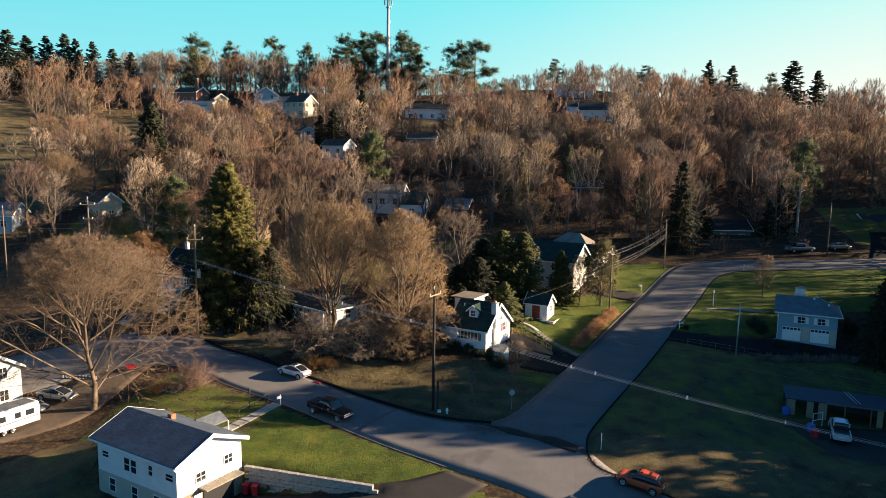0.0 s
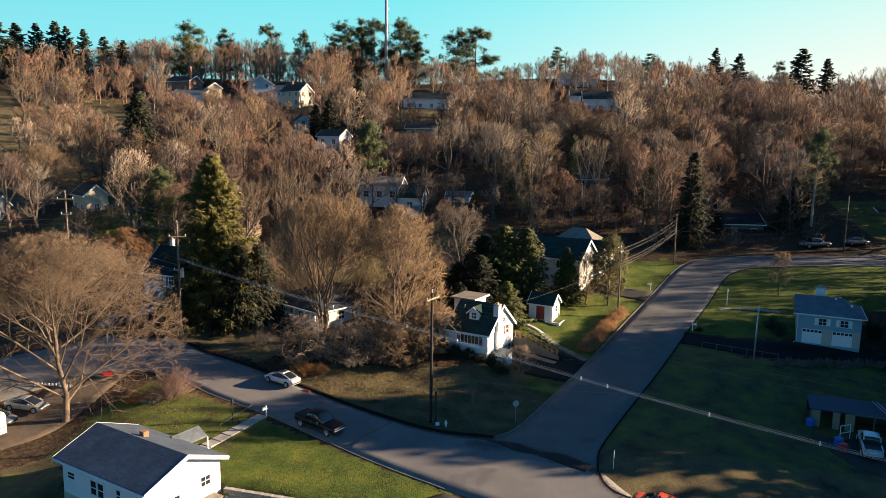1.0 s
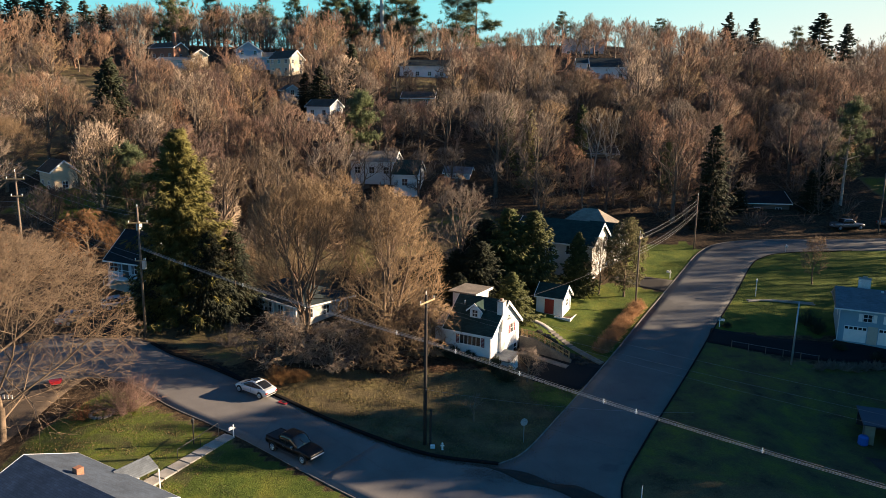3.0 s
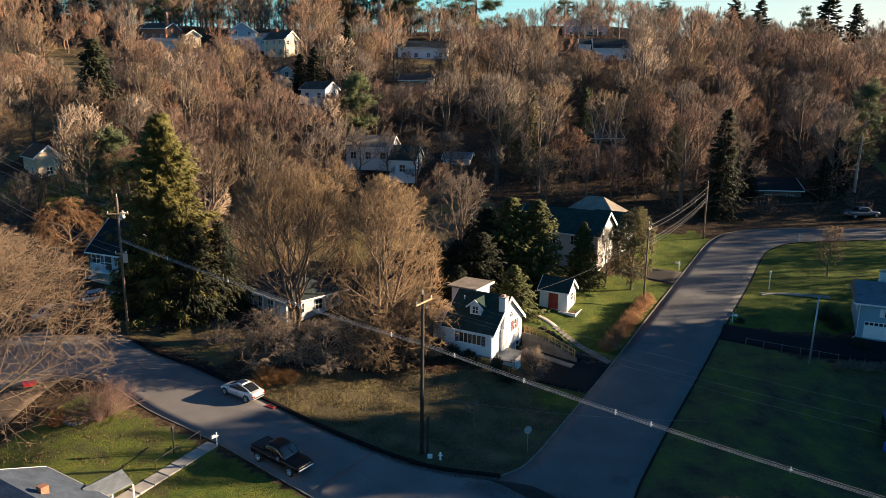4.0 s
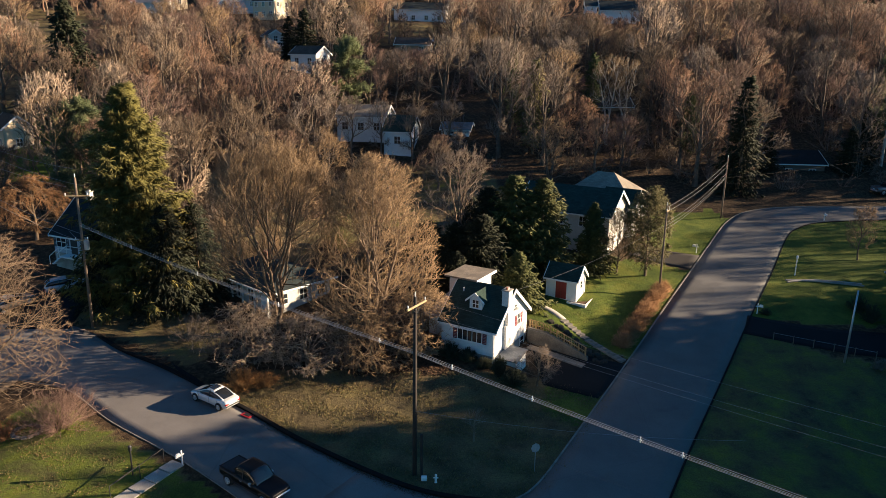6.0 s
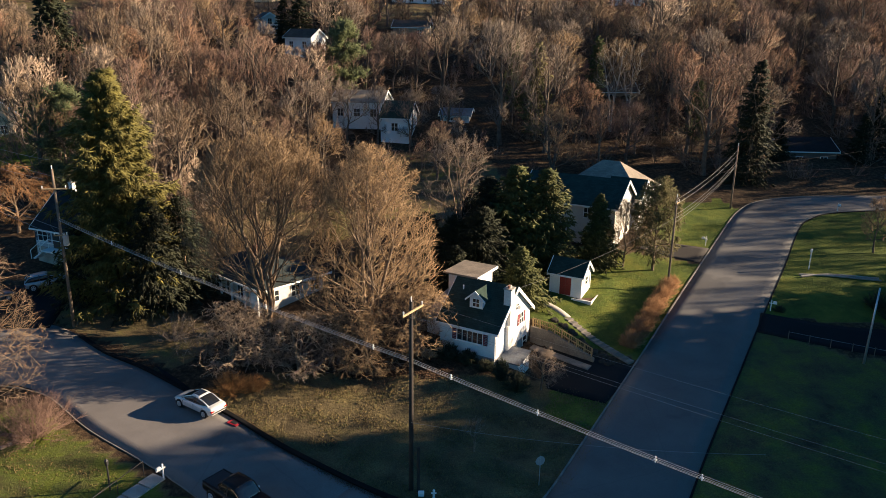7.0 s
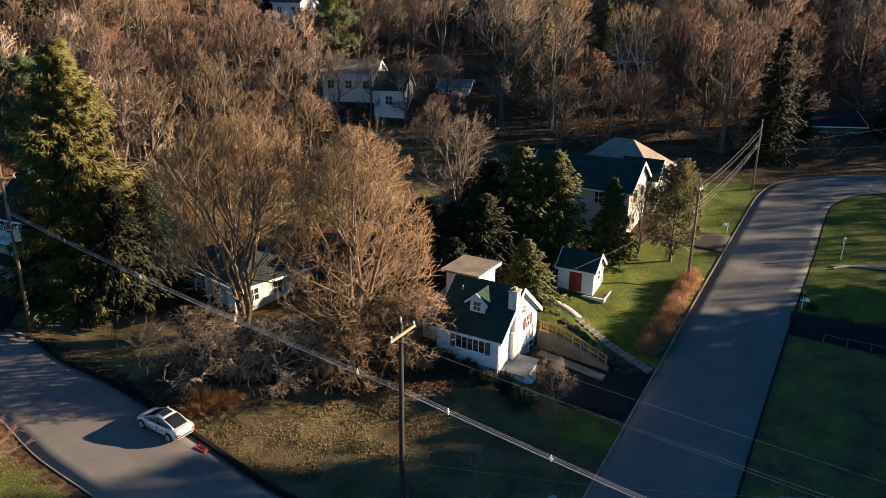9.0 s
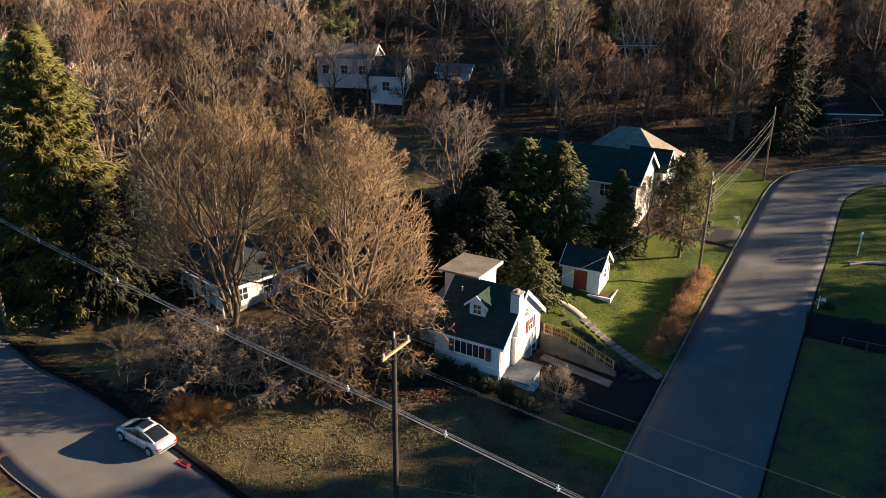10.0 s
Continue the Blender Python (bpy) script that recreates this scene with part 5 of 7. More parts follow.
def leaves_on(seed, twigs, n, size=0.09):
    """Small curled leaves left hanging at some twig tips."""
    rng = np.random.RandomState(seed)
    co = np.zeros(len(twigs.vertices) * 3, np.float32)
    twigs.vertices.foreach_get("co", co)
    co = co.reshape(-1, 3)
    p = co[rng.randint(0, len(co), n)] + rng.normal(0, .08, (n, 3))
    d = unit(rng.normal(0, 1, (n, 3)))
    return tri_mesh("leaves", *spikes(p, p + d * size * 1.6, np.full(n, size * .5)))


def plant(name, meshes, mats, m, label, category="tree", names=("trunk", "crown"), group=""):
    ob = thing(name, m, label, category, group)
    for me, mt, nm in zip(meshes, mats, names):
        part(nm, me, mt, ob)
    return ob


def copy_at(ob, m):
    """A copy of a scaled thing at the pose m, whose own scale holds."""
    return copy_thing(ob, m @ Matrix.Diagonal([1 / v for v in ob.scale] + [1]))

# ---- the large trees, one by one ----
t1 = bare_tree(11, 19.6, 12.4, -.12, (26, 9, 7, 6, 2), .30, .014, .12, spread=1.0, lump=.16)
maple = plant("maple_tree", t1, (MAT["bark"], MAT["twig_brown"]), on_land(-39.5, 77.8), "tall bare maple with a wide tan crown beside the drive")
part("leaves", leaves_on(5, t1[1], 700), MAT["leaf_rust"], maple, "last rust-red leaves")
t2 = bare_tree(12, 18.9, 7.6, .12, (36, 7, 6, 4, 0), .20, .025, .42, stems=6, spread=.9, lump=.16, fan=.6)
plant("maple_tree", t2, (MAT["bark"], MAT["twig_gold"]), on_land(-15.6, 97.4), "bare many-stemmed maple beside the pale house")
t3 = bare_tree(13, 18.4, 6.6, -.3, (36, 7, 6, 4, 0), .22, .025, .28, stems=4, skirt=.5, spread=.95, lump=.16, fan=.5)
plant("maple_tree", t3, (MAT["bark"], MAT["twig_gold"]), on_land(-5.4, 95.4), "bare maple with a dense low-hanging crown beside the cape")
for x, y, h, r, sd, tw in ((-17.4, 91.6, 5.8, 5.0, 15, "twig_pale"), (-11.4, 91.2, 5.0, 4.6, 16, "twig_pale"), (-5.4, 91.0, 5.4, 4.6, 17, "twig_tan"), (-1.0, 92.2, 6.4, 3.8, 18, "twig_tan")):
    plant("crabapple_tree", bare_tree(sd, h, r, .0, (22, 7, 5, 4, 0), .13, .018, .0, stems=3, droop=.12, skirt=.6, spread=1.1, lump=.14), (MAT["bark"], MAT[tw]), on_land(x, y), "low sprawling grey bare tree under the maples")
plant("ash_tree", bare_tree(14, 14.0, 4.3, .1, (16, 6, 5, 3, 0), .16, .02, .34, stems=3, spread=1.0, lump=.25, fan=.5), (MAT["bark"], MAT["twig_grey"]), on_land(3.0, 114), "tangled grey bare ash behind the cape")
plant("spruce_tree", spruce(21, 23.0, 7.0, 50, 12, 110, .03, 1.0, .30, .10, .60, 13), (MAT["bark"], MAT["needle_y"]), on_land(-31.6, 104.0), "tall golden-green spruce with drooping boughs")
# dark spruces added for the shaded mass below the golden one
plant("spruce_tree", spruce(22, 11.5, 4.6, 32, 10, 30, .03, 1.0, .35, .2, .65), (MAT["bark"], MAT["needle"]), on_land(-27.6, 101.5), "spruce coloured dark as shaded by a taller one")
plant("spruce_tree", spruce(29, 8.5, 3.8, 30, 10, 20, .02, 1.0, .3, .2, .6), (MAT["bark"], MAT["needle"]), on_land(-35.2, 102.4), "low spruce coloured dark as in deep shade beside the pole")
plant("spruce_tree", spruce(30, 10.5, 4.2, 30, 10, 20, .02, 1.0, .3, .2, .6), (MAT["bark"], MAT["needle"]), on_land(-25.6, 104.6), "spruce coloured dark as shaded by a taller one")
plant("pine_tree", spruce(37, 15.5, 3.0, 34, 8, 18, .12, 1.0, .1, .2, .5), (MAT["bark"], MAT["needle_yw"]), on_land(16.2, 152), "slim yellow-green pine in the wood")
plant("pine_tree", spruce(38, 11, 2.2, 30, 8, 16, .12, 1.0, .1, .2, .5), (MAT["bark"], MAT["needle_b"]), on_land(29.5, 170), "slim green pine in the wood")
plant("pine_tree", pine(23, 16.0, 5.0, 420, 30, .04, 70), (MAT["bark"], MAT["needle_soft"]), on_land(-49, 128), "soft green pine behind the dark-roofed cape")
plant("pine_tree", pine(24, 14.5, 5.0, 420, 30, .04, 70), (MAT["bark"], MAT["needle_soft"]), on_land(-16.7, 165), "full blue-green pine on the slope")
plant("spruce_tree", spruce(25, 17.5, 4.0, 38, 9, 20, .05, 1.0, .35, .2, .7), (MAT["bark"], MAT["needle"]), on_land(46.3, 138.4), "narrow dark spruce behind the bend")
plant("pine_tree", pine(26, 19.5, 4.4, 300, 30, .2, 50), (MAT["bark_pale"], MAT["needle_soft"]), on_land(74.2, 149), "tall layered pine above the bend")
# the needle colour of these three already holds their deep shade
plant("spruce_tree", spruce(27, 11.0, 3.8, 32, 9, 20, .04, 1.0, .3, .22, .7), (MAT["bark"], MAT["needle"]), on_land(57.8, 91.6), "broad spruce coloured dark as in deep shade")
plant("spruce_tree", spruce(28, 12.5, 4.0, 32, 9, 20, .04, 1.0, .3, .22, .7), (MAT["bark"], MAT["needle"]), on_land(62.0, 95.5), "broad spruce coloured dark as in deep shade")
plant("spruce_tree", spruce(28, 12.0, 3.8, 32, 9, 20, .04, 1.0, .3, .22, .7), (MAT["bark"], MAT["needle"]), on_land(61.0, 87.0, 80), "broad spruce coloured dark as in deep shade")
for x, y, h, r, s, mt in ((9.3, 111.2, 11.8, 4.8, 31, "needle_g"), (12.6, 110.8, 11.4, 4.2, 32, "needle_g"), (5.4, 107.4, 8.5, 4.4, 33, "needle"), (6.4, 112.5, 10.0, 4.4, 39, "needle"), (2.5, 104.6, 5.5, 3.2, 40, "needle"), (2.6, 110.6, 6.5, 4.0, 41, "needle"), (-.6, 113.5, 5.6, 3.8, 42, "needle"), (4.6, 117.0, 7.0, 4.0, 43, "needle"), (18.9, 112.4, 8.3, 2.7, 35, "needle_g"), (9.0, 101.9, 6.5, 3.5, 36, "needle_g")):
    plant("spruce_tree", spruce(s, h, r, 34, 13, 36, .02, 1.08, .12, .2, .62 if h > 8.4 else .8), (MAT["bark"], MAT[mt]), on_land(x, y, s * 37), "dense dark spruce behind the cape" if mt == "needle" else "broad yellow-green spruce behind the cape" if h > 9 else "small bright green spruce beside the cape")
plant("spruce_tree", spruce(51, 22, 6.2, 40, 10, 30, .05, 1, .3, .2, .62), (MAT["bark"], MAT["needle"]), on_land(-65, 160), "tall dark spruce above the orchard")
plant("willow_tree", bare_tree(41, 10.8, 3.0, -.1, (18, 9, 8, 6, 0), .13, .034, .3, droop=.3), (MAT["bark"], MAT["needle_yw"]), on_land(25.2, 111.4), "slim yellow-green weeping tree before the beige gable")
plant("ornamental_tree", bare_tree(49, 7.6, 2.2, .1, (14, 8, 6, 4, 0), .1, .014, .4), (MAT["bark"], MAT["twig_tan"]), on_land(22.0, 112.2), "slim tan bare tree beside the small spruce")
plant("willow_tree", bare_tree(42, 8.6, 4.6, .12, (14, 8, 7, 5, 0), .2, .02, .2, droop=.5), (MAT["bark"], MAT["hedge_tan"]), on_land(-51.2, 119), "small orange weeping cherry")
plant("ornamental_tree", bare_tree(43, 6.6, 2.0, .22, (12, 7, 6, 4, 0), .09, .012, .5), (MAT["bark"], MAT["twig_tan"]), on_land(53.3, 116.4), "young bare tree on the bank lawn")
plant("ornamental_tree", bare_tree(44, 3.4, 2.0, .15, (10, 7, 6, 4, 0), .09, .010, .2), (MAT["bark"], MAT["twig_grey"]), on_land(9.6, 88.6), "small grey bare tree beside the driveway")
plant("ornamental_tree", bare_tree(45, 2.6, 1.2, .3, (7, 5, 4, 0, 0), .07, .012, .4), (MAT["bark"], MAT["twig_grey"]), on_land(3.6, 80.0), "small bare sapling on the corner lawn")
plant("orchard_tree", bare_tree(46, 13.5, 8.4, .0, (18, 8, 6, 5, 0), .25, .02, .2), (MAT["bark"], MAT["twig_gold"]), on_land(-81, 150), "round bare tree before the pale houses")
plant("birch_tree", bare_tree(47, 15, 3.6, .3, (12, 6, 5, 4, 0), .2, .022, .5, stems=2), (MAT["bark_pale"], MAT["twig_tan"]), on_land(29.6, 156), "white-barked birch on the wooded slope")
plant("birch_tree", bare_tree(48, 14, 3.2, .3, (12, 6, 5, 4, 0), .2, .022, .5, stems=2), (MAT["bark_pale"], MAT["twig_tan"]), on_land(33.2, 157), "white-barked birch on the wooded slope")

# ---- shrubs ----
def bush(x, y, H, R, seed, mt, label, n=700, thin=0.012, leafy=0, sx=1.0, rz=0, name="shrub"):
    m = on_land(x, y, rz) @ Matrix.Diagonal((sx, 1, 1, 1))
    return plain(name, shrub(seed, H, R, n, thin, .3, leafy), MAT[mt], m, label, "shrub")


for i in range(9):
    f = i / 8
    bush(19.0 + 7.0 * f, 95.6 + 11.4 * f, 1.7 + .2 * math.sin(i * 2.1), 1.25, 60 + i, "hedge_tan", "copper-brown hedge shrub along the side road", 2600, .011, 0, name="hedge_shrub")
bush(-29.4, 81.2, 3.2, 3.6, 71, "twig_rose", "large reddish bare shrub on the front lawn", 2200, .012)
bush(-33.0, 80.0, 1.6, 1.6, 72, "leaf_rust", "brown dry shrub on the lawn", 800)
bush(-16.4, 87.6, 1.8, 1.9, 73, "grass_gold", "golden-brown dry grass clump at the kerb", 3200, .01)
bush(-14.6, 88.0, 1.3, 1.5, 74, "grass_gold", "golden-brown dry grass clump at the kerb", 1800, .01)
for i, (x, y, h, r) in enumerate(((-20.5, 93.4, 2.2, 3.2), (-16.6, 92.4, 2.0, 2.8), (-12.4, 92.4, 2.0, 2.8), (-8.4, 92.0, 2.2, 3.0), (-24.0, 96.0, 2.6, 2.6))):
    bush(x, y, h, r, 130 + i, "twig_grey", "sprawling grey bare shrub under the maples", 800, .012)
for i, (x, y, h, r) in enumerate(((0.2, 92.6, 1.5, 1.2), (1.8, 91.6, 1.3, 1.1), (3.4, 91.0, 1.2, 1.0), (6.2, 88.7, 1.9, .8), (7.4, 87.6, 1.4, 1.3), (4.9, 90.0, .9, .9))):
    bush(x, y, h, r, 80 + i, "evergreen", "clipped dark evergreen shrub against the cape", 1500, .03)
for i, (x, y, h, r, mt) in enumerate(((-23, 111, 4.2, 2.8, "twig_tan"), (-20, 114, 4.6, 3.0, "twig_tan"), (-24.5, 106.5, 4.0, 2.6, "twig_tan"), (-17, 110, 3.2, 2.6, "twig_tan"), (-8, 112, 3.6, 2.8, "twig_tan"), (-2.5, 108, 3.0, 2.4, "twig_grey"), (-12, 118, 5.2, 3.4, "needle_yw"), (-27, 117, 4.5, 3.2, "twig_tan"))):
    bush(x, y, h, r, 90 + i, mt, "tangle of tall tan bare shrubs", 1800, .016)
for i, (x, y, h, r) in enumerate(((47.2, 97.2, .8, .9), (46.4, 101, 2.0, 1.2), (46.2, 103.2, 2.2, 1.2), (35.9, 102.4, .6, .7), (59.5, 101, 2.2, 1.3), (50.2, 94.6, 1.1, .9))):
    bush(x, y, h, r, 110 + i, "evergreen", "dark shrub beside the blue house", 900, .025)
for i in range(14):
    bush(42.5 + i * 1.25, 92.2 + .25 * math.sin(i * 1.7), 1.0, 1.0, 120 + i % 4, "twig_grey", "low dark hedge below the driveway", 700, .02, name="hedge_shrub")

bush(60.6, 104.6, 2.0, 1.2, 128, "hedge_tan", "orange-brown dry shrub behind the blue house", 1500, .014)

# ---- woods on the hill ----
FOREST = {}
for k, (H, R, low, up, stems) in enumerate(((16, 6.2, .02, .35, 1), (14, 6.0, -.1, .3, 2), (17, 5.4, .1, .5, 1), (12, 6.0, -.15, .25, 3), (15, 5.2, .08, .5, 2), (9.5, 5.2, -.2, .3, 3))):
    FOREST[k] = bare_tree(200 + k, H, R, low, (10, 6, 5, 4, 0), None, .036, up, stems, skirt=.2, lean_mesh=True, spread=.9, lump=.2, fan=.5 if stems > 1 else 0.0)
CLEAR = [tuple(ob.matrix_world.translation) for ob in scene.objects if ob.name.startswith("house")]
TWIGS = ("twig_tan", "twig_rust", "twig_grey", "twig_pale", "twig_red", "twig_rose", "twig_brown")
LOOKS = {"twig_rust": "bare reddish-brown tree in the hillside wood", "twig_pale": "bare pale grey tree in the hillside wood", "twig_brown": "bare brown-twigged tree in the hillside wood", "twig_tan": "bare tan-twigged tree in the hillside wood", "twig_grey": "bare grey-twigged tree in the hillside wood", "twig_red": "bare russet-twigged tree in the hillside wood", "twig_rose": "bare tree with rosy buds in the hillside wood"}
TREE_SET = {}


def wood_tree(k, tw, m):
    if (k, tw) not in TREE_SET:
        limbs, twigs = FOREST[k][0].copy(), FOREST[k][1].copy()
        TREE_SET[k, tw] = plant("bare_tree", (limbs, twigs), (MAT["bark_dark"], MAT[tw]), m, LOOKS[tw], group="hillside wood")
        return TREE_SET[k, tw]
    return copy_at(TREE_SET[k, tw], m)


def headroom(x, y, gap=6.0):
    """How tall a tree may stand at x, y for the camera to see the hill houses."""
    room = 99.0
    for cx, cy, cz in CLEAR:
        if abs(x - cx) < 7.5 and abs(y - cy) < 8.5:
            return 0.0
        dx = x - cx * y / cy
        if abs(dx) < gap and 0 < cy - y < 70:
            sight = EYE + (cz + 2.0 - EYE) * y / cy
            room = min(room, sight - land1(x, y))
    return room


rng = np.random.RandomState(77)
spots = []
FIELD = [(-260, 140), (-80, 140), (-74, 200), (-100, 240), (-260, 250)]
tries = 0
while len(spots) < 300 and tries < 40000:
    tries += 1
    y = 124 + 96 * rng.uniform() ** .9
    x = rng.uniform(-1, 1) * (.66 * y + 14)
    if y < 136 and (x > -2 or x < -66):
        continue
    if y < 136 and x > -24:
        continue
    if x > 8 and y < 139 + max(0, x - 60) * .2:
        continue
    if inside(np.array([x]), np.array([y]), FIELD)[0] and rng.uniform() < .86:
        continue
    if headroom(x, y) < 4.5 or any((x - a) ** 2 + (y - b) ** 2 < 16 for a, b, _ in spots):
        continue
    spots.append((x, y, rng.uniform()))
for x, y, u in spots:
    k = int(rng.randint(0, 6))
    if y < 165 and x > 0:
        k = int(rng.choice([0, 2, 4, 1]))
    s = min(rng.uniform(.72, 1.12), headroom(x, y) / (16, 14, 17, 12, 15, 9.5)[k])
    wood_tree(k, TWIGS[int(u * 6.999)], on_land(x, y, rng.uniform(0, 360)) @ Matrix.Diagonal((s, s, s * rng.uniform(.9, 1.1), 1)))

# far woods along the ridge, and scrub between the trunks
FAR = [bare_tree(300 + k, H, R, low, (7, 5, 5, 3, 0), None, .055, up, 1, lean_mesh=True, skirt=.5, spread=.9, lump=.18) for k, (H, R, low, up) in enumerate(((15, 5.2, -.1, .5), (13, 5.2, -.1, .3), (15, 4.6, .0, .6)))]


def co_of(me):
    a = np.zeros(len(me.vertices) * 3, np.float32)
    me.vertices.foreach_get("co", a)
    t = np.zeros(len(me.loops), np.int32)
    me.loops.foreach_get("vertex_index", t)
    return a.reshape(-1, 3), t.reshape(-1, 3)


FAR_CO = [join([co_of(a), co_of(b)]) for a, b in FAR]


SKYLINE = ((-.64, -.45, -.38, -.26, -.18, -.08, 0, .07, .12, .17, .22, .31, .37, .43, .5, .575, .64), (.122, .122, .148, .142, .136, .13, .107, .096, .105, .118, .12, .11, .112, .084, .095, .122, .11))    # rise of the bare skyline, by bearing, set to fit the camera's first view


def far_wood(name, spots_, label, mt, seed):
    r = np.random.RandomState(seed)
    pieces = []
    for x, y in spots_:
        v, t = FAR_CO[r.randint(0, len(FAR_CO))]
        a, s = r.uniform(0, 6.28), min(r.uniform(.75, 1.2), headroom(x, y) / 16, (EYE + y * np.interp(x / y, SKYLINE[0], SKYLINE[1]) - land1(x, y)) / 15.5 * r.uniform(.72, 1.05))
        c, n = math.cos(a) * s, math.sin(a) * s
        w = np.stack([v[:, 0] * c - v[:, 1] * n + x, v[:, 0] * n + v[:, 1] * c + y, v[:, 2] * s * r.uniform(.85, 1.1) + land1(x, y)], 1)
        pieces.append((w, t))
    tagged(part(name, tri_mesh(name, *join(pieces)), MAT[mt]), label, "woods", kind="stuff")


lots = {"wood_brown": [], "wood_grey": [], "wood_red": []}
placed = []
tries = 0
while len(placed) < 430 and tries < 60000:
    tries += 1
    y = rng.uniform(190, 335)
    x = rng.uniform(-1, 1) * (.68 * y + 25)
    if inside(np.array([x]), np.array([y]), FIELD)[0] or headroom(x, y) < 5:
        continue
    if any((x - a) ** 2 + (y - b) ** 2 < 18 for a, b in placed):
        continue
    placed.append((x, y))
    lots[("wood_brown", "wood_grey", "wood_red")[rng.randint(0, 3)]].append((x, y))
for i, (mt, s) in enumerate(lots.items()):
    far_wood("far_woods", s, "bare winter woods along the ridge", mt, 400 + i)

ridge_row = []
while len(ridge_row) < 190:
    y = rng.uniform(278, 332)
    ridge_row.append((rng.uniform(-.64, .64) * y, y))
far_wood("far_woods", [p for i, p in enumerate(ridge_row) if i % 2], "bare trees standing close along the skyline", "wood_grey", 420)
far_wood("far_woods", [p for i, p in enumerate(ridge_row) if not i % 2], "bare brown trees standing close along the skyline", "wood_brown", 421)
for x, y, k, s in ((-14.5, 150.5, 0, .6), (-9.5, 150, 2, .55), (-4.0, 149.5, 4, .6), (-18, 153, 1, .75), (1.5, 155, 5, .8)):
    wood_tree(k, "twig_grey", on_land(x, y, 60 * k) @ Matrix.Diagonal((s, s, s, 1)))

# scrub between the trunks: low tangles of many stems
SCRUB = [co_of(shrub(600 + k, 3.6, 2.8, 130, .03, .2)) for k in range(4)]


def scrub(label, mt, seed, count, reach_=110):
    r = np.random.RandomState(seed)
    pieces = []
    while len(pieces) < count:
        y = 122 + reach_ * r.uniform()
        x = r.uniform(-1, 1) * (.66 * y + 10)
        if (y < 137 and (x > -4 or x < -64)) or (x > 8 and y < 139) or inside(np.array([x]), np.array([y]), FIELD)[0] or headroom(x, y) < 2.5:
            continue
        v, t = SCRUB[r.randint(0, 4)]
        a, k = r.uniform(0, 6.28), min(r.uniform(.6, 1.5), headroom(x, y) / 4)
        c, n = math.cos(a) * k, math.sin(a) * k
        pieces.append((np.stack([v[:, 0] * c - v[:, 1] * n + x, v[:, 0] * n + v[:, 1] * c + y, v[:, 2] * k + land1(x, y)], 1), t))
    tagged(part("underbrush", tri_mesh("underbrush", *join(pieces)), MAT[mt]), label, "underbrush", kind="stuff")


scrub("tangled brown underbrush beneath the trees", "twig_brown", 701, 320)
scrub("tangled grey underbrush beneath the trees", "twig_grey", 702, 320)
scrub("tangled russet scrub along the ridge", "twig_red", 703, 420, 225)

# ridge conifers
RIDGE = [spruce(500 + k, 17, 4.4, 26, 9, 15, .03, 1, .28, .34, .75) for k in range(2)] + [pine(510 + k, 20, 5.4, 260, 26, .16, 48) for k in range(3)] + [spruce(520, 17, 4.0, 24, 8, 9, .03, 1, .05, .5, .22)]
ridge_set = {}


def ridge_tree(k, x, y, top, w=1.0):
    m = on_land(x, y, (x * 37) % 360)
    h = (17, 17, 20, 20, 20, 17)[k]
    s = (top - land1(x, y)) / h
    m = m @ Matrix.Diagonal((s * w, s * w, s, 1))
    if k in ridge_set:
        return copy_at(ridge_set[k], m)
    ridge_set[k] = plant("spruce_tree" if k in (0, 1, 5) else "pine_tree", RIDGE[k], (MAT["bark"], MAT["needle" if k in (0, 1, 5) else "needle_b"]), m, "dark conical spruce on the ridge" if k < 2 else "dense round-headed spruce added out of view to cast shade" if k == 5 else "tall ragged pine on the ridge", group="ridge conifers")
    return ridge_set[k]

# ---- poles and wires ----
def pole(label, x, y, h, rz, r=0.15, arms=(), material="pole", transformer=None, lean=(0, 0), base=None, insul=True):
    b = land1(x, y) if base is None else base
    ob = thing("utility_pole", pose(x, y, b, lean[0], lean[1], rz), label, "pole", "street poles")
    part("shaft", Shape().tube([(0, 0, -.4), (0, 0, h * .5), (0, 0, h)], [r, r * .86, r * .68], 12), MAT[material], ob, smooth=True)
    for z, w in arms:
        part("crossarm", Shape().box(-w / 2, -.18, z - .06, w / 2, -.06, z + .06, .012), MAT["arm"], ob)
        for sx in (-1, 1):
            part("brace", Shape().tube([(0, -.13, z - .55), (sx * w * .3, -.13, z - .04)], .016, 6), MAT["black"], ob)
        if insul:
            for f in (-.45, .45):
                part("insulator", Shape().tube([(f * w, -.12, z + .06), (f * w, -.12, z + .14), (f * w, -.12, z + .16), (f * w, -.12, z + .30)], [.03, .03, .06, .045], 8), MAT["ceramic"], ob)
    if insul:
        part("top_pin", Shape().tube([(0, 0, h), (0, 0, h + .18), (0, 0, h + .36)], [.02, .05, .03], 8), MAT["ceramic"], ob)
    if transformer:
        t = part("transformer", Shape().tube([(.38, -.1, transformer - .5), (.38, -.1, transformer - .46), (.38, -.1, transformer + .44), (.38, -.1, transformer + .5)], [.2, .26, .26, .2], 14), MAT["steel"], ob, "grey transformer can")
        for sx in (-.08, .1):
            part("bushing", Shape().tube([(.38 + sx, -.1, transformer + .5), (.38 + sx, -.1, transformer + .75)], .035, 6), MAT["ceramic"], t)
    return ob


pole("tall dark timber pole on the corner lawn", -0.85, 75.6, 13.6, 60, .17, ((13.0, 2.4),), "pole_dark")
pole("timber pole with crossarm and transformer beside the spruce", -34.4, 97.9, 15.4, 12, .16, ((13.6, 2.2), (9.2, 1.2)), "pole", 8.7)
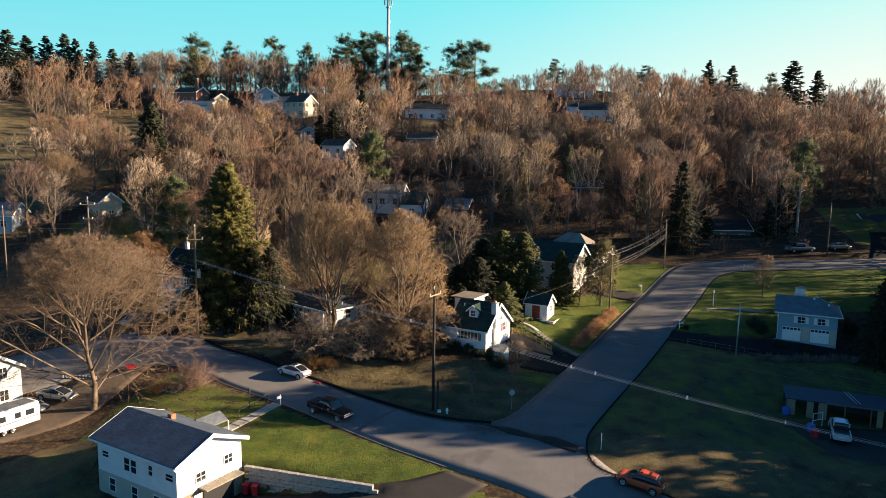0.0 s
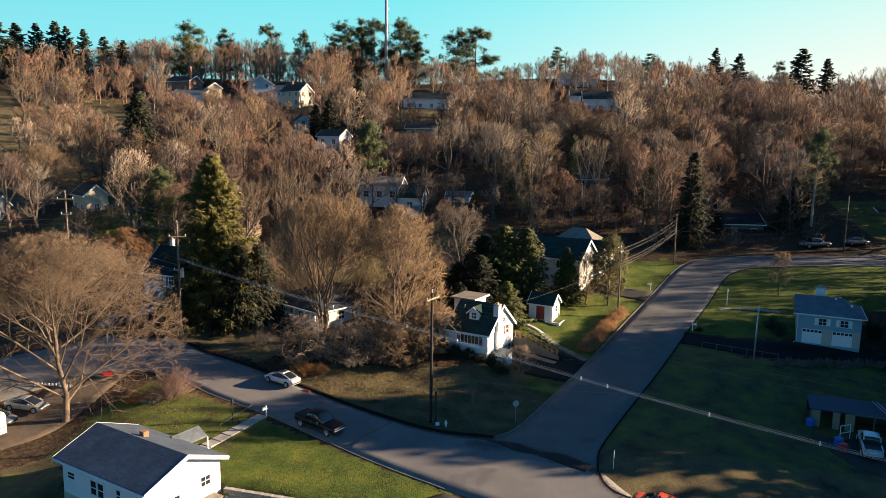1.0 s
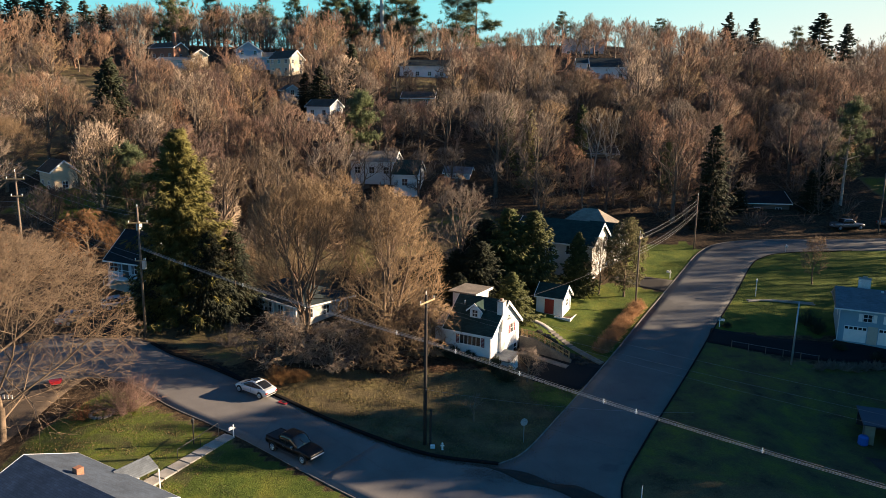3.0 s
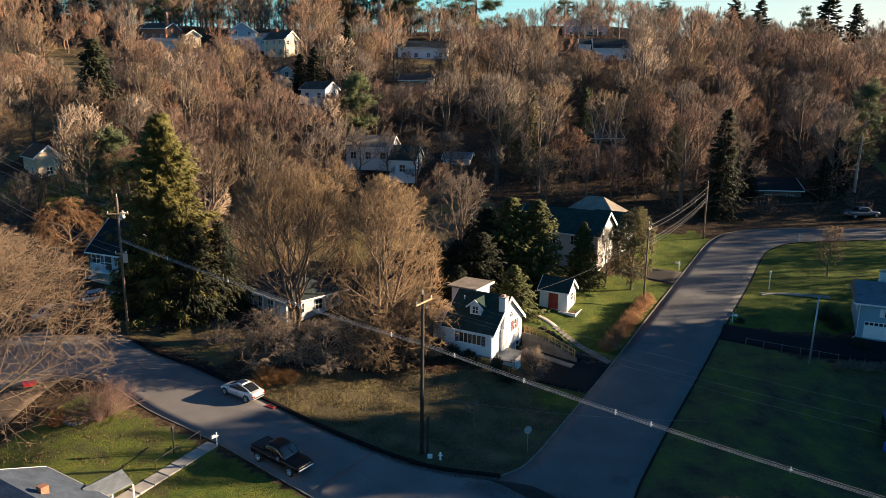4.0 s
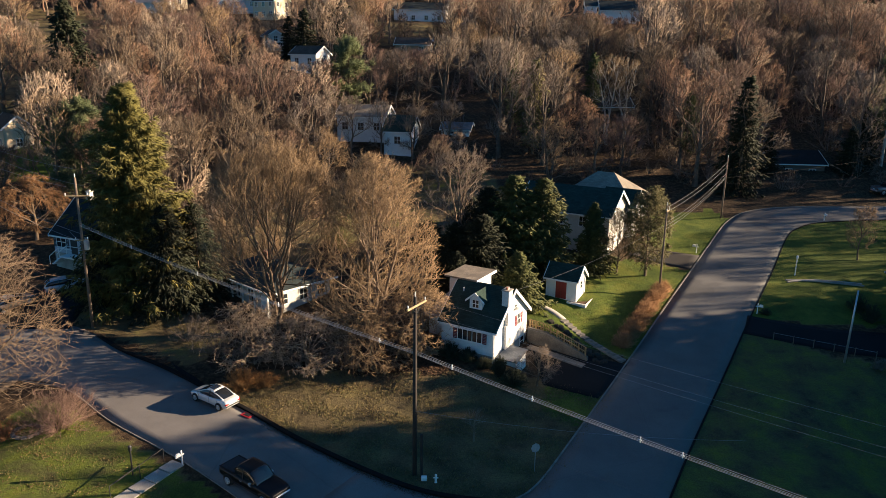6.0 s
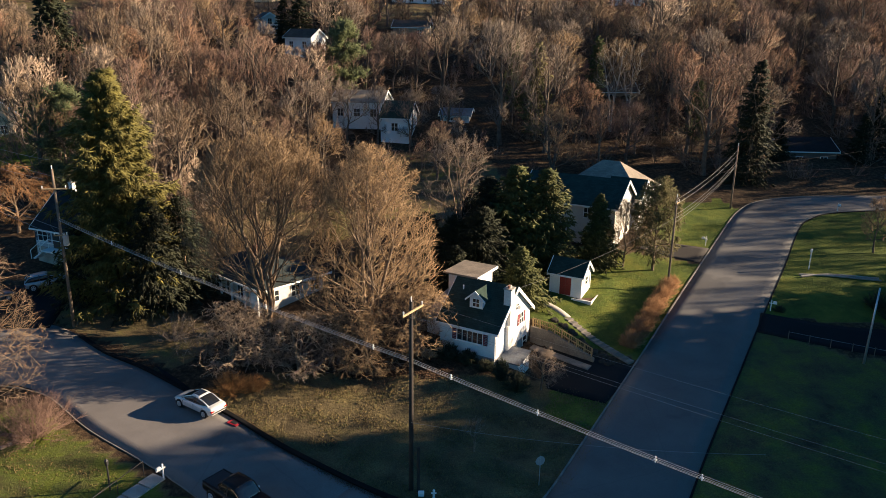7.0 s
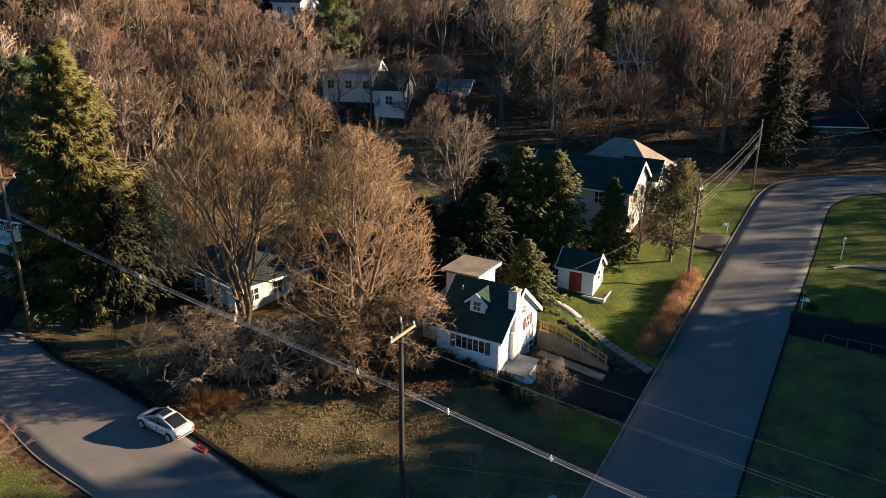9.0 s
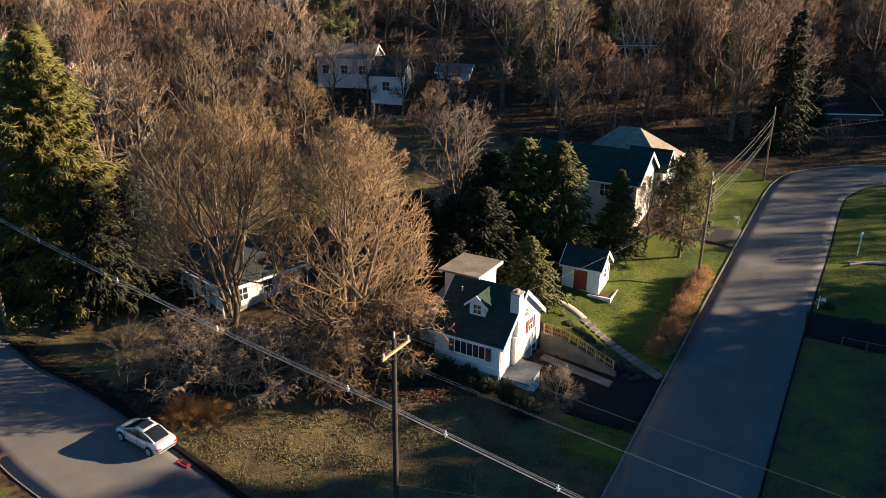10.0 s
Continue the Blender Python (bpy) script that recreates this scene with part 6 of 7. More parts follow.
pole("weathered timber pole beside the side road", 25.6, 106.8, 10.2, 55, .13, ((9.6, .9),), "pole")
pole("weathered timber pole at the bend", 40.6, 129.2, 8.6, 55, .13, (), "pole")
pole("pale leaning guy stub beside the black driveway", 39.7, 93.3, 7.3, 0, .11, (), "steel", lean=(0, 1), insul=False)
pole("pale timber pole behind the maple", -54.3, 108.5, 16.5, 12, .16, ((15.6, 2.2), (13.4, 1.4)), "pole")
pole("timber pole beside the far driveway", 74.5, 137.0, 10.0, 0, .14, (), "pole")
pole("slim timber pole far behind the maple", -72, 116, 13, -30, .13, (), "pole")
pole("timber pole at the lower street", 52, 44.2, 13.5, -32, .17, ((12.6, 2.0),), "pole_dark")


def cable(a, b, sag, r=0.015, material="wire", n=16):
    r = r * .58
    A, B = np.array(a), np.array(b)
    s = np.linspace(0, 1, n)
    P = A + (B - A) * s[:, None]
    P[:, 2] -= 4 * sag * s * (1 - s)
    return Shape().tube([tuple(p) for p in P], r, 5), P


def wire(a, b, sag, r=0.015, material="wire", label="thin grey overhead wire between poles"):
    s, _ = cable(a, b, sag, r)
    plain("overhead_wire", s, MAT[material], Matrix.Identity(4), label, "wire", "overhead wires")


pA, pB, pE = Vector((-.85, 75.85, 9.3)), Vector((-34.3, 97.7, 12.7)), Vector((52, 44.1, 5.15))
for off, r in (((0, 0, 0), .021), ((.06, .06, .10), .017), ((-.06, -.06, .12), .017), ((0, .03, .25), .016)):
    for a, b, sag in ((pA, pB, .4), (pA, pE, .95)):
        o = Vector(off)
        wire(a + o, b + o, sag, r, "cable_pale", "bundle of pale spaced cables")
sp = Shape().box(-.03, -.035, -.06, .03, .035, .32, .01).box(-.03, -.10, .07, .03, .10, .14, .01)
for a, b, sag, fs in ((pA, pB, .4, (.078, .33, .571, .8)), (pA, pE, .95, (.048, .144, .257, .297, .437, .569, .70, .84))):
    for f in fs:
        p = a + (b - a) * f
        plain("cable_spacer", sp.mesh("cable_spacer"), MAT["ceramic"], pose(p.x, p.y, p.z - 4 * sag * f * (1 - f), 0, 0, 58), "white plastic cable spacer", "spacer", "cable spacers")
wire((-.85, 75.4, 5.2), (22, 74, 4.0), .5, .014, "wire", "service wire to the side road")
for dx, dy, z0, z1 in ((.54, .94, 13.25, 11.3), (-.54, -.94, 13.25, 11.1), (.1, .1, 12.5, 9.6)):
    wire((-.85 + dx, 75.5 + dy, z0), (52 + dx, 44.2 + dy, z1), .8, .009, "wire", "thin bare conductor on the crossarm")
wire((-.85, 75.4, 5.0), (52, 44.1, 4.6), .7, .012, "wire_black", "thin black telephone line")
wire((-.85, 75.4, 5.0), (-34.3, 97.7, 8.2), .6, .012, "wire_black", "thin black telephone line")
for z0, z1, s in ((9.7, 8.2, .5), (9.2, 7.6, .5), (8.0, 6.6, .55), (7.6, 6.2, .6), (7.2, 6.0, .6)):
    wire((25.6, 106.8, 4.0 + z0 - .2), (40.6, 129.2, 7.2 + z1), s, .022)
wire((25.6, 106.8, 11.5), (8.0, 94.5, 7.8), .5, .014)
wire((40.6, 129.2, 13.2), (74.5, 137, 17), .5, .016, "wire_black", "thin black overhead line")
wire((40.6, 129.2, 12.4), (90, 134, 15), .4, .016, "wire_black", "thin black overhead line")
for dx, z0, z1 in ((-1.0, 17.2, 19.6), (1.0, 17.2, 19.6), (0, 18.9, 20.9)):
    wire((-34.4 + dx * .8, 97.8 + dx * .2, z0 - .6), (-54.3 + dx * .8, 108.5 + dx * .5, z1 + .5), .7, .022)
    wire((-54.3 + dx * .8, 108.5 + dx * .5, z1 + .5), (-86, 124, z1 - 1), .8, .022)
for z0, z1 in ((12.4, 16.5), (11.6, 15.8)):
    wire((-34.4, 97.8, z0 - .5), (-54.3, 108.5, z1), .6, .025, "wire", "pale overhead cable between tall poles")
    wire((-54.3, 108.5, z1), (-90, 122, z1), .8, .025, "wire", "pale overhead cable between tall poles")
wire((-34.4, 97.8, 11.4), (-41, 108, 9.6), .3, .014)

# radio mast on the ridge
mast = thing("radio_mast", pose(-22.1, 280, land1(-22, 280)), "tall pale radio mast above the pines", "mast")
H = 90 - land1(-22, 280)
part("shaft", Shape().tube([(0, 0, -1), (0, 0, H * .5), (0, 0, H)], [.75, .6, .42], 14), MAT["signback"], mast, smooth=True)
for f, q in ((.55, .75), (.68, .7), (.80, .9), (.90, .7)):
    part("collar", Shape().tube([(0, 0, H * f - .15), (0, 0, H * f + .15)], q, 12), MAT["steel"], mast)
    part("antenna", Shape().box(q, -.15, H * f - .6, q + .25, .15, H * f + .6, .04), MAT["trim"], mast)
part("antenna_array", Shape().box(-1.6, -.2, H * .82, -1.1, .2, H * .82 + 2.4).box(1.1, -.2, H * .82, 1.6, .2, H * .82 + 2.4).box(-.2, -1.7, H * .82, .3, -1.2, H * .82 + 2.4), MAT["trim"], mast)
# skyline conifers: bearing as x per metre of y, distance, height of the tip
for k, bx, y, top, w in ((1, -.598, 285, 78, 1.4), (0, -.572, 300, 78, 1.3), (0, -.545, 300, 78, 1.1), (1, -.520, 300, 79, 1.1), (0, -.505, 300, 77, 1), (0, -.482, 300, 76, 1), (1, -.455, 290, 72, 1.2), (0, -.430, 300, 72, 1.2), (2, -.340, 285, 77, 1), (3, -.295, 300, 77, .9), (4, -.235, 300, 79, .9), (2, -.190, 290, 75, .8),
                         (3, -.150, 295, 74, .7), (2, -.135, 280, 77, 1), (3, -.110, 285, 79, 1), (4, -.095, 290, 80, 1.0), (2, -.060, 285, 79, 1.1), (3, -.040, 290, 76, 1), (2, .015, 285, 76, 1), (4, .040, 280, 76, 1.2), (3, .150, 300, 72, 1), (3, .275, 300, 70, 1.2), (0, .360, 290, 71, .9), (0, .392, 290, 69, 1.1), (1, .475, 280, 70, 1.2), (0, .510, 285, 67, .9), (3, .445, 285, 66, .8)):
    ridge_tree(k, bx * y, y, top - 6.5, w * 1.35)
for k, x, y, top, w in ((1, -23.4, 205, 44.5, 1.4), (0, -30, 195, 38.5, 1.6), (0, -34, 198, 37, 1.6), (2, 41, 148, 24, .7), (0, 67, 146, 19, 1.5), (1, 54, 146, 18, 1.5), (0, 70, 148, 22, 1.3), (1, 74, 152, 21, 1.3), (0, -96, 190, 34, .8), (2, 13, 158, 30, .55), (1, 6, 118, 13, 1.1)):
    ridge_tree(k, x, y, top, w)
# bare trees east of the bend, out of view, added to cast streaked shade
for i in range(13):
    r = random.Random(1300 + i)
    y = 107 + 3.3 * i
    wood_tree(i % 5, TWIGS[i % 6], on_land(92 + 8 * (i % 2) + r.uniform(-3, 3), y, r.uniform(0, 360)) @ Matrix.Diagonal((1.0, 1.0, 1.1, 1)))
# evergreens east of the street, out of view, added to shade road and lawns
for i in range(66):
    r = random.Random(900 + i)
    row = i // 22
    y = 49 + 71 * ((i % 22) + row / 3) / 21
    x = 75 + 5 * row + r.uniform(-1, 1)
    top = np.interp(y, [49, 62, 65.5, 67, 70, 71, 74, 75, 78, 82, 85, 87.5, 89.5, 91, 93, 94.5, 97.5, 101, 104, 107, 111, 120], [19, 19, 18, 14.6, 14.2, 12.6, 12.8, 17, 20.6, 24.2, 27.0, 28.8, 28.2, 25.0, 22.4, 21.4, 22.2, 22.4, 21.6, 18.4, 13.6, 8]) + r.uniform(-.6, .6)
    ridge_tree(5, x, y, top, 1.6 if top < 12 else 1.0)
# evergreens beyond the bend, out of view, added to shade the wood floor
for i in range(7):
    r = random.Random(1500 + i)
    x, y = 118 + 7 * (i % 2) + r.uniform(-2, 2), 149 + 3.2 * i
    ridge_tree(5, x, y, land1(x, y) + 16 + r.uniform(-2, 2), 1.5)

# ---- vehicles ----
def ring(x, hw, zb, zt):
    h = zt - zb
    half = [(.25 * hw, zb), (.80 * hw, zb), (.95 * hw, zb + .07), (hw, zb + .36 * h), (.985 * hw, zb + .68 * h), (.945 * hw, zt - .05), (.84 * hw, zt - .005), (.45 * hw, zt + .02), (.12 * hw, zt + .025)]
    return [(x, y, z) for y, z in half] + [(x, -y, z) for y, z in reversed(half)]


def cabin_half(wb, wt, zs, zr):
    """Half the outline of the cabin at one station: the sill, the side glass, then the roof."""
    h = zr - zs
    return [(wb, zs), (wb * .62 + wt * .38, zs + .45 * h), (wt * 1.03, zs + .84 * h), (wt * .93, zs + .97 * h), (wt * .55, zr + .012), (wt * .15, zr + .02)]


def wheel(car_, x, y, r, w=0.22):
    s = 1 if y > 0 else -1
    ty = Shape().tube([(x, y - s * w, r), (x, y - s * w * .9, r), (x, y - s * .03, r), (x, y, r)], [r * .9, r, r, r * .9], 20)
    t = part("wheel", ty, MAT["rubber"], car_)
    rim = Shape().tube([(x, y - s * .05, r), (x, y + s * .008, r)], [r * .62, r * .60], 16)
    part("rim", rim, MAT["black"], t)
    spk = Shape()
    for k in range(5):
        a = k * 1.2566
        spk.tube([(x, y + s * .012, r), (x + math.cos(a) * r * .58, y + s * .02, r + math.sin(a) * r * .58)], .05, 5)
    ho = [(x + math.cos(a * .3927) * r * .62, y + s * .015, r + math.sin(a * .3927) * r * .62) for a in range(17)]
    spk.tube(ho, .028, 5, False)
    part("spokes", spk, MAT["chrome"], t)


def vehicle(label, m, paint, L, W, body, cabin, wheels, r=0.33, rack=False, sunroof=False, bed=None, category="car"):
    """body: stations (x, half width share, bottom, top); cabin: stations (x, foot share, top share, sill, roof)."""
    v = thing("car" if not bed else "pickup_truck", m, label, category, "parked vehicles")
    hw = W * .94 / 2
    body = [(x * .94, *q) for x, *q in body]
    cabin = [(x * .95, *q) for x, *q in cabin]
    P = MAT[paint]
    part("body", Shape().loft([ring(x, hw * a, b, c) for x, a, b, c in spline(body, .16)]), P, v, smooth=True)
    rows = spline(cabin, .12)
    full = lambda h, x: [(x, y, z) for y, z in h] + [(x, -y, z) for y, z in reversed(h)]
    part("greenhouse", Shape().loft([full(cabin_half(hw * a, hw * b, c, d), x) for x, a, b, c, d in rows]), MAT["glass_car"], v, "dark tinted glass", smooth=True)
    crest = max(q[4] for q in cabin)
    top = [q for q in rows if q[4] > crest - .065]
    lids = []
    for x, a, b, c, d in top:
        h = cabin_half(hw * a, hw * b, c, d)[2:]
        out = [(y + .016, z + .012) for y, z in h]
        inn = [(y - .02, z - .05) for y, z in h]
        lids.append(full(out, x) + list(reversed(full(inn, x))))
    part("roof", Shape().loft(lids), P, v, smooth=True)
    xf, xb = body[-1][0], body[0][0]
    x0, x1, xm = top[0][0], top[-1][0], (top[0][0] + top[-1][0]) / 2
    at = lambda x: [float(np.interp(x, rows[:, 0], rows[:, i])) for i in range(1, 5)]
    am, bm_, cm, dm_ = at(xm)
    for sy in (-1, 1):
        def edge(xa, xe):
            pts = []
            for k in range(6):
                x = xa + (xe - xa) * k / 5
                a, b, c, d = at(x)
                y, z = cabin_half(hw * a, hw * b, c, d)[2]
                pts.append((x, sy * y, z))
            return pts
        part("pillar", Shape().tube(edge(x1 - .05, cabin[-1][0] - .04), .04, 6), P, v, smooth=True)
        part("pillar", Shape().tube(edge(x0 + .05, cabin[0][0] + .04), .06, 6), P, v, smooth=True)
        h = cabin_half(hw * am, hw * bm_, cm, dm_)
        part("pillar", Shape().tube([(xm, sy * (y + .006), z) for y, z in h[:4]], .035, 6), MAT["black"], v)
        part("mirror", Shape().box(cabin[-1][0] - .62, sy * (hw + .05) - .11, cm - .02, cabin[-1][0] - .42, sy * (hw + .05) + .11, cm + .13, .04), MAT["chrome"] if bed else P, v)
        part("headlight", Shape().box(xf - .30, sy * hw * .64 - .16, body[-2][3] - .26, xf - .03, sy * hw * .64 + .16, body[-2][3] - .10, .03), MAT["lamp_clear"], v)
        part("tail_light", Shape().box(xb - .01, sy * hw * .70 - .17, body[1][3] - .32, xb + .22, sy * hw * .70 + .17, body[1][3] - .16, .03), MAT["lamp_red"], v)
        for xd in (xm, cabin[-1][0] - .35, xm - 1.05):
            part("door_line", Shape().box(xd - .010, sy * hw * .99 - .02, body[2][2] + .16, xd + .010, sy * hw * .99 + .012, cm - .06), MAT["black"], v)
        for xd in (xm - .16, xm + .85):
            part("door_handle", Shape().box(xd - .10, sy * (hw * .985 + .012) - .02, cm - .20, xd + .10, sy * (hw * .985 + .012) + .02, cm - .16, .01), P if not bed else MAT["chrome"], v)
        part("sill_trim", Shape().box(wheels[0] + r + .12, sy * hw * .97 - .03, body[2][2], wheels[1] - r - .12, sy * hw * .97 + .03, body[2][2] + .09, .02), MAT["black"], v)
    chrome = MAT["chrome"] if bed else MAT["black"]
    part("bumper", Shape().box(xf - .14, -hw * .84, body[-1][2] + .02, xf + .05, hw * .84, body[-1][2] + .17, .05), chrome, v)
    part("grille", Shape().box(xf - .10, -hw * .42, body[-1][2] + .20, xf + .025, hw * .42, body[-1][3] - .03, .02), MAT["black"], v)
    part("bumper", Shape().box(xb - .05, -hw * .84, body[0][2] + .02, xb + .12, hw * .84, body[0][2] + .16, .05), chrome, v)
    part("number_plate", Shape().box(xb - .03, -.26, body[0][2] + .22, xb + .06, .26, body[0][2] + .35), MAT["trim"], v)
    for x in wheels:
        for sy in (-1, 1):
            part("wheel_arch", Shape().tube([(x, sy * (hw - .2), r + .02), (x, sy * (hw + .012), r + .02)], r * 1.13, 22), MAT["black"], v)
            wheel(v, x, sy * (hw + .03), r)
    if sunroof:
        part("sunroof", Shape().box(x0 + .18, -hw * .46, crest - .02, x1 - .12, hw * .46, crest + .042, .01), MAT["glass_car"], v, "black glass sunroof")
    if rack:
        for sy in (-1, 1):
            part("roof_rail", Shape().tube([(x0, sy * hw * .62, crest - .02), (x0 + .12, sy * hw * .62, crest + .09), (x1 - .12, sy * hw * .62, crest + .09), (x1, sy * hw * .62, crest - .02)], .028, 6), MAT["black"], v)
        part("crossbar", Shape().box(xm - .3, -hw * .66, crest + .08, xm - .22, hw * .66, crest + .12), MAT["black"], v)
        part("rack_clamp", Shape().box(x1 - .45, hw * .55, crest + .08, x1 - .28, hw * .75, crest + .24, .03), MAT["black"], v)
    if bed:
        b0, b1, z0, cover = bed
        if cover:
            part("tonneau_cover", Shape().box(b0, -hw * .82, z0 - .02, b1, hw * .82, z0 + .045, .02), MAT["black"], v, "black soft bed cover")
        else:
            part("bed_floor", Shape().box(b0, -hw * .80, z0 - .02, b1, hw * .80, z0 + .035), MAT["black"], v)
        for sy in (-1, 1):
            part("bed_rail", Shape().box(b0, sy * hw * .88 - .05, z0, b1, sy * hw * .88 + .05, z0 + .075, .02), P, v)
        part("tailgate", Shape().box(xb - .02, -hw * .8, z0 - .42, xb + .09, hw * .8, z0 + .06, .03), P, v)
    return v


SEDAN_BODY = [(-2.36, .74, .42, .78), (-2.26, .90, .30, .92), (-1.9, .96, .24, .98), (-1.2, 1, .20, .97), (0, 1, .19, .91), (1.1, 1, .20, .87), (1.8, .97, .22, .78), (2.2, .88, .26, .68), (2.38, .70, .34, .56)]
SEDAN_CABIN = [(-1.85, .76, .68, .93, .97), (-1.4, .84, .66, .93, 1.18), (-.95, .89, .66, .92, 1.34), (-.3, .90, .68, .91, 1.43), (.25, .90, .67, .90, 1.40), (.75, .88, .70, .88, 1.20), (1.45, .80, .76, .83, .88)]
SUV_BODY = [(-2.2, .76, .46, .90), (-2.1, .92, .38, 1.0), (-1.7, .98, .32, 1.04), (-1.0, 1, .28, 1.0), (0, 1, .27, .97), (1.0, 1, .28, .95), (1.75, .96, .30, .88), (2.1, .86, .34, .76), (2.22, .70, .42, .64)]
SUV_CABIN = [(-2.1, .80, .72, .98, 1.06), (-1.85, .86, .69, 1.0, 1.36), (-1.5, .89, .68, 1.0, 1.52), (-.8, .90, .70, .98, 1.58), (.05, .90, .70, .96, 1.56), (.5, .89, .70, .95, 1.40), (1.25, .82, .78, .91, .95)]
TRUCK_BODY = [(-2.85, .90, .56, 1.06), (-2.8, .97, .48, 1.12), (-1.8, 1, .44, 1.12), (-.6, 1, .42, 1.10), (.5, 1, .42, 1.08), (1.5, 1, .43, 1.08), (2.3, .97, .45, 1.03), (2.75, .90, .48, .93), (2.86, .80, .54, .80)]
TRUCK_CABIN = [(-1.22, .86, .82, 1.06, 1.12), (-1.18, .88, .79, 1.07, 1.45), (-1.08, .90, .77, 1.07, 1.74), (-.5, .90, .77, 1.07, 1.82), (.45, .90, .77, 1.06, 1.80), (.72, .90, .78, 1.06, 1.60), (1.2, .86, .82, 1.04, 1.09)]


def on_road(x, y, rz, dz=0.06):
    e = .9
    c, s = math.cos(radians(rz)), math.sin(radians(rz))
    dzdx = (land1(x + c * e, y + s * e) - land1(x - c * e, y - s * e)) / (2 * e)
    return pose(x, y, land1(x, y) + dz, 0, 0, rz) @ pose(0, 0, 0, 0, -math.degrees(math.atan(dzdx)), 0)


vehicle("silver sedan with a black glass roof at the kerb", on_road(-18.2, 85.2, 148), "silver", 4.75, 1.86, SEDAN_BODY, SEDAN_CABIN, (-1.42, 1.42), sunroof=True)
vehicle("black crew-cab pickup with a covered bed", on_road(-11.9, 73.75, -35), "blackpaint", 5.8, 2.0, TRUCK_BODY, TRUCK_CABIN, (-1.75, 1.85), .4, bed=(-2.7, -1.2, 1.12, True), category="pickup")
vehicle("orange crossover with black roof rails", on_road(18.1, 60.9, 149), "orange", 4.5, 1.85, SUV_BODY, SUV_CABIN, (-1.35, 1.35), .36, rack=True)
vehicle("silver pickup with an open bed before the carport", on_road(43.6, 74.4, 66), "silver", 5.6, 1.95, TRUCK_BODY, TRUCK_CABIN, (-1.75, 1.85), .38, bed=(-2.7, -1.2, 1.12, False), category="pickup")
vehicle("champagne sedan on the brown drive", on_road(-44.6, 79.6, -8), "beige_car", 4.75, 1.85, SEDAN_BODY, SEDAN_CABIN, (-1.42, 1.42))
vehicle("dark grey sedan on the brown drive", on_road(-46.6, 77.2, -8), "grey_car", 4.75, 1.85, SEDAN_BODY, SEDAN_CABIN, (-1.42, 1.42))
vehicle("pale blue crossover below the dark-roofed cape", on_road(-40.8, 105.6, 30), "blue_car", 4.5, 1.85, SUV_BODY, SUV_CABIN, (-1.35, 1.35), .36)
vehicle("dark car in the shade below the cape", on_road(-44.6, 101.6, 60), "grey_car", 4.75, 1.85, SEDAN_BODY, SEDAN_CABIN, (-1.42, 1.42))
vehicle("dark pickup at the far driveway", on_road(70, 138.6, 5), "grey_car", 5.6, 1.95, TRUCK_BODY, TRUCK_CABIN, (-1.75, 1.85), .38, bed=(-2.7, -1.2, 1.12, False), category="pickup")
vehicle("dark grey sedan at the far driveway", on_road(78.5, 140.2, 5), "grey_car", 4.75, 1.85, SEDAN_BODY, SEDAN_CABIN, (-1.42, 1.42))

# camper trailer
cp = thing("camper_trailer", on_land(-46.6, 72.4, 62), "long white camper trailer with small windows", "trailer")
part("shell", Shape().loft([[(x, y * 1.2, .55 + z * 2.1) for y, z in ((-1, 0), (1, 0), (1, .86), (.9, .97), (.7, 1), (-.7, 1), (-.9, .97), (-1, .86))] for x in (-3.4, -3.2, 3.0, 3.4)]), MAT["trim"], cp)
part("roof_panel", Shape().box(-3.2, -1.0, 2.66, 3.1, 1.0, 2.7), MAT["roof_grey"], cp)
for x, w in ((-2.4, .9), (-.6, .6), (1.0, .6), (2.3, .9)):
    part("window", Shape().box(x - w / 2, -1.235, 1.5, x + w / 2, -1.19, 2.1), MAT["glass"], cp)
part("end_window", Shape().box(3.38, -.6, 1.5, 3.43, .6, 2.1), MAT["glass"], cp)
for x in (-.5, .4):
    for s_ in (-1, 1):
        wheel(cp, x, s_ * 1.18, .34)
part("stripe", Shape().box(-3.3, -1.225, 1.15, 3.2, -1.2, 1.25), MAT["grey_car"], cp)

# open carport and shed row in the shade
cpt = thing("carport", pose(45.6, 80.2, -1.7, 0, 0, -21), "low dark carport shed with a blue-grey metal roof", "carport")
part("roof", Shape().prism([(-2.6, 2.2), (1.4, 2.5), (1.4, 2.62), (-2.6, 2.32)], -5.0, 8.5), gloss("blue_grey_metal_roof", (0.030, 0.042, 0.065), .6, .2, 0), cpt)
# back wall in black, for the shade inside the carport
part("back_wall", Shape().box(-4.9, 1.0, -.6, 8.3, 1.15, 2.45), MAT["black"], cpt)
for x0, x1 in ((-4.8, -3.9), (-2.7, -2.0), (-1.5, -.6), (4.4, 5.0), (7.3, 8.2)):
    part("wall_panel", Shape().box(x0, -2.2, -.4, x1, -2.1, 2.2), MAT["tanpaint"], cpt)
for x in (-4.85, 1.2, 3.8, 8.25):
    part("post", Shape().box(x - .07, -2.3, -.4, x + .07, -2.16, 2.22), MAT["brown"], cpt)
part("gutter", Shape().box(-.8, -2.72, 2.15, 6.0, -2.6, 2.3), MAT["brown"], cpt)
for k in range(2):
    part("ladder_rail", Shape().tube([(2.3 + k * .4, -2.2, 2.5), (1.4 + k * .4, .9, 2.8)], .04, 6), MAT["steel"], cpt)

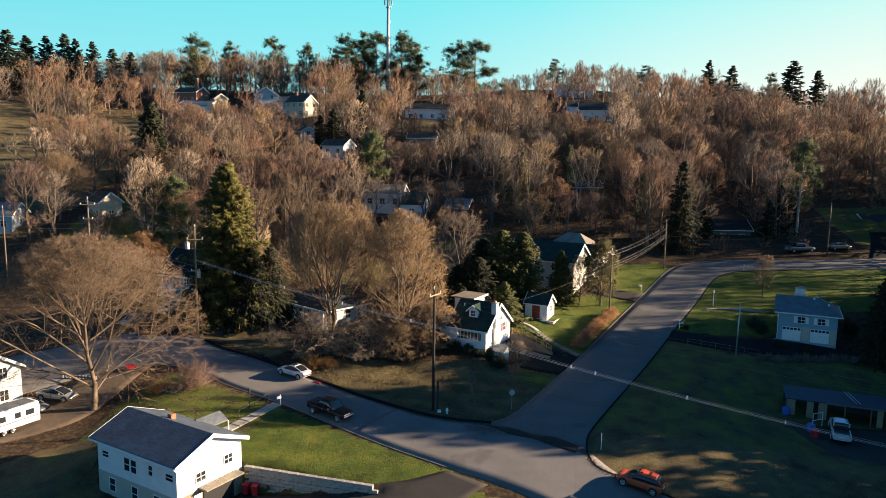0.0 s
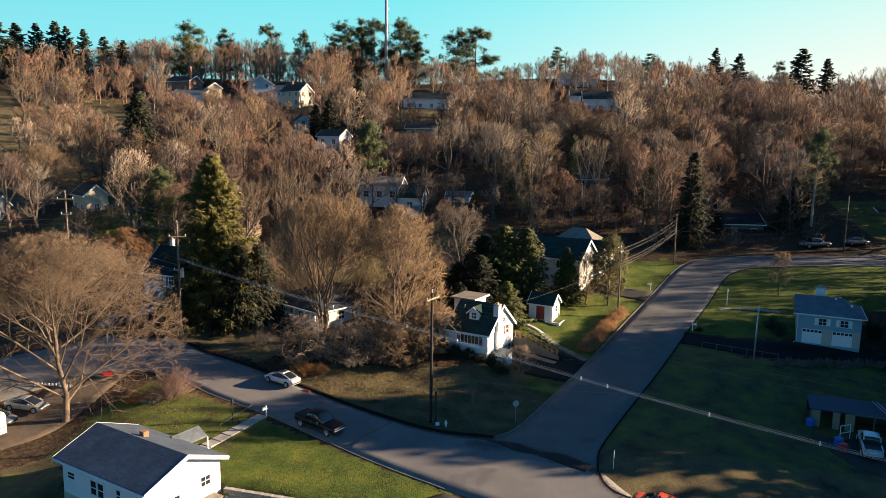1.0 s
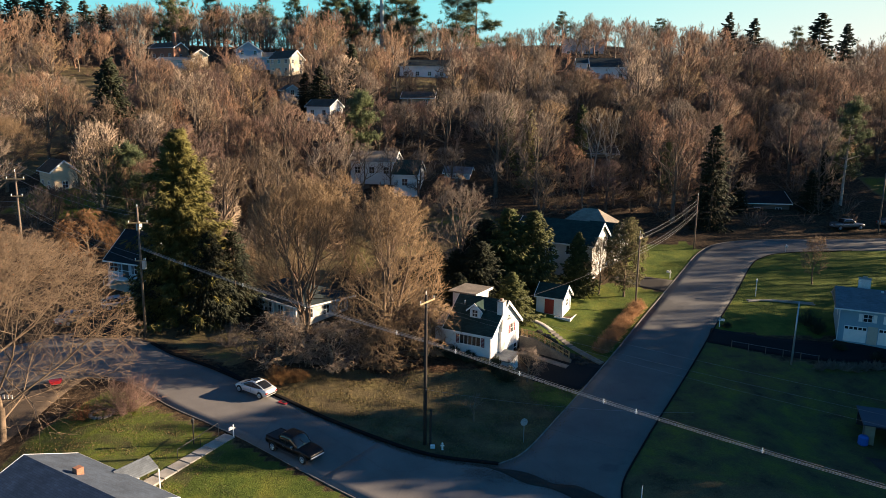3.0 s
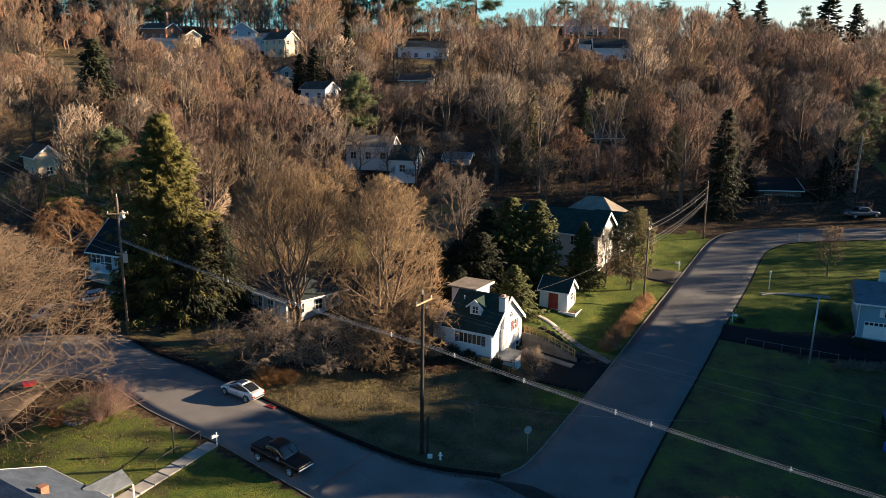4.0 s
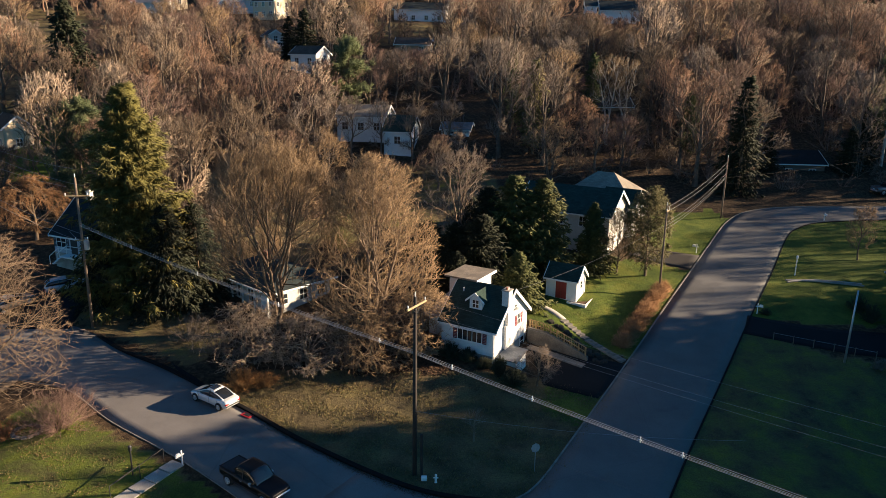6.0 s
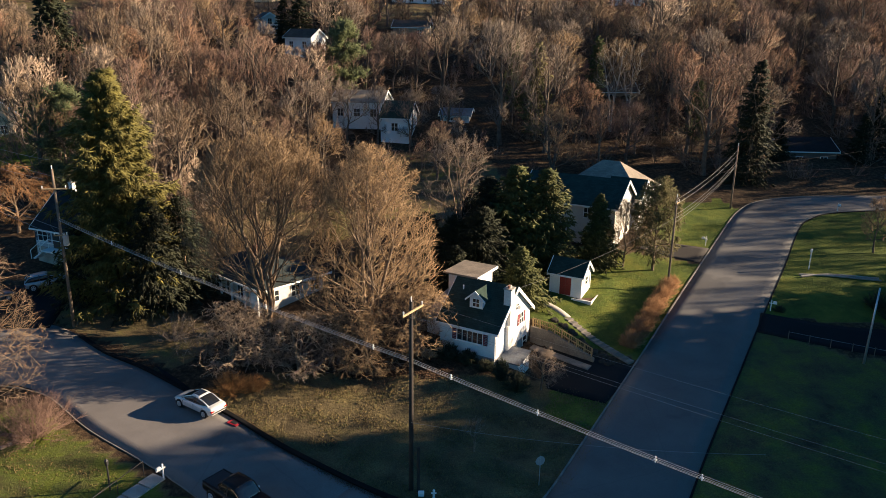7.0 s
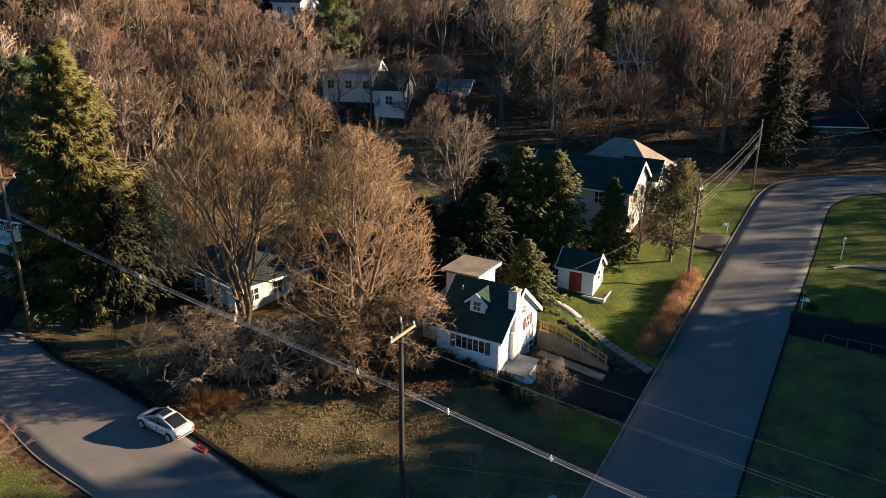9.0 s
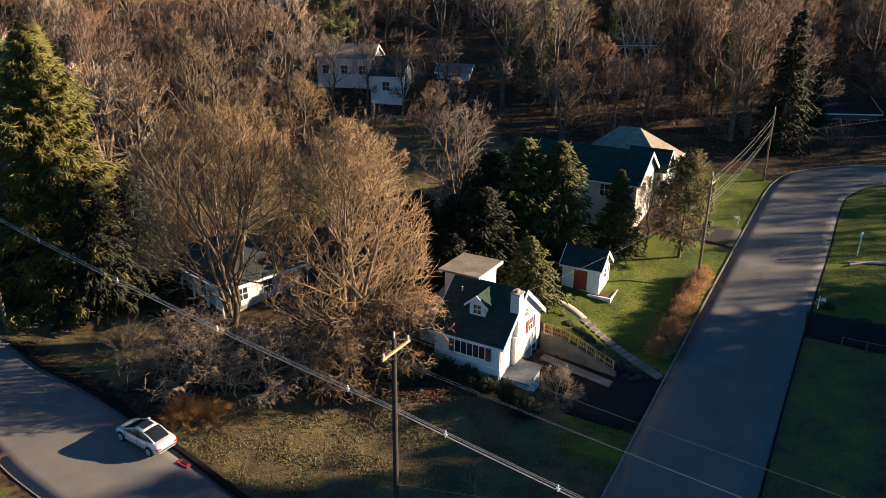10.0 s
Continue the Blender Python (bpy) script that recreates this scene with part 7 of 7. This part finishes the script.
# ---- yard walls, walks and small things ----
def block_wall(a, b, top0, top1, foot, label, rows=6, L=0.9, deep=0.34):
    """A dry-laid block wall along a straight line; each block is a piece of its own."""
    A, B = Vector((*a, 0)), Vector((*b, 0))
    d = (B - A)
    n = int(d.length / L)
    ang = math.degrees(math.atan2(d.y, d.x))
    w = thing("retaining_wall", pose(a[0], a[1], foot, 0, 0, ang), label, "wall", kind="structure")
    meshes = []
    for k in range(4):
        r = random.Random(k)
        meshes.append(Shape().box(.012, -deep / 2 + r.uniform(-.02, .02), .012, L - .012, deep / 2, .34, .025).mesh("block"))
    for i in range(n):
        top = top0 + (top1 - top0) * i / n - foot
        low = -.2
        z = top - .36
        j = 0
        while z > low - .3 + foot * 0 and j < 9:
            ob = part("block", meshes[(i * 3 + j) % 4], MAT["concrete"], w)
            ob.matrix_basis = pose(i * L + (L / 2 if j % 2 else 0), 0, z)
            z -= .35
            j += 1
    cap = Shape()
    for i in range(n):
        top = top0 + (top1 - top0) * i / n - foot
        cap.box(i * L + .01, -deep / 2 - .05, top, (i + 1) * L - .01, deep / 2 + .05, top + .09, .02)
    part("capstones", cap, MAT["concrete"], w)
    return w


block_wall((-18.2, 63.05), (-5.2, 60.0), -1.0, -1.35, -3.4, "pale stepped block wall holding the front lawn")
# concrete wall and timber fence beside the cape's driveway
cw = thing("retaining_wall", Matrix.Identity(4), "concrete wall coloured as shaded, with a golden timber fence", "wall", kind="structure")
cx0, cy0, cx1, cy1 = 9.6, 96.35, 14.95, 92.9
dx, dy = cx1 - cx0, cy1 - cy0
ln = math.hypot(dx, dy)
cw.matrix_world = pose(cx0, cy0, 0, 0, 0, math.degrees(math.atan2(dy, dx)))
part("concrete_face", Shape().add([(x, y, z) for y in (-.14, .14) for x, z in ((0, .8), (ln, .6), (ln, 1.75), (ln * .75, 2.35), (ln * .32, 3.3), (0, 3.4))], [(0, 1, 2, 3, 4, 5), (11, 10, 9, 8, 7, 6)] + [(i, i + 6, (i + 1) % 6 + 6, (i + 1) % 6) for i in range(6)]), MAT["wall_grey"], cw)
for i in range(9):
    x = .15 + i * (ln - .4) / 8
    zt = np.interp(x, [0, ln * .32, ln * .75, ln], [3.4, 3.3, 2.35, 1.75])
    part("post", Shape().box(x - .05, -.05, zt - .05, x + .05, .05, zt + .85, .01), MAT["fence"], cw)
for dz in (.35, .8):
    part("rail", Shape().tube([(0.1, 0, 3.4 + dz), (ln * .32, 0, 3.3 + dz), (ln * .75, 0, 2.35 + dz), (ln - .2, 0, 1.85 + dz)], .045, 6), MAT["fence"], cw)
for i in range(34):
    x = .25 + i * (ln - .6) / 33
    zt = np.interp(x, [0, ln * .32, ln * .75, ln], [3.4, 3.3, 2.35, 1.75])
    part("picket", Shape().box(x - .013, -.015, zt + .1, x + .013, .015, zt + .8), MAT["fence"], cw)
kerb([(9.6, 95.3), (11.9, 93.7), (14.4, 91.9)], MAT["stone"], "worn stone ledge along the driveway wall", 0.9, 0.16, "ledge")

# stone steps from the side road up to the shed
sts = thing("garden_steps", Matrix.Identity(4), "flight of pale stone steps up the bank", "steps", kind="structure")
for i in range(14):
    f = i / 13
    x, y = 18.2 - 4.5 * f, 93.1 + 6.3 * f
    part("step", Shape().box(-.30, -.38, -.4, .28, .38, .12, .02), MAT["stone"], sts).matrix_basis = pose(x, y, land1(x, y) + .03, 0, 0, 125.8)
paved("path", [(10.7, 103.0), (12.2, 101.3), (13.3, 99.7)], [(11.3, 103.4), (12.8, 101.7), (14.0, 100.0)], MAT["concrete"], "narrow pale concrete path to the cape", 0.05, 3, .6, "path")
for i in range(26):
    f = (i + .5) / 26
    r = random.Random(i)
    x, y = 17.7 - 4.6 * f - r.uniform(.7, 1.6), 92.9 + 6.2 * f - r.uniform(0, .6)
    plain("rock", Shape().box(-.3, -.25, -.2, .3, .25, .24, .1), MAT["dark_rock"], on_land(x, y, r.uniform(0, 90)), "rough rock coloured for bank shade beside the steps", "rock", "bank rocks")

# front walk of the white house: a flight of wide concrete slabs, with iron rails
fw = thing("front_walk", Matrix.Identity(4), "wide stepped concrete walk with thin iron rails", "walk", kind="structure")
A, B = Vector((-22.6, 68.6, 0)), Vector((-18.3, 76.7, 0))
for i in range(7):
    f = (i + .5) / 7
    p = A + (B - A) * f
    part("slab", Shape().box(-.62, -.63, -.4, .62, .63, .0, .02), MAT["concrete"], fw).matrix_basis = pose(p.x, p.y, max(land1(p.x + q, p.y + w) for q in (-.6, .6) for w in (-.6, .6)) + .07, 0, 0, -28)
for sx in (-.8,):
    pts = [(A + (B - A) * f + Vector((sx, .3, 0))) for f in (.45, .72, .95)]
    part("rail", Shape().tube([(p.x, p.y, .75 + .25 * i) for i, p in enumerate(pts)], .03, 6), MAT["black"], fw)
    for i, p in enumerate(pts):
        part("rail_post", Shape().tube([(p.x, p.y, -.4), (p.x, p.y, .75 + .25 * i)], .03, 6), MAT["black"], fw)
lp = thing("lamp_post", on_land(-21.0, 75.1), "short black garden lamp post", "lamp")
part("pole", Shape().tube([(0, 0, -.2), (0, 0, 1.9)], .06, 8), MAT["black"], lp)
part("lantern", Shape().tube([(0, 0, 1.9), (0, 0, 2.0), (0, 0, 2.3), (0, 0, 2.42)], [.06, .13, .15, .03], 6), MAT["black"], lp)


def mailbox(x, y, rz, label):
    m = thing("mailbox", on_land(x, y, rz) @ Matrix.Diagonal((.72, .72, .8, 1)), label, "mailbox", "mailboxes")
    part("post", Shape().box(-.06, -.06, -.2, .06, .06, 1.5, .01), MAT["trim"], m)
    part("arm", Shape().box(-.05, -.75, 1.0, .05, .3, 1.1, .01), MAT["trim"], m)
    part("box", Shape().prism([(-.72, 1.1), (-.2, 1.1), (-.2, 1.28), (-.28, 1.36), (-.64, 1.36), (-.72, 1.28)], -.1, .1), MAT["trim"], m)


mailbox(-17.9, 76.4, -30, "white post mailbox at the end of the walk")
mailbox(35.0, 102.5, 60, "white post mailbox beside the black driveway")
mailbox(33.4, 117.8, -120, "pale mailbox at the two-storey house")
mailbox(55, 128.6, 0, "thin mailbox post at the bend")
# street signs
for x, y, h, label in ((7.9, 76.2, 2.3, "green street sign plate seen from behind"),):
    sg = thing("street_sign", on_land(x, y, 20), label, "sign")
    part("pole", Shape().tube([(0, 0, -.2), (0, 0, h)], .03, 6), MAT["steel"], sg)
    part("plate", Shape().tube([(0, -.02, h - .38), (0, .02, h - .38)], .36, 8), MAT["signback"], sg)
mk = thing("marker_post", on_land(15.9, 67.0), "slim white marker post at the kerb", "post")
part("stake", Shape().tube([(0, 0, -.2), (0, 0, 1.7)], .035, 6), MAT["trim"], mk)
lpr = thing("lamp_post", on_land(43.4, 112.0), "white garden lamp post on the bank", "lamp")
part("pole", Shape().tube([(0, 0, -.2), (0, 0, 2.0)], .06, 8), MAT["trim"], lpr)
part("lantern", Shape().tube([(0, 0, 2.0), (0, 0, 2.1), (0, 0, 2.4), (0, 0, 2.5)], [.06, .13, .15, .03], 6), MAT["trim"], lpr)
for k in range(2):
    te = spline([(41.6, 110.0 + k * .5), (45, 110.6 - k * .3), (50.2, 109.7 - k * .5)], 2.4)
    tb = thing("timber_edging", Matrix.Identity(4), "pale weathered timber edging on the bank", "edging", kind="structure")
    for p, q in zip(te[:-1], te[1:]):
        part("timber", Shape().tube([(p[0], p[1], land1(*p) + .12), (q[0], q[1], land1(*q) + .12)], .12, 6), MAT["concrete"], tb)
# wheelie bins and a grill by the sunk garage
for i, (x, y) in enumerate(((-17.9, 62.3), (-17.0, 62.1))):
    b = thing("wheelie_bin", pose(x, y, -3.4, 0, 0, -15), "bright red plastic wheelie bin", "bin", "red bins")
    part("tub", Shape().loft([[(sx * a, sy * a, z) for sx, sy in ((-1, -1), (1, -1), (1, 1), (-1, 1))] for a, z in ((.24, .08), (.31, 1.0))]), MAT["red_bin"], b)
    part("lid", Shape().box(-.34, -.36, 1.0, .34, .36, 1.08, .03), MAT["red_bin"], b)
    for s_ in (-1, 1):
        part("wheel", Shape().tube([(s_ * .22 - .03, .3, .1), (s_ * .22 + .03, .3, .1)], .1, 10), MAT["rubber"], b)
gr_ = thing("grill", pose(-15.9, 61.9, -3.35), "black kettle grill beside the bins", "grill")
part("bowl", Shape().tube([(0, 0, .6), (0, 0, .7), (0, 0, .85), (0, 0, 1.0), (0, 0, 1.06)], [.12, .27, .31, .22, .05], 12), MAT["black"], gr_)
for a in range(3):
    part("leg", Shape().tube([(0, 0, .65), (.3 * math.cos(a * 2.1), .3 * math.sin(a * 2.1), 0)], .015, 5), MAT["black"], gr_)
# toys and a trampoline frame beside the carport
for x, y, mt, lab in ((40.2, 79.6, "blue_plastic", "blue plastic play barrel"), (40.9, 75.2, "blue_plastic", "blue plastic play barrel"), (40.6, 73.8, "red_bin", "red plastic toy car")):
    plain("toy", Shape().tube([(0, 0, 0), (0, 0, .1), (0, 0, .8), (0, 0, .95)], [.35, .45, .45, .3], 12), MAT[mt], on_land(x, y), lab + " on the parking pad", "toy")
fr = thing("play_frame", on_land(42.3, 76.6, 20), "thin white tubular play frame", "frame")
for a, b in (((-.7, 0), (-.7, 1.6)), ((.7, 0), (.7, 1.6)), ((-.7, 1.6), (.7, 1.6)), ((-.7, .8), (.7, .8))):
    part("bar", Shape().tube([(a[0], 0, a[1]), (b[0], 0, b[1])], .035, 6), MAT["trim"], fr)
# odds and ends at the tall pole
ro = plain("pole_stub", Shape().tube([(0, 0, -.3), (0, 0, 3.4)], .11, 10), MAT["pole_dark"], on_land(-.35, 75.35), "short dark stub beside the tall pole", "pole")
hy = thing("hydrant", on_land(.7, 74.75) @ Matrix.Diagonal((.7, .7, .75, 1)), "white fire hydrant with a bent hose pipe", "hydrant")
part("barrel", Shape().tube([(0, 0, 0), (0, 0, .1), (0, 0, .65), (0, 0, .8), (0, 0, .9)], [.16, .11, .11, .13, .03], 12), MAT["trim"], hy)
part("outlet", Shape().tube([(-.25, 0, .5), (.25, 0, .5)], .07, 8), MAT["trim"], hy)
for i, (x, y) in enumerate(((-.15, 75.0),)):
    plain("crate", Shape().box(-.2, -.16, 0, .2, .16, .28, .02), MAT["trim"], on_land(x, y, 30 * i), "small pale box at the pole", "box")
tp = thing("toolbox", on_road(-14.9, 83.2, -30), "red and black mat behind the silver sedan", "mat")
part("mat", Shape().box(-.5, -.35, 0, .5, .35, .05, .01), MAT["red_bin"], tp)
part("panel", Shape().box(-.3, -.2, .05, .3, .2, .08, .01), MAT["black"], tp)
# blue tarpaulin over a stack, far behind the spruce
tarp = plain("tarpaulin", Shape().loft([[(sx * a, sy * a * .8, z) for sx, sy in ((-1, -1), (0, -1.08), (1, -1), (1.06, 0), (1, 1), (0, 1.08), (-1, 1), (-1.06, 0))] for a, z in ((1.15, -.2), (1.1, .5), (.95, 1.15), (.5, 1.45))]), MAT["blue_plastic"], on_land(-56.7, 158.4, 20), "blue tarpaulin over a stack on the lawn", "tarpaulin")
wb = thing("wheelbarrow", on_land(-38.8, 86.0, 35), "red wheelbarrow standing on the lawn edge", "wheelbarrow")
part("tray", Shape().loft([[(sx * a * 1.3, sy * a, z) for sx, sy in ((-1, -1), (1, -.8), (1, .8), (-1, 1))] for a, z in ((.28, .35), (.46, .75))]), MAT["red_bin"], wb)
part("wheel", Shape().tube([(.62, -.05, .2), (.62, .05, .2)], .2, 12), MAT["rubber"], wb)
for sy in (-1, 1):
    part("handle", Shape().tube([(.6, sy * .12, .25), (-.5, sy * .3, .4), (-1.1, sy * .32, .6)], .025, 6), MAT["pole"], wb)
pe = thing("picket_edging", Matrix.Identity(4), "row of short white pickets along the parking drive", "fence", kind="structure")
for i in range(11):
    f = i / 10
    x, y = -46.2 + 4.2 * f, 84.0 - .3 * f
    part("picket", Shape().box(-.09, -.03, -.2, .09, .03, .45, .015), MAT["trim"], pe).matrix_basis = pose(x, y, land1(x, y), 0, 0, -4)
rs = thing("stone_ring", on_land(-31.6, 80.6), "ring of pale stones round the shrub bed", "stones", kind="structure")
for i in range(14):
    a = i * 2 * math.pi / 14
    part("stone", Shape().box(-.2, -.14, -.1, .2, .14, .16, .05), MAT["stone"], rs).matrix_basis = pose(1.05 * math.cos(a), .95 * math.sin(a), .02, 0, 0, math.degrees(a) + 90)
# low rope fence along the black driveway
rf = thing("driveway_fence", Matrix.Identity(4), "low dark wire fence along the black driveway", "fence", kind="structure")
prev = None
for i in range(6):
    f = i / 5
    x, y = 34.5 + 8.5 * f, 97.2 - 3.4 * f
    part("post", Shape().tube([(x, y, land1(x, y) - .2), (x, y, land1(x, y) + .9)], .04, 6), MAT["pole"], rf)
    if prev:
        part("rail", Shape().tube([(*prev, land1(*prev) + .8), (x, y, land1(x, y) + .8)], .015, 5), MAT["wire"], rf)
    prev = (x, y)

# ---- rough grass tufts on the near lawns ----
def tufts(poly, count, size, mt, label, seed):
    r = np.random.RandomState(seed)
    xs, ys = [p[0] for p in poly], [p[1] for p in poly]
    px_, py_ = r.uniform(min(xs), max(xs), count * 3), r.uniform(min(ys), max(ys), count * 3)
    clump = np.sin(px_ * 1.3 + 2 * np.sin(py_ * .9)) + np.sin(py_ * 1.7 + px_ * .4) + r.normal(0, .9, len(px_))
    k = np.nonzero(inside(px_, py_, poly) & (clump > .2))[0][:count]
    p = np.stack([px_[k], py_[k], land(px_[k], py_[k]) - .02], 1)
    d = unit(r.normal(0, .8, (len(k), 3)) + [0, 0, 1.0])
    tip = p + d * (size * r.uniform(.6, 1.5, (len(k), 1)))
    tip[:, 2] = np.maximum(tip[:, 2], p[:, 2] + size * .3)
    tagged(part("grass_tufts", tri_mesh("grass_tufts", *spikes(p, tip, size * r.uniform(.15, .4, len(k)))), MAT[mt]), label, "grass", kind="stuff")


MAT["grass_dry"] = bark("dry_grass", (0.14, 0.105, 0.036), (0.23, 0.175, 0.062))
MAT["grass_green"] = bark("lawn_grass", (0.075, 0.092, 0.022), (0.145, 0.145, 0.038))
CORNER = LAWNS[3][0]
tufts(CORNER, 3400, .15, "grass_green", "clumpy green winter grass on the corner lot", 801)
tufts(CORNER, 15000, .16, "grass_dry", "dry tan grass on the corner lot", 802)
tufts(LAWNS[0][0], 7000, .10, "grass_green", "short green grass on the front lawn", 803)
tufts(LAWNS[2][0], 4000, .14, "grass_dry", "dry tan grass beside the shrub", 804)
tufts(LAWNS[8][0], 4000, .12, "grass_green", "short green grass behind the cape", 805)
tufts(LAWNS[5][0], 9000, .12, "grass_green", "short green grass on the wide lawn", 806)


def litter(line, count, wide, label, seed, size=0.12):
    """Dry leaves drifted along a line on the ground."""
    r = np.random.RandomState(seed)
    c = spline(line, .3)
    k = r.randint(0, len(c), count)
    p2 = c[k] + r.normal(0, wide, (count, 2))
    p = np.stack([p2[:, 0], p2[:, 1], land(p2[:, 0], p2[:, 1]) + .075], 1)
    d = unit(r.normal(0, 1, (count, 3)) * [1, 1, .25] + [0, 0, .15])
    tagged(part("leaf_litter", tri_mesh("leaf_litter", *spikes(p, p + d * size, np.full(count, size * .4))), MAT["mulch"]), label, "leaves", kind="stuff")


litter([(-15, 84.0), (-9, 78.9), (-1, 73.6), (5, 72.0)], 2600, .2, "dark drifted leaves along the kerb", 811, .07)
litter([(3, 71.2), (7, 70.4), (11, 68.6), (14.2, 66.6)], 2600, .55, "dark drifted leaves across the junction", 812, .06)
litter([(14.2, 66.6), (15.0, 63.7), (18, 61.2)], 900, .25, "dark drifted leaves along the kerb", 813, .06)
litter([(-12, 94), (-6, 91), (2, 89.5)], 2200, 1.0, "brown fallen leaves beneath the maples", 814)
